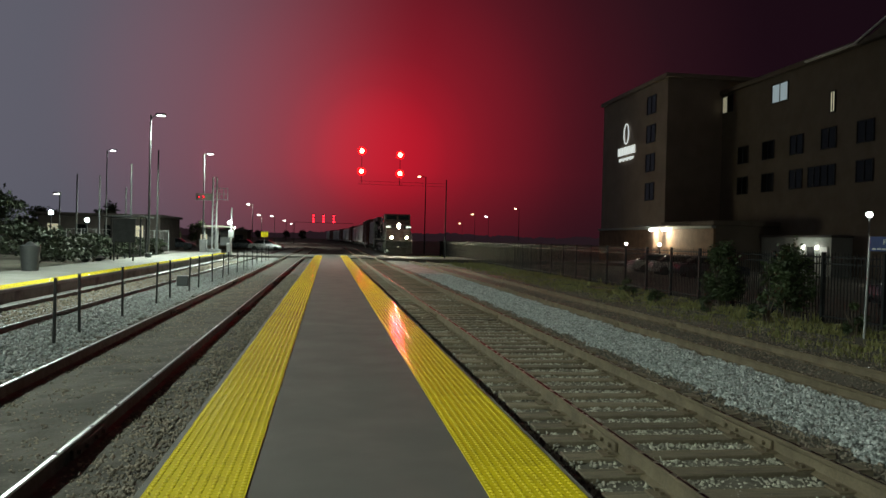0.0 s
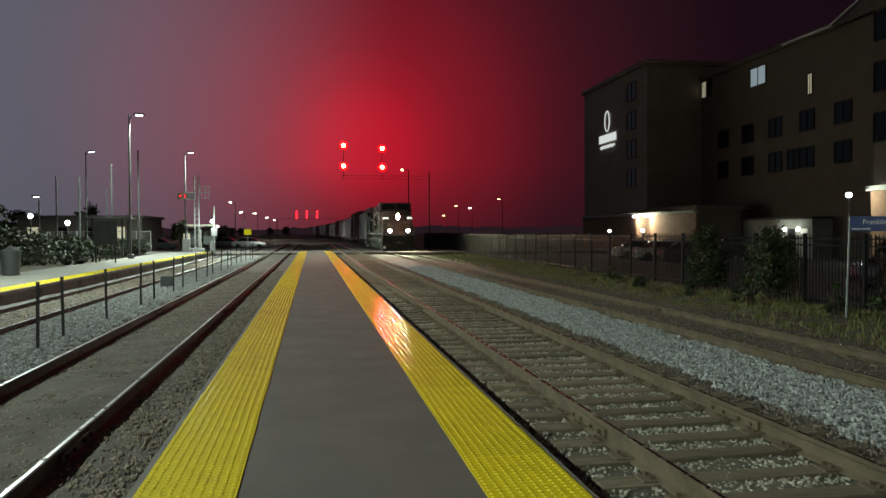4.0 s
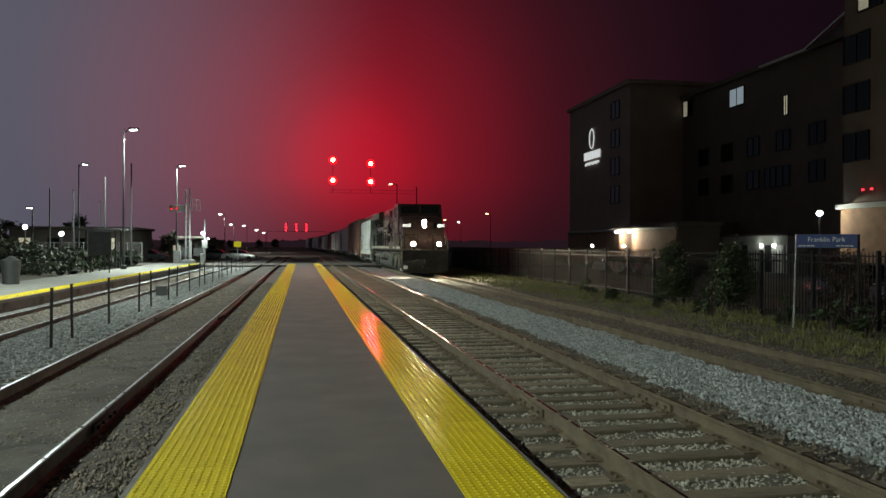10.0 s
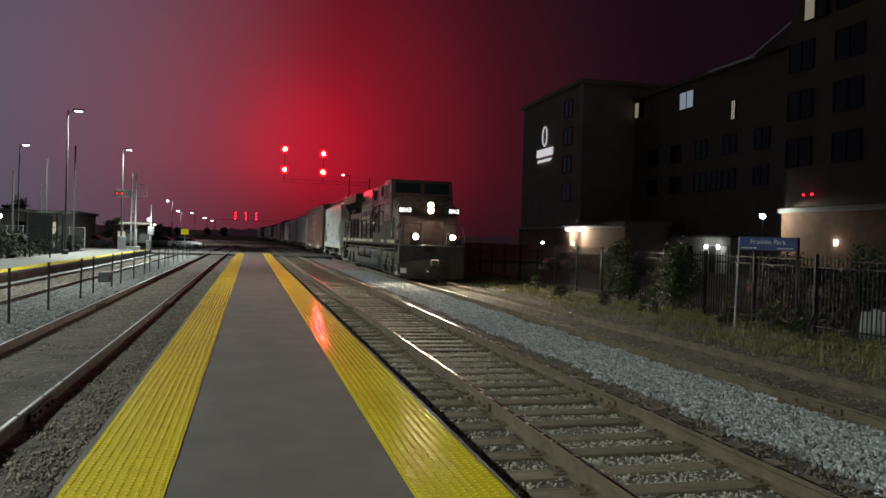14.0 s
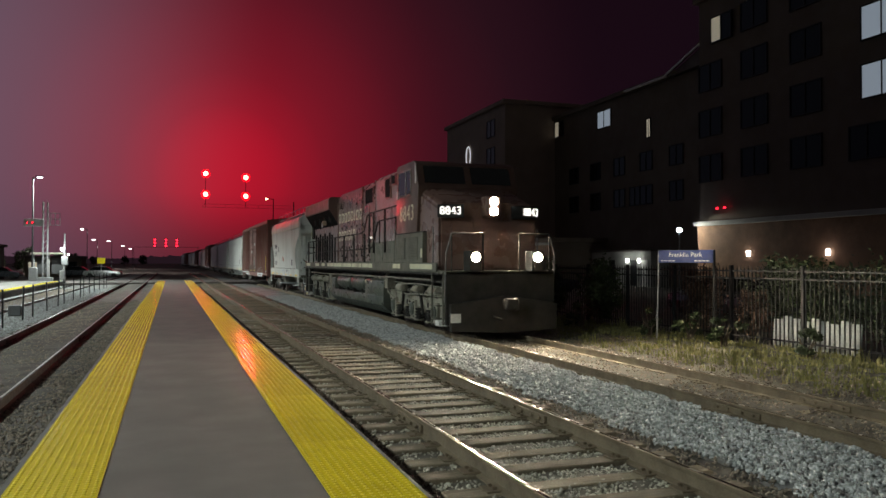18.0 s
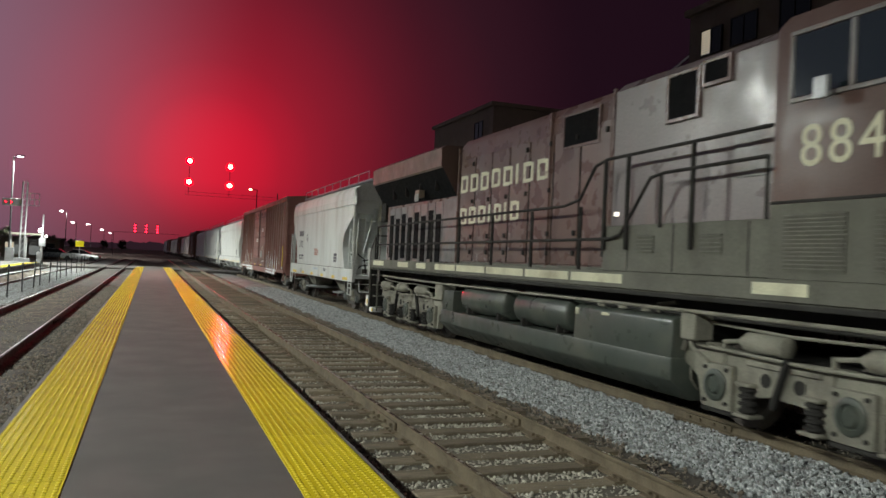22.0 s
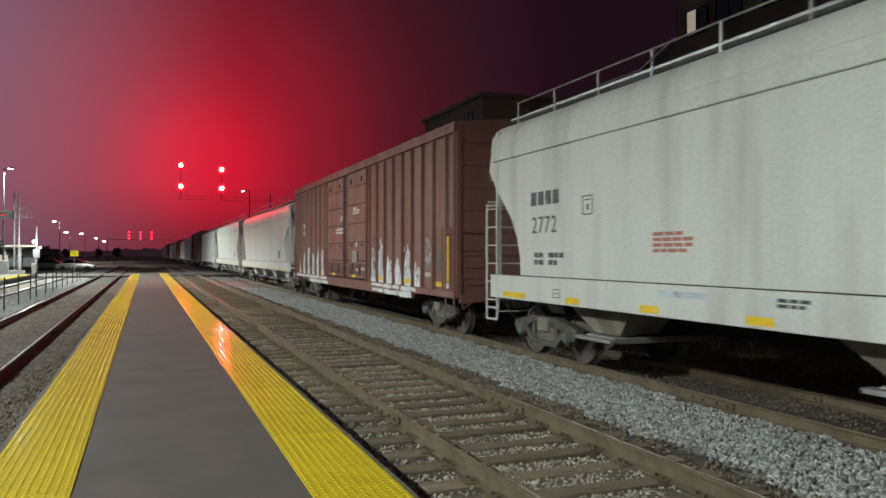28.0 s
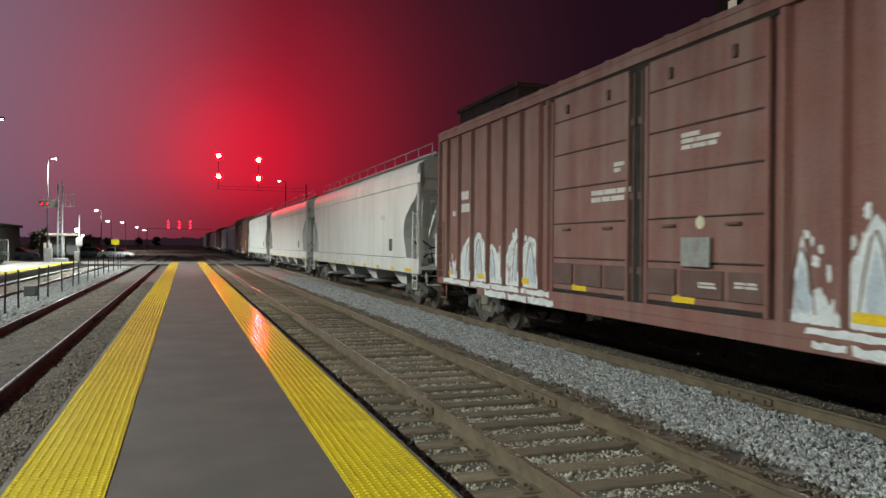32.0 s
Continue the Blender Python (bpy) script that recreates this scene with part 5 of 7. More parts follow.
def wheelset(parent, y, r):
    """Two flanged wheels on an axle, centred on its own origin so that it can turn."""
    bm = bmesh.new()
    for s in (-1, 1):
        prof = [(s * 0.82, r * 0.42), (s * 0.815, r * 0.80), (s * 0.84, r * 0.84), (s * 0.84, r * 0.985), (s * 0.74, r), (s * 0.715, r + 0.028), (s * 0.70, r + 0.02),
                (s * 0.70, r * 0.84), (s * 0.74, r * 0.78), (s * 0.74, r * 0.42)]
        lathe(bm, prof, (0, 0, 0), "X", 28)
        for k in range(4):
            a = k * math.pi / 2
            box(bm, s * 0.80 - 0.02, s * 0.80 + 0.02, 0.3 * math.cos(a) * r * 2 - 0.03, 0.3 * math.cos(a) * r * 2 + 0.03, 0.3 * math.sin(a) * r * 2 - 0.03, 0.3 * math.sin(a) * r * 2 + 0.03)
    rod(bm, (-0.98, 0, 0), (0.98, 0, 0), 0.085, 12)
    ob = part("wheelset", bm, WHEEL, parent)
    ob.location = (0, y, r)
    return ob


def coil(bm, x, y, z0, z1, r, turns=4):
    for k in range(turns):
        z = z0 + (z1 - z0) * (k + 0.5) / turns
        lathe(bm, [(-0.022, r * 0.8), (-0.012, r), (0.012, r), (0.022, r * 0.8)], (x, y, z), "Z", 12)
    rod(bm, (x, y, z0), (x, y, z1), r * 0.7, 10)


FREIGHT_FRAME = None


def freight_truck(parent, yc):
    """A two-axle freight truck: cast side frames, bolster, springs, roller-bearing caps; returns its wheelsets."""
    global FREIGHT_FRAME
    if FREIGHT_FRAME is None:
        top = [(-1.18, 0.50), (-1.15, 0.62), (-0.98, 0.66), (-0.45, 0.76), (0.45, 0.76), (0.98, 0.66), (1.15, 0.62), (1.18, 0.50),
               (1.02, 0.40), (0.92, 0.52), (0.72, 0.52), (0.40, 0.66), (-0.40, 0.66), (-0.72, 0.52), (-0.92, 0.52), (-1.02, 0.40)]
        low = [(-0.78, 0.52), (-0.46, 0.24), (0.46, 0.24), (0.78, 0.52), (0.66, 0.56), (0.40, 0.34), (-0.40, 0.34), (-0.66, 0.56)]
        FREIGHT_FRAME = []
        bm = bmesh.new()
        box(bm, -1.18, 1.18, -0.2, 0.2, 0.5, 0.74, 0.02)
        FREIGHT_FRAME.append(("truck", mesh_of("truck", bm, TRUCK)))
        for s in (-1, 1):
            bm = bmesh.new()
            prism(bm, top, "X", s * 1.0, s * 1.14)
            prism(bm, low, "X", s * 0.99, s * 1.15)
            for q in (-0.42, 0.42):
                box(bm, min(s * 1.0, s * 1.13), max(s * 1.0, s * 1.13), q - 0.06, q + 0.06, 0.26, 0.72)
            FREIGHT_FRAME.append(("side_frame", mesh_of("side_frame", bm, CAST)))
            for q in (-0.24, -0.08, 0.08, 0.24):
                bm = bmesh.new()
                coil(bm, s * 1.06, q, 0.34, 0.58, 0.07, 5)
                FREIGHT_FRAME.append(("coil_spring", mesh_of("coil_spring", bm, TRUCK)))
            for q in (-0.87, 0.87):
                bm = bmesh.new()
                lathe(bm, [(s * 0.98, 0.12), (s * 1.16, 0.13), (s * 1.18, 0.10), (s * 1.21, 0.09), (s * 1.215, 0.04)], (0, q, 0.46), "X", 14)
                FREIGHT_FRAME.append(("bearing_cap", mesh_of("bearing_cap", bm, BEARING)))
        for q in (-0.36, 0.36):
            bm = bmesh.new()
            box(bm, -0.95, 0.95, q - 0.05, q + 0.05, 0.36, 0.48, 0.01)
            for s in (-1, 1):
                box(bm, s * 0.78 - 0.05, s * 0.78 + 0.05, q * 1.15 - 0.05, q * 1.15 + 0.05, 0.25, 0.62, 0.01)
            FREIGHT_FRAME.append(("brake_beam", mesh_of("brake_beam", bm, UNDER)))
    tr = part("truck", FREIGHT_FRAME[0][1], None, parent)
    tr.location = (0, yc, 0)
    for nm, me in FREIGHT_FRAME[1:]:
        part(nm, me, None, tr)
    return [wheelset(tr, q, 0.46) for q in (-0.87, 0.87)]


def coupler(parent, y, s, z=0.86):
    bm = bmesh.new()
    box(bm, -0.09, 0.09, min(y, y + s * 0.75), max(y, y + s * 0.75), z - 0.09, z + 0.09, 0.015)
    box(bm, -0.17, 0.17, min(y, y - s * 0.28), max(y, y - s * 0.28), z - 0.15, z + 0.15, 0.04)
    pipe(bm, [(-0.35, y + s * 0.6, z), (-0.32, y + s * 0.2, z - 0.32), (-0.2, y - s * 0.1, z - 0.38)], 0.03, 6)
    return part("coupler", bm, UNDER, parent)


# ---------- locomotive: y runs back from the front, z up from the rail ----------
loco = thing("locomotive", "dusty maroon six-axle diesel freight locomotive with lit headlights and number boards", "locomotive")
simple("underframe", UNDER, loco, (-1.12, 1.12, 0.5, 21.6, 1.32, 1.60), bev=0.02)
simple("walkway", SKIRT, loco, (-1.53, 1.53, 0.9, 21.5, 1.60, 1.66), bev=0.01, label="dusty checker-plate walkway")
for s in (-1, 1):
    simple("side_sill", SKIRT, loco, (s * 1.545 - 0.02, s * 1.545 + 0.02, 1.0, 21.4, 1.64, 1.88), bev=0.006)
    simple("sill_flange", UNDER, loco, (s * 1.5 - 0.03, s * 1.5 + 0.03, 1.0, 21.4, 1.56, 1.63), bev=0.006)
    for a, b in ((1.3, 3.3), (4.3, 5.1), (7.7, 9.15), (9.25, 10.8), (10.9, 12.55), (12.65, 14.2), (14.3, 15.6), (16.3, 17.0), (17.7, 18.6), (20.0, 21.1)):
        simple("reflective_stripe", CREAM, loco, (s * 1.568 - 0.004, s * 1.568 + 0.004, a, b, 1.705, 1.84), label="faded cream reflective stripe")
# hood
bm = bmesh.new()
prism(bm, [(-1.14, 1.66), (1.14, 1.66), (1.14, 4.60), (1.0, 4.78), (0.5, 4.83), (-0.5, 4.83), (-1.0, 4.78), (-1.14, 4.60)], "Y", 8.6, 15.25)
part("engine_hood", bm, MAROON, loco)
bm = bmesh.new()
prism(bm, [(-1.2, 1.66), (1.2, 1.66), (1.2, 4.68), (1.05, 4.82), (-1.05, 4.82), (-1.2, 4.68)], "Y", 4.9, 8.62)
part("equipment_cab", bm, FADED, loco)
bm = bmesh.new()
prism(bm, [(-1.1, 1.66), (1.1, 1.66), (1.1, 3.5), (-1.1, 3.5)], "Y", 15.25, 21.35)
part("radiator_body", bm, MAROON, loco)
# radiator wings
bm = bmesh.new()
prism(bm, [(-1.5, 4.15), (-1.54, 4.19), (-1.54, 4.62), (-1.42, 4.70), (1.42, 4.70), (1.54, 4.62), (1.54, 4.19), (1.5, 4.15), (1.1, 3.5), (-1.1, 3.5)], "Y", 15.55, 21.7)
me = mesh_of("radiator_wing", bm, WING, SCREEN, MAROON_DARK)
for p in me.polygons:
    if abs(p.normal.y) > 0.9:
        p.material_index = 2
    elif p.center.z < 4.1:
        p.material_index = 1
part("radiator_wing", me, None, loco, "overhanging radiator wing with a grey lip")
simple("radiator_rib", UNDER, loco, *[(s * 1.32 - 0.05, s * 1.32 + 0.05, y - 0.02, y + 0.02, 3.65, 4.1) for s in (-1, 1) for y in (16.4, 17.6, 18.8, 20.0)])
simple("lamp_bracket", BRACKET, loco, (-1.42, -1.26, 17.5, 17.82, 3.56, 3.76), bev=0.01)
simple("bracket_plate", TAG_GREY, loco, (-1.435, -1.42, 17.5, 17.8, 3.46, 3.66))
# grille doors
for s in (-1, 1):
    for k in range(8):
        y0 = 16.35 + k * 0.58
        simple("grille_door", PATCH, loco, (s * 1.125 - 0.03, s * 1.125 + 0.03, y0, y0 + 0.53, 1.72, 3.42), bev=0.008)
        simple("grille_screen", SCREEN, loco, (s * 1.16 - 0.012, s * 1.16 + 0.012, y0 + 0.09, y0 + 0.44, 1.95 if k % 2 else 1.85, 3.1 + 0.12 * (k % 2)))
# hood doors: panels, battens, latches
for s in (-1, 1):
    ys = [8.75, 9.7, 10.65, 11.6, 12.5, 13.4, 14.3, 15.2]
    for a, b in zip(ys, ys[1:]):
        simple("hood_door", MAROON, loco, (s * 1.15 - 0.016, s * 1.15 + 0.016, a + 0.03, b - 0.03, 1.95, 4.3), bev=0.006)
    simple("hood_seam", UNDER, loco, *[(s * 1.16 - 0.008, s * 1.16 + 0.008, y - 0.005, y + 0.005, 1.95, 3.98) for y in ys])
    for y in ys[:-1]:
        for z in (2.1, 2.45, 3.25, 4.1):
            if rng.random() < 0.8:
                simple("hood_latch", UNDER, loco, (s * 1.18 - 0.025, s * 1.18 + 0.025, y + 0.08, y + 0.14, z, z + 0.09), bev=0.005)
    simple("hood_skirt", SKIRT, loco, (s * 1.16 - 0.03, s * 1.16 + 0.03, 5.12, 15.2, 1.66, 1.93), bev=0.005)
simple("hood_patch", PATCH, loco, (-1.215, -1.19, 5.15, 5.9, 3.1, 3.7), (-1.158, -1.13, 15.3, 16.3, 1.9, 3.45), bev=0.004, label="lighter grey patch on the hood")
simple("hood_post", MAROON, loco, (-1.22, -1.18, 8.62, 8.67, 1.7, 4.75), (-1.2, -1.12, 10.74, 10.79, 1.7, 4.72), (-1.19, -1.12, 15.27, 15.33, 1.7, 4.6))
for y0, y1, z0, z1 in ((6.62, 7.23, 4.03, 4.62), (6.02, 6.48, 4.4, 4.66), (9.15, 10.28, 4.02, 4.55)):
    x = -1.2 if y1 < 8 else -1.14
    simple("intake_screen", SCREEN, loco, (x - 0.03, x + 0.02, y0, y1, z0, z1), label="black intake screen")
    simple("screen_frame", MAROON, loco, (x - 0.045, x, y0 - 0.05, y0, z0 - 0.05, z1 + 0.05), (x - 0.045, x, y1, y1 + 0.05, z0 - 0.05, z1 + 0.05), (x - 0.045, x, y0, y1, z0 - 0.05, z0), (x - 0.045, x, y0, y1, z1, z1 + 0.04))
# exhaust, horn and roof fittings
simple("exhaust_stack", UNDER, loco, (-0.35, 0.35, 12.2, 13.2, 4.7, 4.88), bev=0.02)
simple("roof_hatch", MAROON, loco, (-0.6, 0.6, 9.0, 10.4, 4.74, 4.84), (-0.6, 0.6, 13.6, 14.9, 4.74, 4.82), bev=0.02)
# cab
bm = bmesh.new()
prism(bm, [(2.95, 1.66), (4.93, 1.66), (4.93, 4.66), (4.75, 4.76), (3.2, 4.76), (2.98, 4.66), (2.72, 4.02)], "X", -1.5, 1.5, 0.03)
cab = part("cab", bm, MAROON_DARK, loco)
simple("window_frame", PATCH, cab, *[(-1.525, -1.495, a, b, z0, z1) for a, b, z0, z1 in ((3.38, 4.71, 4.52, 4.57), (3.38, 4.71, 3.79, 3.84), (3.38, 3.43, 3.84, 4.52), (3.87, 3.93, 3.84, 4.52), (4.66, 4.71, 3.84, 4.52))], bev=0.005)
for a, b in ((3.44, 3.86), (3.94, 4.65)):
    simple("side_window", CAB_GLASS, cab, (-1.512, -1.48, a, b, 3.85, 4.51))
    simple("side_window", CAB_GLASS, cab, (1.48, 1.512, a, b, 3.85, 4.51))
simple("mirror", STEEL, cab, (-1.72, -1.66, 4.02, 4.2, 3.72, 3.95), (-1.68, -1.5, 4.1, 4.13, 3.78, 3.82), bev=0.01)
bm = bmesh.new()
for x0, x1 in ((-1.3, -0.1), (0.1, 1.3)):
    v = [bm.verts.new(p) for p in ((x0, 2.735, 4.1), (x1, 2.735, 4.1), (x1, 2.935, 4.6), (x0, 2.935, 4.6))]
    bm.faces.new(v)
    w = [bm.verts.new((p.co.x, p.co.y + 0.03, p.co.z)) for p in v]
    bm.faces.new(w[::-1])
    for i in range(4):
        bm.faces.new((v[i], v[(i + 1) % 4], w[(i + 1) % 4], w[i]))
part("windshield", bm, CAB_GLASS, cab)
# pillar coloured white for the headlight that falls on it
simple("front_pillar", BRIGHT, cab, (-1.53, -1.5, 2.9, 2.96, 4.1, 4.66))
simple("cab_skirt", SKIRT, loco, (-1.53, -1.36, 2.25, 4.92, 1.88, 2.70), (1.36, 1.53, 2.25, 4.92, 1.88, 2.70), bev=0.008)
simple("panel_seam", UNDER, loco, (-1.525, -1.40, 2.25, 4.92, 2.705, 2.735))
simple("cream_plate", CREAM, loco, (-1.537, -1.528, 2.26, 2.4, 2.02, 2.26))
for y0, y1, z0, z1, n in ((3.88, 4.69, 1.99, 2.56, 14), (5.75, 6.12, 2.17, 2.38, 5), (7.12, 7.5, 2.17, 2.38, 5), (2.66, 3.54, 1.99, 2.56, 14)):
    x = -1.532 if y1 < 5 else -1.462
    bm = bmesh.new()
    for k in range(n):
        z = z0 + (z1 - z0) * k / (n - 1)
        prism(bm, [(x, z), (x - 0.022, z - 0.008), (x - 0.022, z + 0.008), (x, z + 0.024)], "Y", y0, y1)
    part("louvre", bm, SKIRT, loco)
    simple("louvre_backing", SKIRT, loco, (x - 0.006, x + 0.01, y0, y1, z0 - 0.03, z1 + 0.03))
simple("battery_box", SKIRT, loco, (-1.46, -1.18, 4.96, 8.42, 1.88, 2.56), (1.18, 1.46, 4.96, 8.42, 1.88, 2.56), bev=0.015, label="dusty battery box along the walkway")
simple("box_seam", UNDER, loco, *[(-1.466, -1.455, y - 0.008, y + 0.008, 1.9, 2.54) for y in (5.3, 6.7, 7.75)])
# nose
bm = bmesh.new()
outline = [(-1.38, 1.66), (1.38, 1.66), (1.38, 3.3), (1.15, 3.52), (-1.15, 3.52), (-1.38, 3.3)]
back = [(-1.42, 1.66), (1.42, 1.66), (1.42, 3.85), (1.25, 4.02), (-1.25, 4.02), (-1.42, 3.85)]
f0, f1 = [bm.verts.new((x, 1.27 + (0.12 if z > 3.4 else 0), z)) for x, z in outline], [bm.verts.new((x, 2.98, z)) for x, z in back]
for i in range(6):
    bm.faces.new((f0[i], f0[(i + 1) % 6], f1[(i + 1) % 6], f1[i]))
bm.faces.new(f0[::-1]), bm.faces.new(f1)
bmesh.ops.bevel(bm, geom=[e for e in bm.edges], offset=0.06, segments=2, affect="EDGES")
nose = part("nose", bm, MAROON, loco)
simple("nose_door", MAROON, nose, (-1.05, -0.45, 1.245, 1.28, 1.7, 3.05), bev=0.012)
for s in (-1, 1):
    turn = Matrix.Translation((s * 1.13, 1.1, 3.215)) @ Matrix.Rotation(s * radians(22), 4, "Z")
    bm = bmesh.new()
    prism(bm, [(-0.34, -0.03), (0.34, -0.03), (0.34, 0.02), (0.1, 0.32), (-0.34 * s - 0.06, 0.32), (-0.34, 0.02)], "Z", -0.17, 0.17)
    board_box = part("number_board", bm, BLACK, nose)
    board_box.matrix_local = turn
    words("8843", 0.29, 0.004, NUMBER_LIT, turn @ Matrix.Translation((0, -0.036, 0)) @ FRONT, nose, "number_digits", "lit white number digits")
bm = bmesh.new()
box(bm, -0.2, 0.2, 0.9, 1.34, 3.08, 3.62, 0.04)
part("headlight_housing", bm, MAROON, nose)
for z in (3.22, 3.48):
    bm = bmesh.new()
    lathe(bm, [(0.894, 0.02), (0.897, 0.105)], (0, 0, z), "Y", 16)
    part("headlight", bm, HEADLAMP, loco, "lit warm-white headlight")
for s in (-1, 1):
    simple("ditch_light_bracket", UNDER, loco, (s * 0.845 - 0.16, s * 0.845 + 0.16, 0.046, 0.5, 1.66, 2.18), bev=0.02)
    bm = bmesh.new()
    lathe(bm, [(0.04, 0.02), (0.043, 0.112)], (s * 0.845, 0, 2.02), "Y", 16)
    part("ditch_light", bm, DITCHLAMP, loco, "lit warm-white ditch light")
# pilot, plough, steps, front rails
for yf, sg in ((0.42, -1), (21.7, 1)):
    simple("pilot_plate", UNDER, loco, (-1.5, 1.5, min(yf, yf - sg * 0.1), max(yf, yf - sg * 0.1), 0.32, 1.66), bev=0.015)
    simple("end_platform", SKIRT, loco, (-1.5, 1.5, min(yf, yf - sg * 0.9), max(yf, yf - sg * 0.9), 1.58, 1.68), bev=0.01)
    coupler(loco, yf + sg * 0.45, -sg)
    for s in (-1, 1):
        bm = bmesh.new()
        for k, z in enumerate((0.42, 0.75, 1.08, 1.38)):
            box(bm, min(s * 1.12, s * 1.54), max(s * 1.12, s * 1.54), yf - sg * (0.85 - 0.12 * k) - 0.14, yf - sg * (0.85 - 0.12 * k) + 0.14, z, z + 0.03)
        for q in (0.14, 1.02):
            box(bm, min(s * 1.5, s * 1.545), max(s * 1.5, s * 1.545), yf - sg * q - 0.02, yf - sg * q + 0.02, 0.32, 1.66)
        part("step_well", bm, SKIRT, loco)
        simple("step_edge", BRIGHT, loco, (min(s * 1.2, s * 1.56), max(s * 1.2, s * 1.56), yf - sg * 0.5 - 0.16, yf - sg * 0.5 + 0.16, 0.27, 0.41), bev=0.01, label="white-edged bottom step")
        rods("end_handrail", PATCH, loco, 0.02, [(s * 1.5, yf - sg * 0.1, 0.9), (s * 1.5, yf + sg * 0.02, 2.1), (s * 1.35, yf, 2.62)], [(s * 1.5, yf - sg * 1.05, 1.2), (s * 1.5, yf - sg * 1.0, 2.8)])
    rods("end_railing", UNDER, loco, 0.02, [(-1.35, yf, 2.62), (-0.5, yf, 2.62)], [(0.5, yf, 2.62), (1.35, yf, 2.62)], [(-0.5, yf, 1.66), (-0.5, yf, 2.62)], [(0.5, yf, 1.66), (0.5, yf, 2.62)], [(-1.35, yf, 1.66), (-1.35, yf, 2.62)], [(1.35, yf, 1.66), (1.35, yf, 2.62)])
bm = bmesh.new()
prism(bm, [(-1.45, 0.18), (0, 0.12), (1.45, 0.18), (1.45, 0.85), (0, 1.05), (-1.45, 0.85)], "Y", 0.18, 0.32, 0.02)
part("snow_plough", bm, UNDER, loco)
simple("plough_marker", BRIGHT, loco, (-1.46, -1.2, 0.155, 0.178, 0.4, 0.62), label="white painted plough corner")
simple("rear_box", UNDER, loco, (-1.18, 0.5, 21.36, 21.86, 3.05, 3.82), bev=0.02)
for s in (-1, 1):
    bm = bmesh.new()
    prism(bm, [(21.72, 0.40), (22.02, 0.44), (21.95, 0.74), (21.72, 0.66)], "X", s * 1.35 - 0.17, s * 1.35 + 0.17, 0.012)
    corner = part("plough_corner", bm, BRIGHT, loco, "white painted slanting plough corner")
    simple("plough_mark", YELLOW, corner, (s * 1.522 - 0.004, s * 1.522 + 0.004, 21.74, 21.83, 0.44, 0.62), label="yellow patch")
simple("step_mark", YELLOW, loco, (-1.566, -1.555, 20.98, 21.12, 0.3, 0.39), label="yellow patch on the bottom step")
# side rails
for s in (-1, 1):
    x = s * 1.5
    rods("handrail", UNDER, loco, 0.025, [(x, 21.0, 2.86), (x, 9.6, 2.92), (x, 9.1, 3.0), (x, 8.65, 3.5), (x, 8.3, 3.57), (x, 4.95, 3.6)],
         [(x, 21.0, 2.32), (x, 8.2, 2.36), (x, 7.9, 2.42), (x, 7.2, 3.2), (x, 6.9, 3.24), (x, 5.0, 3.26), (x, 5.0, 2.55)], [(x, 6.95, 3.24), (x, 6.95, 2.5)])
    for y in (9.05, 10.75, 12.5, 14.3, 16.1, 17.9, 19.5, 20.95):
        rods("rail_post", UNDER, loco, 0.034, [(x, y, 1.62), (x, y, 2.88)])
    for y, zt in ((8.35, 3.56), (7.75, 3.56), (6.3, 3.58)):
        rods("rail_post", UNDER, loco, 0.034, [(x, y, 2.2), (x, y, zt)])
    simple("step_lamp", MARKER, loco, (s * 1.53 - 0.03, s * 1.53 + 0.03, 7.94, 7.985, 2.69, 2.75), label="small lit step lamp")
# fuel tank and air reservoirs
bm = bmesh.new()
prism(bm, [(-1.12, 0.2), (1.12, 0.2), (1.45, 0.48), (1.45, 0.78), (-1.45, 0.78), (-1.45, 0.48)], "Y", 6.65, 15.4, 0.03)
prism(bm, [(-1.447, 0.76), (1.447, 0.76), (1.43, 1.27), (1.36, 1.32), (-1.36, 1.32), (-1.43, 1.27)], "Y", 6.66, 9.2, 0.03)
prism(bm, [(-1.42, 0.78), (1.42, 0.78), (1.4, 1.24), (-1.4, 1.24)], "Y", 14.7, 15.4, 0.02)
box(bm, -0.7, 0.7, 9.2, 14.8, 0.76, 1.3)
part("fuel_tank", bm, TANK, loco)
simple("fuel_filler", CREAM, loco, (-1.45, -1.41, 9.08, 9.18, 1.16, 1.27), (-1.45, -1.41, 8.2, 8.4, 1.2, 1.25), bev=0.01)
for y in (8.9, 8.3, 7.7):
    bm = bmesh.new()
    lathe(bm, [(1.3, 0.09), (1.38, 0.09), (1.4, 0.06)], (-1.1, y, 0), "Z", 12)
    part("tank_cap", bm, TRUCK, loco)
rods("tank_vent", TRUCK, loco, 0.03, [(-1.2, 7.3, 1.3), (-1.2, 7.3, 1.45), (-1.2, 6.9, 1.5)], [(-1.3, 6.6, 0.9), (-1.34, 6.45, 1.1), (-1.3, 6.4, 1.4)])
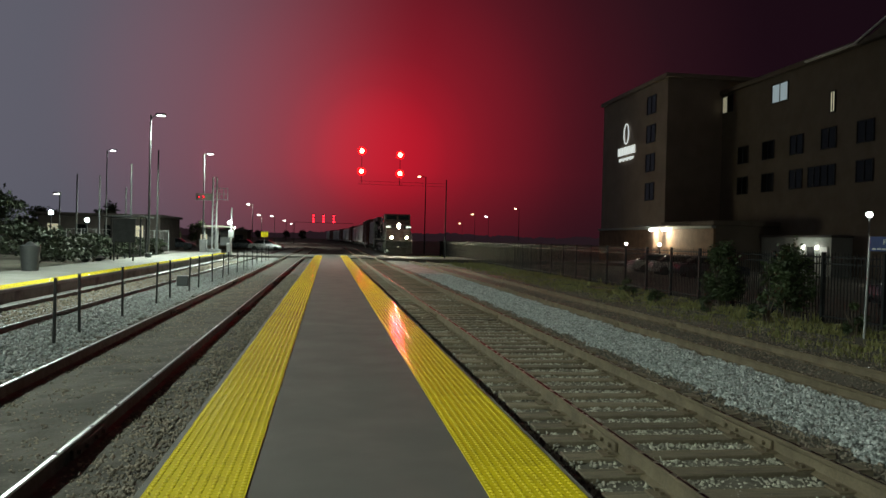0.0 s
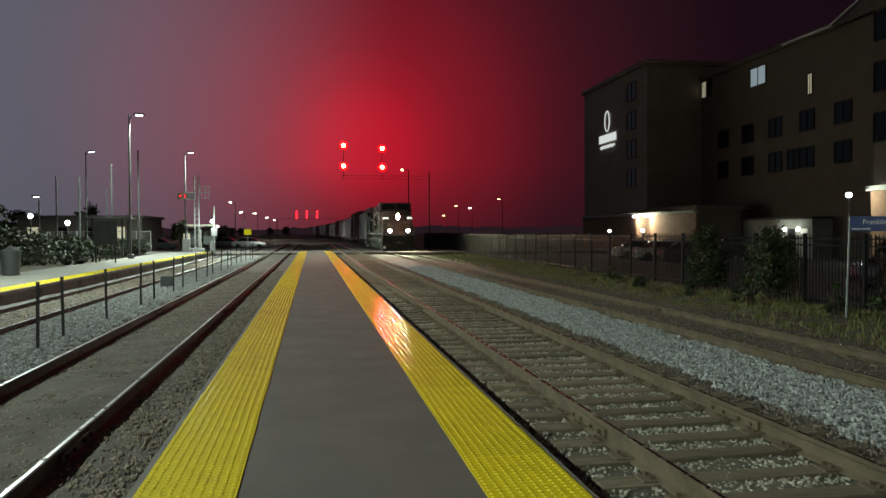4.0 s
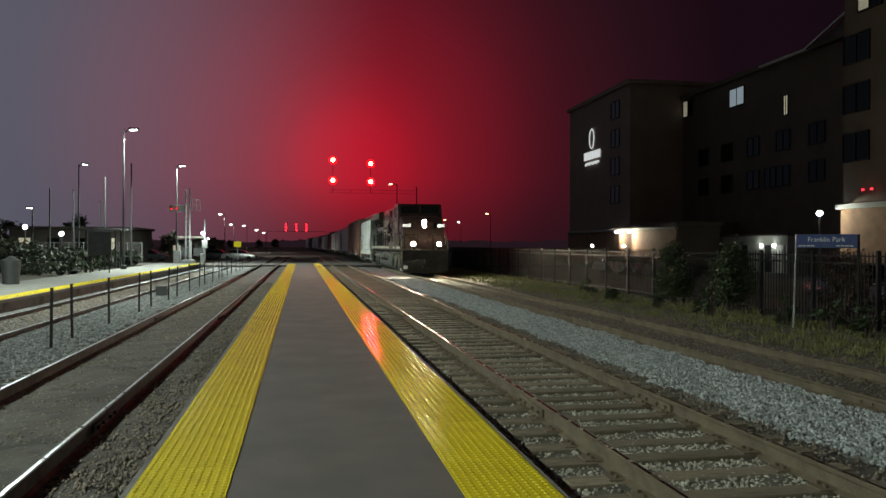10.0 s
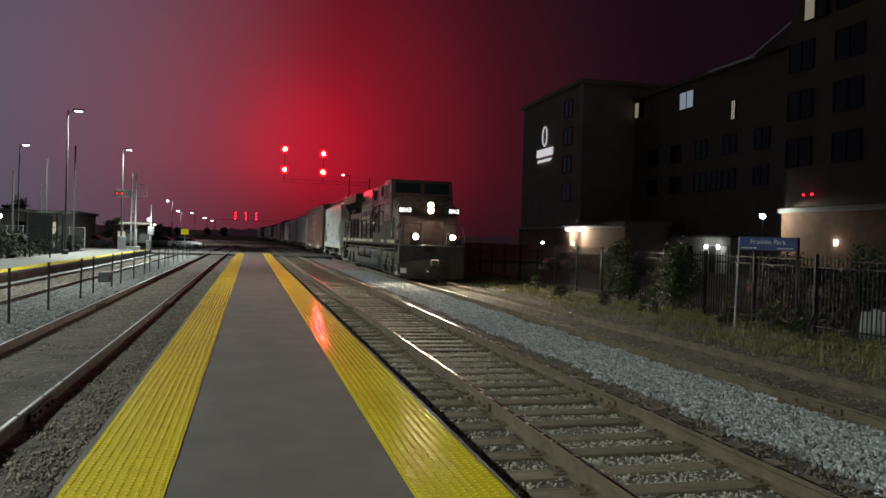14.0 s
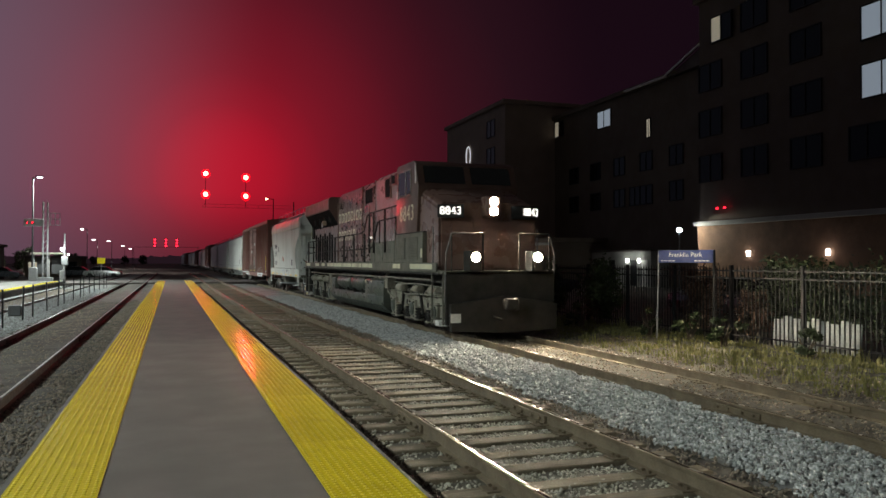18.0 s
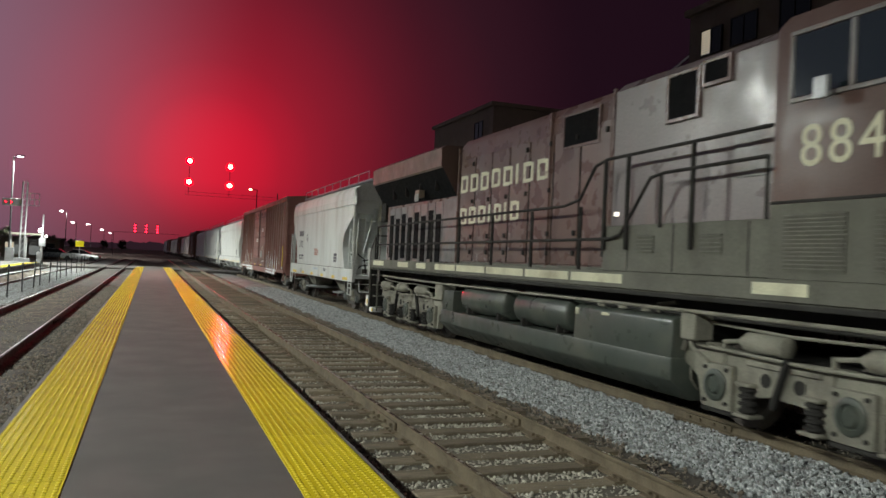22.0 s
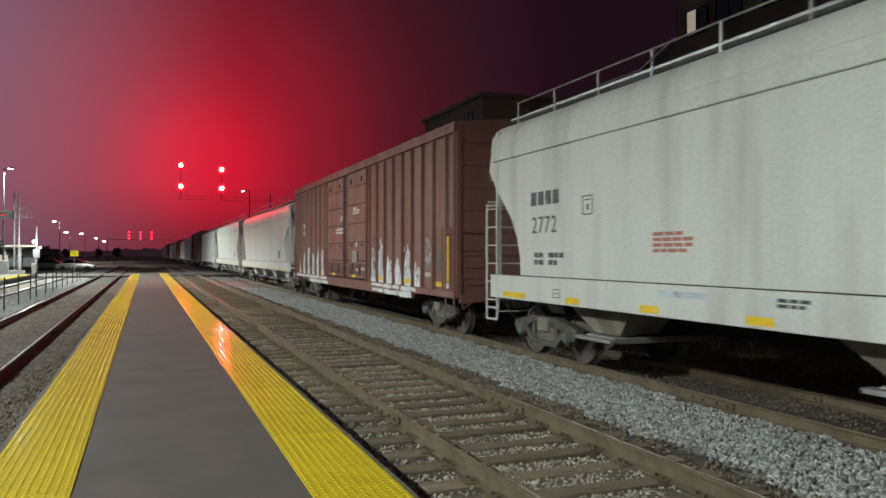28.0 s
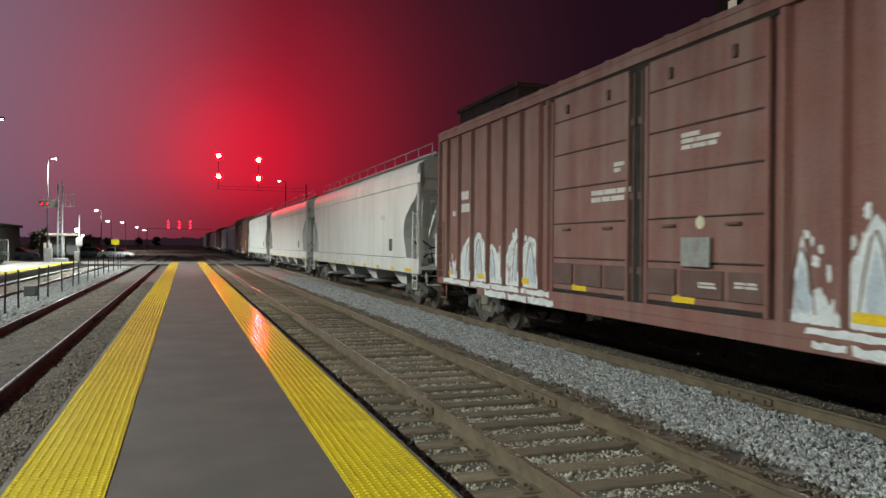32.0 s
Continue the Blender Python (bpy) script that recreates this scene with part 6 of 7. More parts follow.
for s in (-1, 1):
    for a, b in ((9.45, 11.48), (11.9, 14.15)):
        bm = bmesh.new()
        lathe(bm, [(a, 0.04), (a + 0.004, 0.20), (a + 0.02, 0.28), (a + 0.045, 0.306), (a + 0.06, 0.31), (b - 0.06, 0.31), (b - 0.045, 0.306), (b - 0.02, 0.28), (b - 0.004, 0.20), (b, 0.04)], (s * 1.15, 0, 1.12), "Y", 28)
        part("air_reservoir", bm, TANK, loco)
        for y in (a + 0.35, b - 0.35):
            simple("tank_strap", UNDER, loco, (s * 1.12 - 0.3, s * 1.12 + 0.3, y - 0.03, y + 0.03, 0.76, 0.93), (s * 1.13 - 0.2, s * 1.13 + 0.2, y - 0.08, y + 0.08, 0.8, 0.9))
    rods("air_pipe", TRUCK, loco, 0.025, [(s * 1.46, 1.6, 1.42), (s * 1.46, 6.2, 1.42), (s * 1.46, 15.6, 1.38), (s * 1.44, 20.4, 1.4)], [(s * 1.38, 6.5, 1.28), (s * 1.38, 6.3, 0.95), (s * 1.3, 6.1, 0.8)])
simple("junction_box", TRUCK, loco, (-1.45, -1.1, 15.35, 15.85, 0.98, 1.36), (-1.45, -1.15, 6.2, 6.5, 1.05, 1.4), bev=0.02)


def loco_truck(yc, sg):
    """Three-axle locomotive truck; sg turns it end for end."""
    tr = simple("truck", UNDER, loco, (-1.1, 1.1, -2.4, 2.4, 0.62, 0.95), bev=0.02)
    tr.location = (0, yc, 0)
    prof = [(-2.72, 0.78), (-2.66, 1.02), (-2.2, 1.06), (-1.5, 0.92), (-0.6, 0.9), (0.2, 0.98), (1.2, 0.92), (2.2, 1.04), (2.72, 1.0), (2.75, 0.74),
            (2.42, 0.6), (2.36, 0.24), (1.64, 0.24), (1.56, 0.46), (1.2, 0.54), (0.7, 0.5), (0.42, 0.44), (0.36, 0.24), (-0.36, 0.24), (-0.42, 0.44), (-0.8, 0.52), (-1.3, 0.5), (-1.58, 0.44), (-1.64, 0.24), (-2.36, 0.24), (-2.42, 0.6)]
    for s in (-1, 1):
        bm = bmesh.new()
        prism(bm, [(sg * a, b) for a, b in prof], "X", s * 1.08, s * 1.22, 0.02)
        part("side_frame", bm, TRUCK, tr)
        for q0, q1 in ((-1.55, -0.45), (0.45, 1.55)):
            simple("frame_rib", TRUCK, tr, (min(s * 1.2, s * 1.26), max(s * 1.2, s * 1.26), q0, q1, 0.84, 0.9), bev=0.01)
        # black discs stand in for the dark of holes through the frame
        for q in (-1.25, -0.75, 0.75, 1.25):
            bm = bmesh.new()
            lathe(bm, [(s * 1.215, 0.085), (s * 1.225, 0.085)], (0, sg * q, 0.7), "X", 14)
            part("frame_hole", bm, UNDER, tr)
        for q in (-2.0, 0.0, 2.0):
            bm = bmesh.new()
            box(bm, min(s * 1.16, s * 1.3), max(s * 1.16, s * 1.3), q - 0.27, q + 0.27, 0.24, 0.8, 0.06, 2)
            part("journal_box", bm, TRUCK, tr)
            bm = bmesh.new()
            lathe(bm, [(s * 1.29, 0.19), (s * 1.325, 0.2), (s * 1.34, 0.18), (s * 1.34, 0.13), (s * 1.315, 0.12), (s * 1.35, 0.09), (s * 1.35, 0.02)], (0, q, 0.54), "X", 18)
            part("bearing_cap", bm, TANK, tr)
            for e in (-0.19, 0.19):
                for z in (0.33, 0.74):
                    bm = bmesh.new()
                    rod(bm, (s * 1.295, q + e, z), (s * 1.33, q + e, z), 0.026, 6)
                    part("cap_bolt", bm, UNDER, tr)
            simple("journal_keeper", UNDER, tr, (min(s * 1.14, s * 1.27), max(s * 1.14, s * 1.27), q - 0.31, q + 0.31, 0.185, 0.235), bev=0.01)
        for q in (-1.5, -0.5, 0.5, 1.5):
            bm = bmesh.new()
            coil(bm, s * 1.24, sg * q, 0.27, 0.6, 0.115, 4)
            part("coil_spring", bm, UNDER, tr)
            simple("spring_seat", TRUCK, tr, (min(s * 1.12, s * 1.36), max(s * 1.12, s * 1.36), sg * q - 0.14, sg * q + 0.14, 0.23, 0.275), (min(s * 1.12, s * 1.35), max(s * 1.12, s * 1.35), sg * q - 0.13, sg * q + 0.13, 0.595, 0.64), bev=0.012)
        for a, b in ((-2.35, -1.55), (-0.75, -0.1), (0.85, 1.6)):
            bm = bmesh.new()
            lathe(bm, [(sg * a, 0.06), (sg * (a + 0.03), 0.12), (sg * (b - 0.12), 0.12), (sg * (b - 0.08), 0.09), (sg * b, 0.05)], (s * 1.27, 0, 1.12), "Y", 14)
            rod(bm, (s * 1.27, sg * b, 1.12), (s * 1.27, sg * (b + 0.32), 1.08), 0.028, 8)
            part("brake_cylinder", bm, TRUCK, tr)
            simple("cylinder_bracket", UNDER, tr, (min(s * 1.15, s * 1.3), max(s * 1.15, s * 1.3), sg * (a + 0.2) - 0.05, sg * (a + 0.2) + 0.05, 0.94, 1.1), bev=0.01)
        rods("brake_lever", TRUCK, tr, 0.035, *[[(s * 1.26, sg * q, 1.1), (s * 1.18, sg * (q + 0.1), 0.62), (s * 0.95, sg * (q + 0.12), 0.5)] for q in (-1.2, 0.25, 1.9)])
        rods("brake_pipe", TRUCK, tr, 0.022, [(s * 1.3, -2.6, 0.98), (s * 1.32, -1.2, 1.0), (s * 1.3, 0.4, 0.95), (s * 1.3, 2.6, 1.0)], [(s * 1.2, -2.5, 1.22), (s * 1.22, -0.4, 1.27), (s * 1.2, 0.9, 1.24), (s * 1.2, 2.5, 1.3)], n=6)
        rods("sand_pipe", TRUCK, tr, 0.02, *[[(s * 1.2, q, 1.2), (s * 1.12, q * 1.02, 0.5), (s * 0.85, q * 1.04, 0.16)] for q in (-2.64, 2.64)], n=6)
        rods("damper", UNDER, tr, 0.045, [(s * 1.3, sg * -1.05, 0.42), (s * 1.3, sg * -0.82, 1.0)], [(s * 1.3, sg * 1.05, 0.42), (s * 1.3, sg * 0.85, 1.0)])
    return [wheelset(tr, q, 0.53) for q in (-2.0, 0.0, 2.0)]


SPIN = [(w, 0.53) for yc, sg in ((3.95, 1), (18.5, -1)) for w in loco_truck(yc, sg)]

# company name as plain blocks, number as digits
for y0, y1, z0, z1, widths in ((15.15, 10.85, 3.52, 3.92, (1, 1, 1, 1, 1, 0.4, 1, 1)), (15.12, 12.0, 2.78, 3.18, (1, 1, 1, 0.4, 0.9, 0.4, 1))):
    unit = (y0 - y1) / (sum(widths) + 0.38 * (len(widths) - 1))
    y = y0
    for w in widths:
        zc = rng.uniform(-0.012, 0.012)
        bm = bmesh.new()
        far_y, st = y - w * unit, 0.105
        for q in ((y - st, y, z0, z1), (far_y, far_y + st, z0 + 0.02, z1 - 0.02), (far_y + st, y - st, z1 - st * 0.8, z1), (far_y + st, y - st, z0, z0 + st * 0.7))[:4 if w > 0.5 else 1]:
            box(bm, -1.172, -1.168, q[0], q[1], q[2] + zc, q[3] + zc)
        part("name_block", bm, CREAM_WORN, loco, "worn cream hollow block")
        y -= (w + 0.38) * unit
for k, ch in enumerate("8843"):
    words(ch, 0.64, 0.003, CREAM, Matrix.Translation((-1.507, 3.83 + (1.5 - k) * 0.372, 3.28)) @ SIDE, loco, "side_digit", "faded cream number digit")
    words(ch, 0.64, 0.003, CREAM, Matrix.Translation((1.507, 3.83 - (1.5 - k) * 0.372, 3.28)) @ Matrix.Rotation(math.pi, 4, "Z") @ SIDE, loco, "side_digit", "faded cream number digit")


# ---------- covered hopper cars ----------
def stencil(parent, mat_, x, y0, z, rows, name="stencil"):
    """Unreadable small writing as rows of plain bars."""
    for k, (n, w, hh) in enumerate(rows):
        y = y0
        for j in range(n):
            ww = w * (0.7 + 0.6 * rng.random())
            bm = bmesh.new()
            box(bm, x - 0.003, x + 0.003, y - ww, y, z - k * hh * 1.5 - hh, z - k * hh * 1.5)
            part(name, bm, mat_, parent)
            y -= ww + 0.03


def hopper_car(L, paint, bays, label, front_cut=True, marks=True):
    car = thing("hopper_car", label, "rail car")
    a, b = 1.15, L - 1.15
    bm = bmesh.new()
    side = [(a + 1.5, 1.5), (a + 1.66, 1.84), (a + 1.83, 2.12), (a + 1.86, 2.34), (a + 1.78, 2.6), (a + 1.62, 2.78), (a + 0.95, 3.15), (a + 0.72, 3.22), (a + 0.34, 3.46), (a + 0.26, 3.58), (a + 0.24, 3.98),
            (b + 0.06, 3.98), (b + 0.18, 3.56), (b - 0.1, 3.24), (b - 0.45, 2.92), (b - 0.83, 2.58), (b - 1.08, 2.2), (b - 1.2, 1.85), (b - 1.22, 1.5)]
    prism(bm, side, "X", -1.47, 1.47)
    part("body", bm, paint, car)
    for s in (-1, 1):
        simple("top_chord", paint, car, (s * 1.48 - 0.03, s * 1.48 + 0.03, a, b, 3.72, 3.99), bev=0.015)
        simple("side_sill", paint, car, (s * 1.48 - 0.05, s * 1.48 + 0.05, a, b, 1.06, 1.5), bev=0.012)
        # thin black strip painting in the shadow line above the sill
        simple("sill_ledge", UNDER, car, (s * 1.478 - 0.02, s * 1.478 + 0.02, a + 1.7, b - 1.2, 1.5, 1.516))
        y = a + 0.7
        while y < b - 3.0:
            simple("yellow_reflector", YELLOW, car, (s * 1.533 - 0.003, s * 1.533 + 0.003, y, y + (0.75 if y < a + 1 else 0.42), 1.1, 1.2), label="yellow reflective strip")
            y += 2.05
        simple("yellow_reflector", YELLOW, car, (s * 1.533 - 0.003, s * 1.533 + 0.003, b - 1.5, b - 0.6, 1.1, 1.2), label="yellow reflective strip")
    bm = bmesh.new()
    arc = [(-1.5, 3.93), (-1.47, 4.2), (-1.3, 4.4), (-0.9, 4.54), (0, 4.6), (0.9, 4.54), (1.3, 4.4), (1.47, 4.2), (1.5, 3.93)]
    prism(bm, arc, "Y", a + 0.24, b + 0.03)
    part("roof", bm, paint, car)
    for k in range(bays * 2 + 1):
        y = a + 0.8 + (b - a - 1.6) * k / (bays * 2)
        bm = bmesh.new()
        lathe(bm, [(4.55, 0.3), (4.65, 0.3), (4.67, 0.26)], (0, y, 0), "Z", 14)
        part("roof_hatch", bm, paint, car)
    # roof walk with railing
    for s in (-1, 1):
        simple("running_board", STEEL, car, (s * 0.78 - 0.22, s * 0.78 + 0.22, a + 0.1, b + 0.15, 4.6, 4.64))
        bm = bmesh.new()
        n = max(6, int((b - a) / 1.45))
        for k in range(n + 1):
            y = a + 0.4 + (b - a - 0.6) * k / n
            box(bm, s * 1.0 - 0.012, s * 1.0 + 0.012, y - 0.018, y + 0.018, 4.5, 4.92)
        rod(bm, (s * 1.0, a + 0.4, 4.91), (s * 1.0, b - 0.2, 4.91), 0.016, 6)
        part("roof_railing", bm, STEEL, car)
    for ye, sg in ((a, 1), (b, -1)):
        simple("end_platform", paint, car, (-1.45, 1.45, min(ye, ye + sg * 1.7), max(ye, ye + sg * 1.7), 1.18, 1.3), bev=0.01)
        simple("end_post", paint, car, *[(x - 0.04, x + 0.04, ye + sg * 0.2 - 0.04, ye + sg * 0.2 + 0.04, 1.25, 4.5 if abs(x) < 1 else 4.3) for x in (-1.44, -0.62, 0.62, 1.44)])
        for x in (-0.75, 0.75):
            bm = bmesh.new()
            prism(bm, [(ye + sg * 0.1, 3.6), (ye + sg * 0.25, 3.6), (ye + sg * 1.7, 1.9), (ye + sg * 1.55, 1.9)], "X", x - 0.05, x + 0.05)
            part("end_brace", bm, paint, car)
        bm = bmesh.new()
        prism(bm, [(-1.4, 3.42), (1.4, 3.42)] + [(x, z - 0.02) for x, z in arc[::-1]], "Y", ye + sg * 0.27 - 0.02, ye + sg * 0.27 + 0.02)
        part("end_sheet", bm, paint, car)
        for s in (-1, 1):
            bm = bmesh.new()
            yl = ye + 0.2 if sg > 0 else ye + 0.25
            for q in (0.02, 0.5):
                rod(bm, (s * 1.5, yl + sg * q, 0.62), (s * 1.5, yl + sg * q, 4.25 if q < 0.1 and sg > 0 else 2.9), 0.024, 6)
            rungs = []
            for z in np.arange(1.0, 4.2, 0.36):
                rungs += [((s * 1.48, yl + sg * 0.02, min(z, 2.86)), (s * 1.48, yl + sg * 0.5, min(z, 2.86)), 0.014), ((s * 1.42, ye + sg * 0.15, z), (s * 0.62, ye + sg * 0.15, z), 0.014)]
            for z in (0.62, 0.85):
                rungs.append(((s * 1.5, yl + sg * 0.02, z), (s * 1.5, yl + sg * 0.5, z), 0.02))
            ladder = part("ladder", bm, paint, car)
            for p, q, r in rungs:
                bm = bmesh.new()
                rod(bm, p, q, r, 6)
                part("rung", bm, paint, ladder)
        coupler(car, ye - sg * 0.95, sg)
        rods("grab_iron", paint, car, 0.016, [(-1.3, ye - sg * 0.05, 1.1), (-1.3, ye - sg * 0.12, 0.75), (1.3, ye - sg * 0.12, 0.75), (1.3, ye - sg * 0.05, 1.1)])
    # hand-brake wheel, reservoir, pipes and slanted stays of the front end
    bm = bmesh.new()
    n = 20
    ring = [(0.3 + 0.27 * math.cos(2 * math.pi * k / n), a + 0.02, 2.12 + 0.27 * math.sin(2 * math.pi * k / n)) for k in range(n + 1)]
    pipe(bm, ring, 0.018, 6)
    for k in range(5):
        q = 2 * math.pi * k / 5
        rod(bm, (0.3, a + 0.03, 2.12), (0.3 + 0.27 * math.cos(q), a + 0.02, 2.12 + 0.27 * math.sin(q)), 0.014, 6)
    part("brake_wheel", bm, paint, car)
    bm = bmesh.new()
    lathe(bm, [(a + 0.06, 0.1), (a + 0.1, 0.19), (a + 0.3, 0.19)], (0.3, 0, 2.12), "Y", 18)
    box(bm, 0.12, 0.48, a + 0.3, a + 0.45, 1.75, 2.4, 0.02)
    part("brake_housing", bm, paint, car)
    bm = bmesh.new()
    rod(bm, (-0.72, a + 0.35, 1.3), (-0.72, a + 0.35, 2.25), 0.19, 16)
    part("reservoir", bm, paint, car)
    bm = bmesh.new()
    prism(bm, [(-1.3, 1.3), (-1.05, 1.3), (-0.98, 3.45), (-1.22, 3.45)], "Y", a + 0.62, a + 0.68)
    part("end_stay", bm, paint, car)
    for pts, r in (([(-1.15, a + 0.9, 2.3), (-1.2, a + 0.6, 2.0), (-1.0, a + 0.5, 1.85), (-0.95, a + 0.45, 1.35)], 0.022), ([(-1.3, a + 1.2, 2.0), (-1.25, a + 0.7, 1.75), (-0.5, a + 0.6, 1.9), (-0.2, a + 0.4, 1.6)], 0.025),
                   ([(-0.4, a + 0.5, 1.3), (-0.45, a + 0.5, 1.7), (-1.1, a + 0.55, 1.62), (-1.32, a + 0.8, 1.35)], 0.02)):
        rods("brake_pipe", UNDER, car, r, pts, n=6)
    simple("brake_valve", UNDER, car, (-0.3, 0.05, a + 0.7, a + 1.2, 1.3, 1.75), bev=0.03)
    simple("centre_sill", UNDER, car, (-0.2, 0.2, 0.6, L - 0.6, 0.72, 1.15), bev=0.01)
    for k in range(bays):
        yc = a + 3.4 + (b - a - 6.8) * (k / (bays - 1) if bays > 1 else 0.5)
        bm = bmesh.new()
        hw = min(1.5, (b - a - 5.0) / bays / 2)
        for s in (-1, 1):
            t = [bm.verts.new(p) for p in ((s * 1.4, yc - hw, 1.5), (s * 1.4, yc + hw, 1.5), (s * 0.25, yc + hw, 1.5), (s * 0.25, yc - hw, 1.5))]
            d = [bm.verts.new(p) for p in ((s * 1.0, yc - 0.35, 0.62), (s * 1.0, yc + 0.35, 0.62), (s * 0.35, yc + 0.35, 0.62), (s * 0.35, yc - 0.35, 0.62))]
            for i in range(4):
                bm.faces.new((t[i], t[(i + 1) % 4], d[(i + 1) % 4], d[i]))
            bm.faces.new(d), bm.faces.new(t[::-1])
        part("hopper_bay", bm, TRUCK if L < 16 else paint, car)
        simple("outlet_gate", STEEL, car, (-1.15, 1.15, yc - 0.42, yc + 0.42, 0.5, 0.6), (-1.3, -1.15, yc - 0.5, yc + 0.5, 0.52, 0.58), bev=0.01)
    ws = freight_truck(car, 2.65) + freight_truck(car, L - 2.65)
    return car, ws


hop_a, ws_a = hopper_car(14.6, HOP_GREY, 2, "short pale grey two-bay covered hopper car with ladders and roof railing")
SPIN += [(w, 0.46) for w in ws_a]
for k, ch in enumerate("2772"):
    words(ch, 0.42, 0.003, DARK_STENCIL, Matrix.Translation((-1.474, 11.32 + (1.5 - k) * 0.232, 2.4)) @ SIDE, hop_a, "number_digit", "dark stencilled number digit")
for k in range(4):
    simple("owner_mark", DARK_STENCIL, hop_a, (-1.476, -1.47, 11.8 - k * 0.265 - 0.2, 11.8 - k * 0.265, 2.76, 3.0), label="dark stencilled block")
stencil(hop_a, DARK_STENCIL, -1.473, 11.68, 1.93, ((2, 0.17, 0.085), (2, 0.16, 0.085)))
stencil(hop_a, DARK_STENCIL, -1.473, 11.16, 1.93, ((3, 0.14, 0.085), (2, 0.17, 0.085)))
simple("mark_frame", DARK_STENCIL, hop_a, *[(-1.476, -1.47, y0, y1, z0, z1) for y0, y1, z0, z1 in ((9.74, 10.04, 2.81, 2.83), (9.74, 10.04, 2.52, 2.54), (9.74, 9.76, 2.54, 2.81), (10.02, 10.04, 2.54, 2.81), (9.81, 9.97, 2.75, 2.77), (9.85, 9.92, 2.6, 2.69))])
simple("mark_frame", DARK_STENCIL, hop_a, *[(-1.534, -1.529, y0, y1, z0, z1) for y0, y1, z0, z1 in ((10.66, 10.9, 1.3, 1.315), (10.66, 10.9, 1.17, 1.185), (10.66, 10.675, 1.185, 1.3), (10.885, 10.9, 1.185, 1.3), (10.7, 10.86, 1.24, 1.252))])
stencil(hop_a, RED_MARK, -1.473, 8.2, 2.2, ((3, 0.2, 0.05), (4, 0.2, 0.05), (4, 0.2, 0.05), (4, 0.18, 0.05)))
simple("data_panel", BLACK_MARK, hop_a, (-1.476, -1.47, 3.92, 4.42, 1.7, 2.02))
simple("data_rows", WHITE_MARK, hop_a, *[(-1.479, -1.475, a, b, z, z + 0.02) for z in (1.78, 1.9) for a, b in ((3.95, 4.15), (4.2, 4.4))])
stencil(hop_a, BLACK_MARK, -1.532, 5.9, 1.42, ((3, 0.12, 0.04), (3, 0.12, 0.04)))
simple("blue_sticker", SPRAY_BLUE, hop_a, (-1.534, -1.529, 7.0, 8.0, 1.34, 1.42))
hop_b, ws_b = hopper_car(21.6, HOP_WHITE, 4, "long chalky white covered hopper car with roof railing")
simple("data_panel", BLACK_MARK, hop_b, (-1.476, -1.47, 4.4, 4.8, 1.7, 2.1))
stencil(hop_b, WHITE_MARK, -1.473, 6.0, 2.9, ((2, 0.3, 0.12), (3, 0.2, 0.06)))


# ---------- boxcar ----------
def blob(bm, x, y, z, w, h, r):
    """A ragged patch of sprayed paint, a thin raised film."""
    n = 16
    rim = [1 + r.uniform(-0.3, 0.25) for _ in range(n)]
    top, low = bm.verts.new((x - 0.002, y, z)), []
    ring = []
    for i in range(n):
        a = 2 * math.pi * i / n
        p = (y + w * rim[i] * math.cos(a), z + h * rim[i] * math.sin(a))
        ring.append(bm.verts.new((x - 0.002, *p)))
        low.append(bm.verts.new((x + 0.002, *p)))
    for i in range(n):
        j = (i + 1) % n
        bm.faces.new((top, ring[i], ring[j]))
        bm.faces.new((ring[i], ring[j], low[j], low[i]))


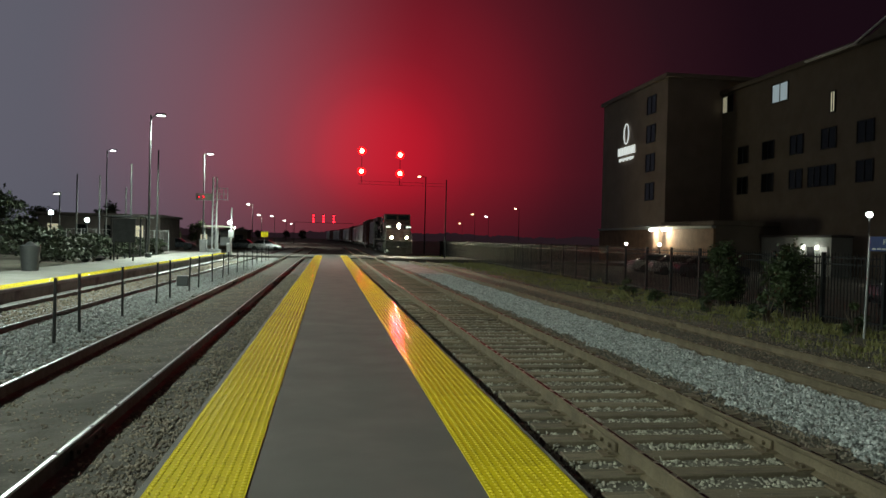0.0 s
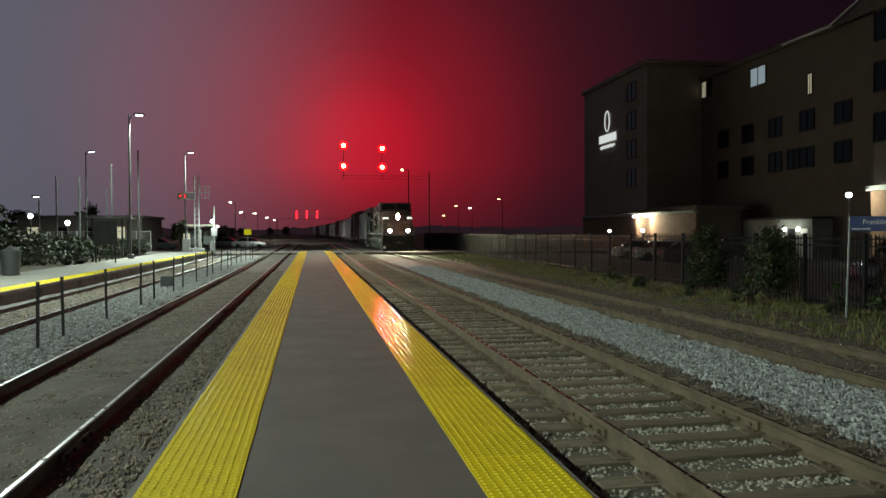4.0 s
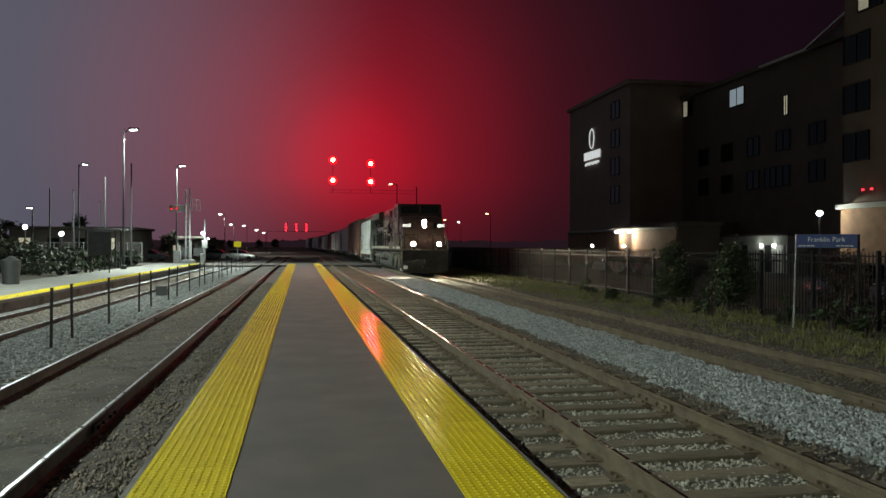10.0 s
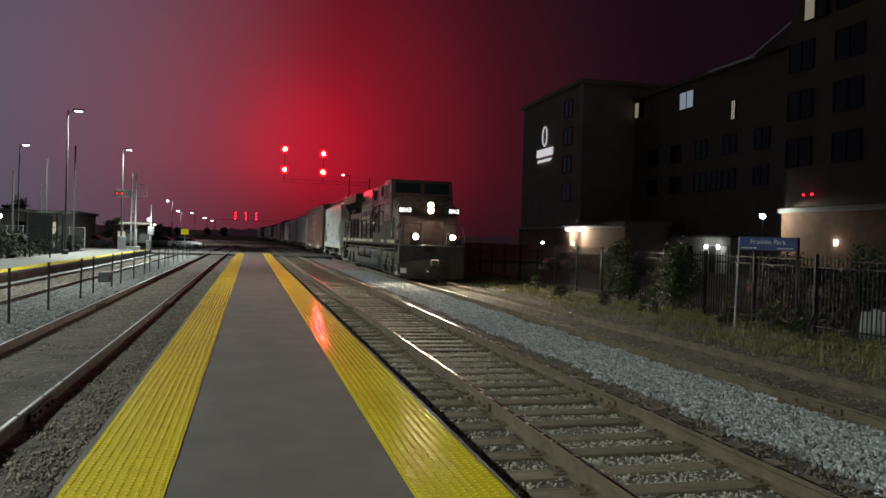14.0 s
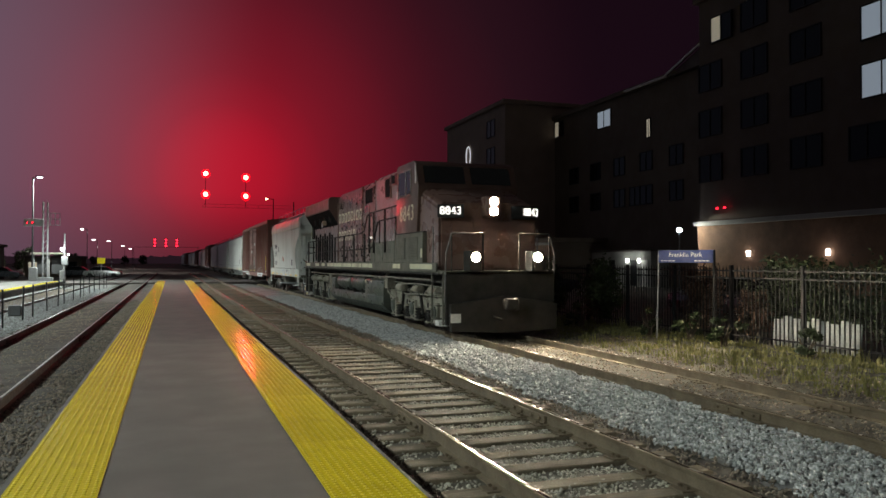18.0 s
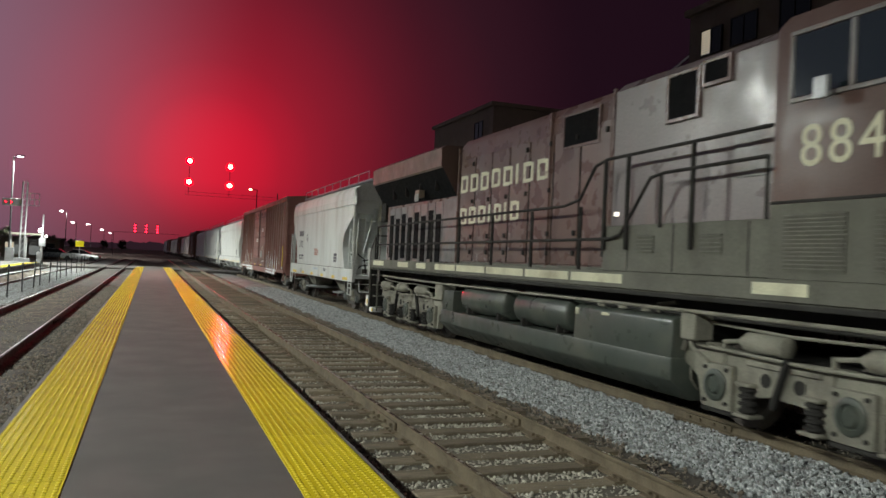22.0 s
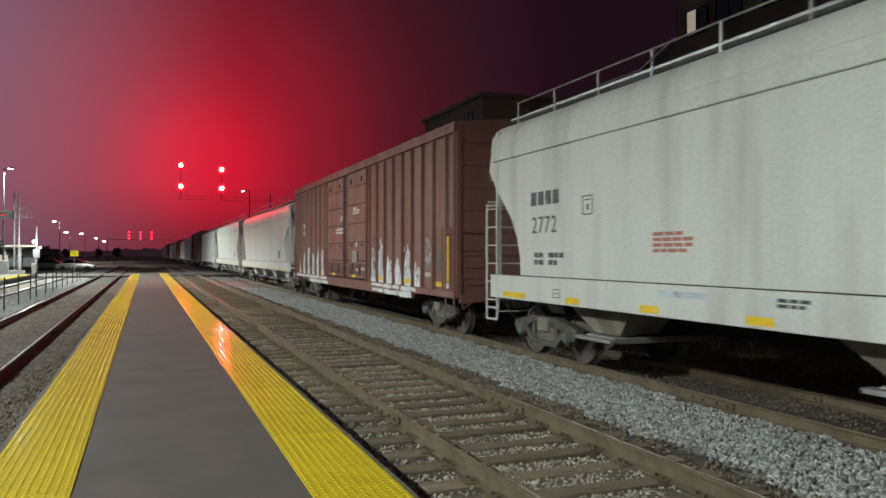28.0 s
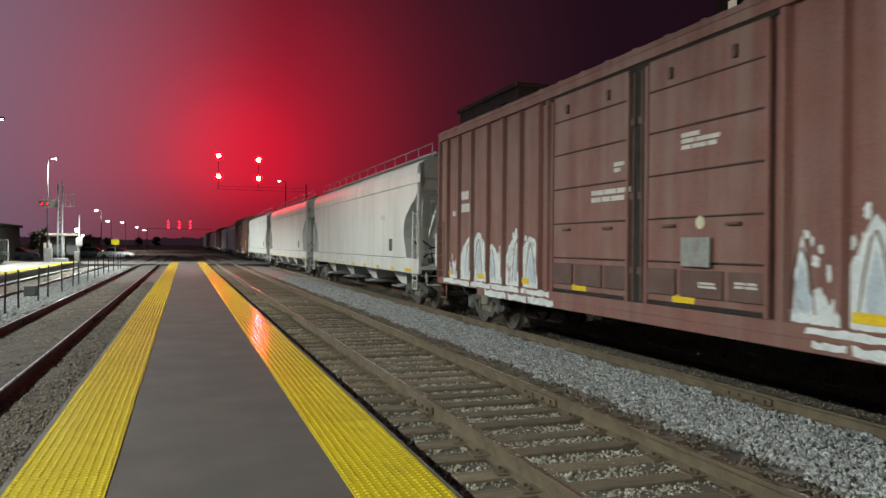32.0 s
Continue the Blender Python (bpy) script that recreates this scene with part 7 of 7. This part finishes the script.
def box_car(label):
    L, a, b = 20.9, 0.7, 20.2
    car = thing("box_car", label, "rail car")
    simple("body", BROWN, car, (-1.54, 1.54, a, b, 0.98, 4.75), bev=0.02)
    bm = bmesh.new()
    prism(bm, [(-1.62, 4.74), (1.62, 4.74), (1.6, 4.83), (0, 4.98), (-1.6, 4.83)], "Y", a - 0.02, b + 0.02)
    part("roof", bm, BROWN, car)
    bm = bmesh.new()
    for k in range(24):
        y = a + 0.4 + k * (b - a - 0.8) / 23
        prism(bm, [(-1.58, 4.83), (0, 4.99), (1.58, 4.83), (1.58, 4.86), (0, 5.02), (-1.58, 4.86)], "Y", y - 0.05, y + 0.05)
    part("roof_ribs", bm, BROWN, car)
    for s in (-1, 1):
        x = s * 1.56
        simple("top_plate", BROWN, car, (x - 0.05, x + 0.05, a, b, 4.6, 4.77), bev=0.01)
        simple("side_sill", BROWN, car, (x - 0.05, x + 0.05, a, b, 0.92, 1.08), (x - 0.045, x + 0.045, 3.6, 17.3, 0.78, 0.93), bev=0.01)
        for y in (0.75, 1.25, 2.1, 2.9, 3.7, 4.5, 5.33, 6.15, 6.95, 7.76, 13.72, 14.1, 14.98, 15.85, 16.75, 17.75, 18.67, 19.5, 20.15):
            bm = bmesh.new()
            prism(bm, [(x - s * 0.02, y - 0.075), (x + s * 0.06, y - 0.04), (x + s * 0.06, y + 0.04), (x - s * 0.02, y + 0.075)], "Z", 1.06, 4.58)
            part("side_post", bm, BROWN, car)
        for lo, hi in ((7.95, 10.47), (10.92, 13.5)):
            bm = bmesh.new()
            box(bm, x - 0.035, x + 0.03, lo, hi, 1.08, 4.57, 0.01)
            door = part("plug_door", bm, UNDER, car)
            for z0, z1 in ((4.11, 4.55), (3.52, 4.09), (2.91, 3.50), (2.30, 2.89), (1.70, 2.28), (1.14, 1.68)):
                simple("door_panel", BROWN, door, (x + s * 0.035 - 0.012, x + s * 0.035 + 0.012, lo + 0.05, hi - 0.05, z0, z1), bev=0.012)
            simple("door_edge", BROWN, door, *[(x + s * 0.045 - 0.025, x + s * 0.045 + 0.025, q - 0.035, q + 0.035, 1.08, 4.5) for q in (lo + 0.03, hi - 0.03)])
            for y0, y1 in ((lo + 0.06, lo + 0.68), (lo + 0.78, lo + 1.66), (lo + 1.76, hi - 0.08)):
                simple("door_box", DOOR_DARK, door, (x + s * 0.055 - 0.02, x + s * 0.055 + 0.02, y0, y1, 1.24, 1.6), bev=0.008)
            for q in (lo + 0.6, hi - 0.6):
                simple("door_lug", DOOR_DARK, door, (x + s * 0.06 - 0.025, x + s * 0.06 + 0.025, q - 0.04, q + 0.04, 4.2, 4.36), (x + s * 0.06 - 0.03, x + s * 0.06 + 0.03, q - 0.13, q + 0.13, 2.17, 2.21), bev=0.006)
        # black strip put in for the dark gap between the doors
        simple("door_gap", UNDER, car, (x - 0.03, x + 0.005, 10.47, 10.92, 1.08, 4.58))
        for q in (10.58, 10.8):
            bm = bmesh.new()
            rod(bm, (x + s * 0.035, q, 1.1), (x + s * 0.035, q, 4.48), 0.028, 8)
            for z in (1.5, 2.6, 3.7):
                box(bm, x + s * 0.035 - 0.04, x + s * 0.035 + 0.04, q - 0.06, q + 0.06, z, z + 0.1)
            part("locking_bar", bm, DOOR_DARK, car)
        simple("door_track", UNDER, car, (x - 0.02, x + 0.09, 6.9, 14.8, 1.0, 1.06), (x - 0.02, x + 0.08, 7.9, 14.0, 4.54, 4.6), bev=0.005)
        for y, w in ((1.49, 0.49), (3.91, 0.54), (6.27, 0.56), (9.3, 0.5), (12.2, 0.5), (14.6, 0.4), (17.0, 0.4), (19.3, 0.4)):
            xr = x + s * 0.052 if 8 < y < 13 else s * 1.556
            simple("yellow_reflector", YELLOW, car, (xr - 0.003, xr + 0.003, y, y + w, 1.15, 1.26), label="yellow reflective strip")
        for ye, sg in ((a, 1), (b, -1)):
            bm = bmesh.new()
            pipe(bm, [(x, ye + sg * 0.1, 1.0), (x, ye + sg * 0.12, 0.55), (x, ye + sg * 0.6, 0.55), (x, ye + sg * 0.62, 1.0)], 0.018, 6)
            ladder = part("ladder", bm, BROWN, car)
            rods("rung", BROWN, ladder, 0.013, *[[(x + s * 0.09, ye + sg * 0.1, z), (x + s * 0.09, ye + sg * 0.62, z)] for z in np.arange(1.25, 2.6, 0.38)], n=6)
            rods("stile", BROWN, ladder, 0.018, *[[(x + s * 0.09, ye + sg * q, 1.1), (x + s * 0.09, ye + sg * q, 2.5)] for q in (0.1, 0.62)], n=6)
    simple("ladder_strip", YELLOW, car, (-1.68, -1.66, 0.86, 0.95, 1.28, 2.3), label="tall yellow reflective strip")
    simple("strip_foot", BRIGHT, car, (-1.682, -1.662, 0.85, 0.97, 1.14, 1.26))
    for ye, sg in ((a, -1), (b, 1)):
        for z in np.arange(1.4, 4.6, 0.5):
            bm = bmesh.new()
            prism(bm, [(ye, z - 0.05), (ye + sg * 0.03, z - 0.02), (ye + sg * 0.03, z + 0.02), (ye, z + 0.05)], "X", -1.45, 1.45)
            part("end_rib", bm, BROWN, car)
        simple("corner_post", BROWN, car, *[(x - 0.05, x + 0.05, min(ye, ye + sg * 0.06), max(ye, ye + sg * 0.06), 0.95, 4.6) for x in (-1.5, 1.5)])
        coupler(car, ye + sg * 0.5, -sg)
        rods("air_hose", UNDER, car, 0.025, [(-0.35, ye + sg * 0.1, 0.85), (-0.38, ye + sg * 0.3, 0.6), (-0.25, ye + sg * 0.55, 0.42)], n=6)
        rods("uncoupling_lever", BROWN, car, 0.016, [(-1.45, ye + sg * 0.05, 0.95), (-1.45, ye + sg * 0.12, 0.7), (-1.2, ye + sg * 0.14, 0.86), (-0.2, ye + sg * 0.2, 0.92)], n=6)
        simple("end_sill", BROWN, car, (-1.5, 1.5, min(ye, ye + sg * 0.1), max(ye, ye + sg * 0.1), 0.82, 1.02), bev=0.01)
        rods("grab_iron", BROWN, car, 0.014, *[[(-1.4, ye + sg * 0.09, z), (-0.95, ye + sg * 0.09, z)] for z in np.arange(1.25, 2.6, 0.38)], n=6)
        simple("end_stencil", WHITE_MARK, car, *[(x0, x1, ye + sg * 0.004 - 0.003, ye + sg * 0.004 + 0.003, z, z + 0.04) for x0, x1, z in ((-0.75, -0.2, 3.55), (-0.75, -0.35, 3.62), (-0.85, -0.3, 2.98), (-0.8, -0.4, 3.05))])
    simple("underframe", UNDER, car, (-0.25, 0.25, 0.5, L - 0.5, 0.7, 1.0), (-1.3, 1.3, 4.2, 16.7, 0.86, 0.98), bev=0.01)
    simple("brake_cylinder", UNDER, car, (-1.0, -0.5, 8.0, 9.2, 0.5, 0.86), (-0.9, -0.5, 12.0, 13.0, 0.55, 0.86), bev=0.05)
    ws = freight_truck(car, 2.95) + freight_truck(car, L - 2.95)
    return car, ws


car_a, ws_c = box_car("oxide-brown sixty-foot boxcar with plug doors and white graffiti along its sill")
SPIN += [(w, 0.46) for w in ws_c]
simple("placard_board", TAG_GREY, car_a, (-1.665, -1.635, 8.95, 9.55, 1.64, 2.03), bev=0.01, label="weathered grey placard board")
bm = bmesh.new()
lathe(bm, [(-1.615, 0.085), (-1.605, 0.09)], (0, 9.21, 2.22), "X", 16)
part("round_mark", bm, CREAM, car_a, "round cream spot")
stencil(car_a, WHITE_MARK, -1.61, 9.62, 3.42, ((1, 0.3, 0.06), (2, 0.4, 0.055), (3, 0.24, 0.055)))
stencil(car_a, WHITE_MARK, -1.61, 12.05, 2.8, ((3, 0.3, 0.075), (3, 0.3, 0.075)))
stencil(car_a, WHITE_MARK, -1.61, 11.35, 3.2, ((1, 0.3, 0.06), (1, 0.25, 0.06)))
stencil(car_a, WHITE_MARK, -1.638, 9.2, 1.45, ((1, 0.3, 0.03), (1, 0.35, 0.03)))
stencil(car_a, WHITE_MARK, -1.638, 8.5, 1.48, ((2, 0.2, 0.03), (2, 0.2, 0.03)))
stencil(car_a, WHITE_MARK, -1.545, 18.55, 3.2, ((2, 0.26, 0.2), (2, 0.26, 0.2)))
stencil(car_a, WHITE_MARK, -1.545, 19.2, 2.75, ((1, 0.2, 0.12),))
stencil(car_a, WHITE_MARK, -1.545, 2.78, 1.46, ((1, 0.5, 0.025), (1, 0.45, 0.025), (1, 0.55, 0.025)))
gr = random.Random(21)


def film(outline, x, mat_=SPRAY, name="graffiti_letter", label="white sprayed letter"):
    """A thin raised film of sprayed paint with the given outline on the car's side."""
    bm = bmesh.new()
    prism(bm, outline, "X", x - 0.002, x + 0.002)
    part(name, bm, mat_, car_a, label)


def ribbon(low, high, x, mat_=SPRAY, name="graffiti_letter", label="white sprayed letter"):
    """A film between two lines of as many points each."""
    bm = bmesh.new()
    rows = [[bm.verts.new((q, p[0], p[1])) for p in line] for line in (low, high) for q in (x + 0.002, x - 0.002)]
    n = len(low)
    for k in range(n - 1):
        for a, b in ((0, 2), (1, 3), (0, 1), (2, 3)):
            bm.faces.new((rows[a][k], rows[a][k + 1], rows[b][k + 1], rows[b][k]))
    for k in (0, n - 1):
        bm.faces.new((rows[0][k], rows[1][k], rows[3][k], rows[2][k]))
    part(name, bm, mat_, car_a, label)


def bay_fill(y0, y1, foot, peaks, x, mat_=SPRAY, scale=1.0):
    """Paint across one bay between two posts; peaks are (share of the bay, height, width)."""
    n = 24
    low, high = [], []
    ph = gr.uniform(0, 6)
    for i in range(n + 1):
        q = i / n
        z = 0.2 + 0.07 * math.sin(q * 9 + ph) + 0.04 * math.sin(q * 23 + ph)
        for c, h, w in peaks:
            z = max(z, h * scale * max(0.0, 1 - (abs(q - c) / w) ** 1.5))
        y = y1 + (y0 - y1) * q
        low.append((y, foot + gr.uniform(-0.015, 0.02)))
        high.append((y, foot + z + gr.uniform(-0.02, 0.02)))
    ribbon(low, high, x, mat_)


def stroke(pts, x, w, mat_, label):
    """A sprayed line of even width along a few points."""
    low, high = [], []
    for i, p in enumerate(pts):
        a, b = Vector(pts[max(0, i - 1)]), Vector(pts[min(len(pts) - 1, i + 1)])
        d = (b - a).normalized()
        k = w * (0.55 if i in (0, len(pts) - 1) else gr.uniform(0.85, 1.15))
        low.append((p[0] - d.y * k, p[1] + d.x * k))
        high.append((p[0] + d.y * k, p[1] - d.x * k))
    ribbon(low, high, x, mat_, "graffiti_stroke", label)


# bays between the side posts: foot, then peaks of the sprayed shapes
BAYS = ((7.68, 7.03, 1.08, ((0.75, 0.95, 0.22), (0.4, 0.4, 0.4))), (6.87, 6.23, 1.08, ((0.5, 1.15, 0.75), (0.9, 0.75, 0.4), (0.1, 0.5, 0.4))), (6.07, 5.41, 1.08, ((0.25, 0.66, 0.4), (0.75, 0.78, 0.4), (0.5, 0.5, 0.6))),
        (5.25, 4.58, 1.08, ((0.15, 0.62, 0.35), (0.7, 0.74, 0.5), (0.45, 0.5, 0.5))), (4.42, 3.78, 1.06, ((0.5, 1.0, 0.85), (0.1, 0.75, 0.3))), (3.6, 3.05, 1.08, ((0.4, 0.5, 0.8), (0.9, 0.55, 0.2))),
        (19.42, 18.75, 1.08, ((0.1, 0.5, 0.9),)), (18.58, 17.84, 1.08, ((0.25, 1.0, 1.3), (0.8, 0.7, 0.6))), (17.66, 16.84, 1.08, ((0.65, 1.12, 1.2),)), (16.66, 15.95, 1.08, ((0.85, 0.85, 1.1), (0.2, 0.75, 0.7))),
        (15.76, 15.06, 1.08, ((0.2, 1.08, 1.4),)), (14.9, 14.18, 1.08, ((0.5, 1.0, 1.5),)))
for y0, y1, foot, peaks in BAYS:
    bay_fill(y0, y1, foot, peaks, -1.5440)
    w = y0 - y1
    c, h, _ = peaks[0]
    yc = y1 + w * c
    # pale blue inside and a thin brown outline round the main shape
    if h > 0.55:
        ribbon([(yc - 0.2 * w, foot + 0.14), (yc - 0.1 * w, foot + 0.1), (yc + 0.02 * w, foot + 0.12), (yc + 0.18 * w, foot + 0.1)],
               [(yc - 0.2 * w, foot + h * 0.3), (yc - 0.1 * w, foot + h * 0.55), (yc + 0.02 * w, foot + h * 0.72), (yc + 0.18 * w, foot + h * 0.35)], -1.5475, SPRAY_BLUE)
        stroke([(yc + 0.34 * w, foot + 0.08), (yc + 0.24 * w, foot + h * 0.45), (yc + 0.1 * w, foot + h * 0.8), (yc, foot + h * 0.87), (yc - 0.12 * w, foot + h * 0.72), (yc - 0.24 * w, foot + h * 0.4), (yc - 0.3 * w, foot + 0.1)], -1.5495, 0.014, DOOR_DARK, "thin brown outline")
    else:
        stroke([(yc + 0.25 * w, foot + 0.1), (yc + 0.1 * w, foot + 0.3), (yc - 0.1 * w, foot + 0.28), (yc - 0.2 * w, foot + 0.1)], -1.5495, 0.014, DOOR_DARK, "thin brown outline")
    for _ in range(6):
        bm = bmesh.new()
        blob(bm, -1.5460, gr.uniform(y1, y0), foot + h * gr.uniform(0.45, 1.12), gr.uniform(0.02, 0.06), gr.uniform(0.04, 0.11), gr)
        part("graffiti_stroke", bm, SPRAY, car_a, "small sprayed dab")
# paint that ran over the faces of the side posts
for y in (3.7, 4.5, 5.33, 6.15, 6.95, 14.1, 14.98, 15.85, 16.75, 17.75, 18.67):
    h = gr.uniform(0.15, 0.5)
    film([(y + 0.038, 1.09), (y + 0.036, 1.09 + h * 0.7), (y + 0.01, 1.09 + h), (y - 0.02, 1.09 + h * 0.8), (y - 0.038, 1.09 + h * 0.5), (y - 0.038, 1.09)], -1.6215)
# fainter tags nearer the end of the car
for y, z, r, m_ in ((2.52, 1.85, 0.3, SPRAY_GREY), (2.62, 2.15, 0.16, SPRAY_GREY), (1.72, 1.72, 0.26, GREY_OVERPAINT)):
    bm = bmesh.new()
    blob(bm, -1.545, y, z, r * 0.8, r, gr)
    part("graffiti_stroke", bm, m_, car_a, "faint worn tag")
# ragged patches along the sills
for y0, y1, z, hh in ((3.66, 4.75, 0.855, 0.095), (4.85, 6.05, 0.86, 0.085), (6.15, 6.75, 0.87, 0.07), (6.85, 7.3, 0.875, 0.05), (3.3, 3.75, 1.01, 0.07), (3.82, 4.55, 1.01, 0.085), (4.7, 5.3, 1.02, 0.06), (5.4, 6.2, 1.01, 0.07), (6.3, 7.4, 1.02, 0.055),
                      (13.6, 14.85, 1.01, 0.07), (14.95, 16.4, 1.01, 0.075), (16.5, 17.7, 1.01, 0.08), (17.8, 19.7, 1.01, 0.075), (13.4, 14.5, 0.86, 0.09), (14.6, 15.5, 0.86, 0.08), (15.6, 16.8, 0.865, 0.085)):
    n = 9
    lean = gr.uniform(-0.06, 0.06)
    pts = [(y0 + (y1 - y0) * k / n, z - hh * gr.uniform(0.5, 1.0)) for k in range(n + 1)] + [(y0 + (y1 - y0) * k / n + lean, z + hh * gr.uniform(0.4, 1.0)) for k in range(n, -1, -1)]
    film(pts, -1.611, SPRAY, "graffiti_line", "sprayed paint along the sill")

# ---------- consist ----------
V_TRAIN = 3.98


def on_track(s):
    """Place and heading on the freight track, s metres ahead of the camera's line; it bends away past the crossing."""
    R, s0 = 2600.0, 190.0
    if s < s0:
        return 7.93, s, 0.0
    a = (s - s0) / R
    return 7.93 - R * (1 - math.cos(a)), s0 + R * math.sin(a), math.degrees(a)


CONSIST = [(loco, 0.0, 22.3), (hop_a, 22.68, 14.6), (car_a, 37.2, 20.9), (hop_b, 58.3, 21.6)]
s = 58.3 + 21.9
for kind in "hhbhhbhhbh":
    src, L = (hop_b, 21.6) if kind == "h" else (car_a, 20.9)
    CONSIST.append((copy_thing(src, Matrix()), s, L))
    s += L + 0.3
for ob, _, _ in CONSIST[1:]:
    tagged(ob, group="cars of the freight train")


def car_rows(off, L):
    rows = []
    for t in range(0, 33, 2):
        x, y, h = on_track(13.86 + V_TRAIN * (19 - t) + off + L / 2)
        rows.append((t, pose(x, y, -0.32, 0, 0, h) @ Matrix.Translation((0, -L / 2, 0))))
    return rows


def motions():
    for ob, off, L in CONSIST:
        walk(ob, car_rows(off, L))
    for w, r in SPIN:
        y = w.location.y
        walk(w, [(k / 6, pose(0, y, r, math.degrees(V_TRAIN * k / 6 / r))) for k in range(193)])


motions()
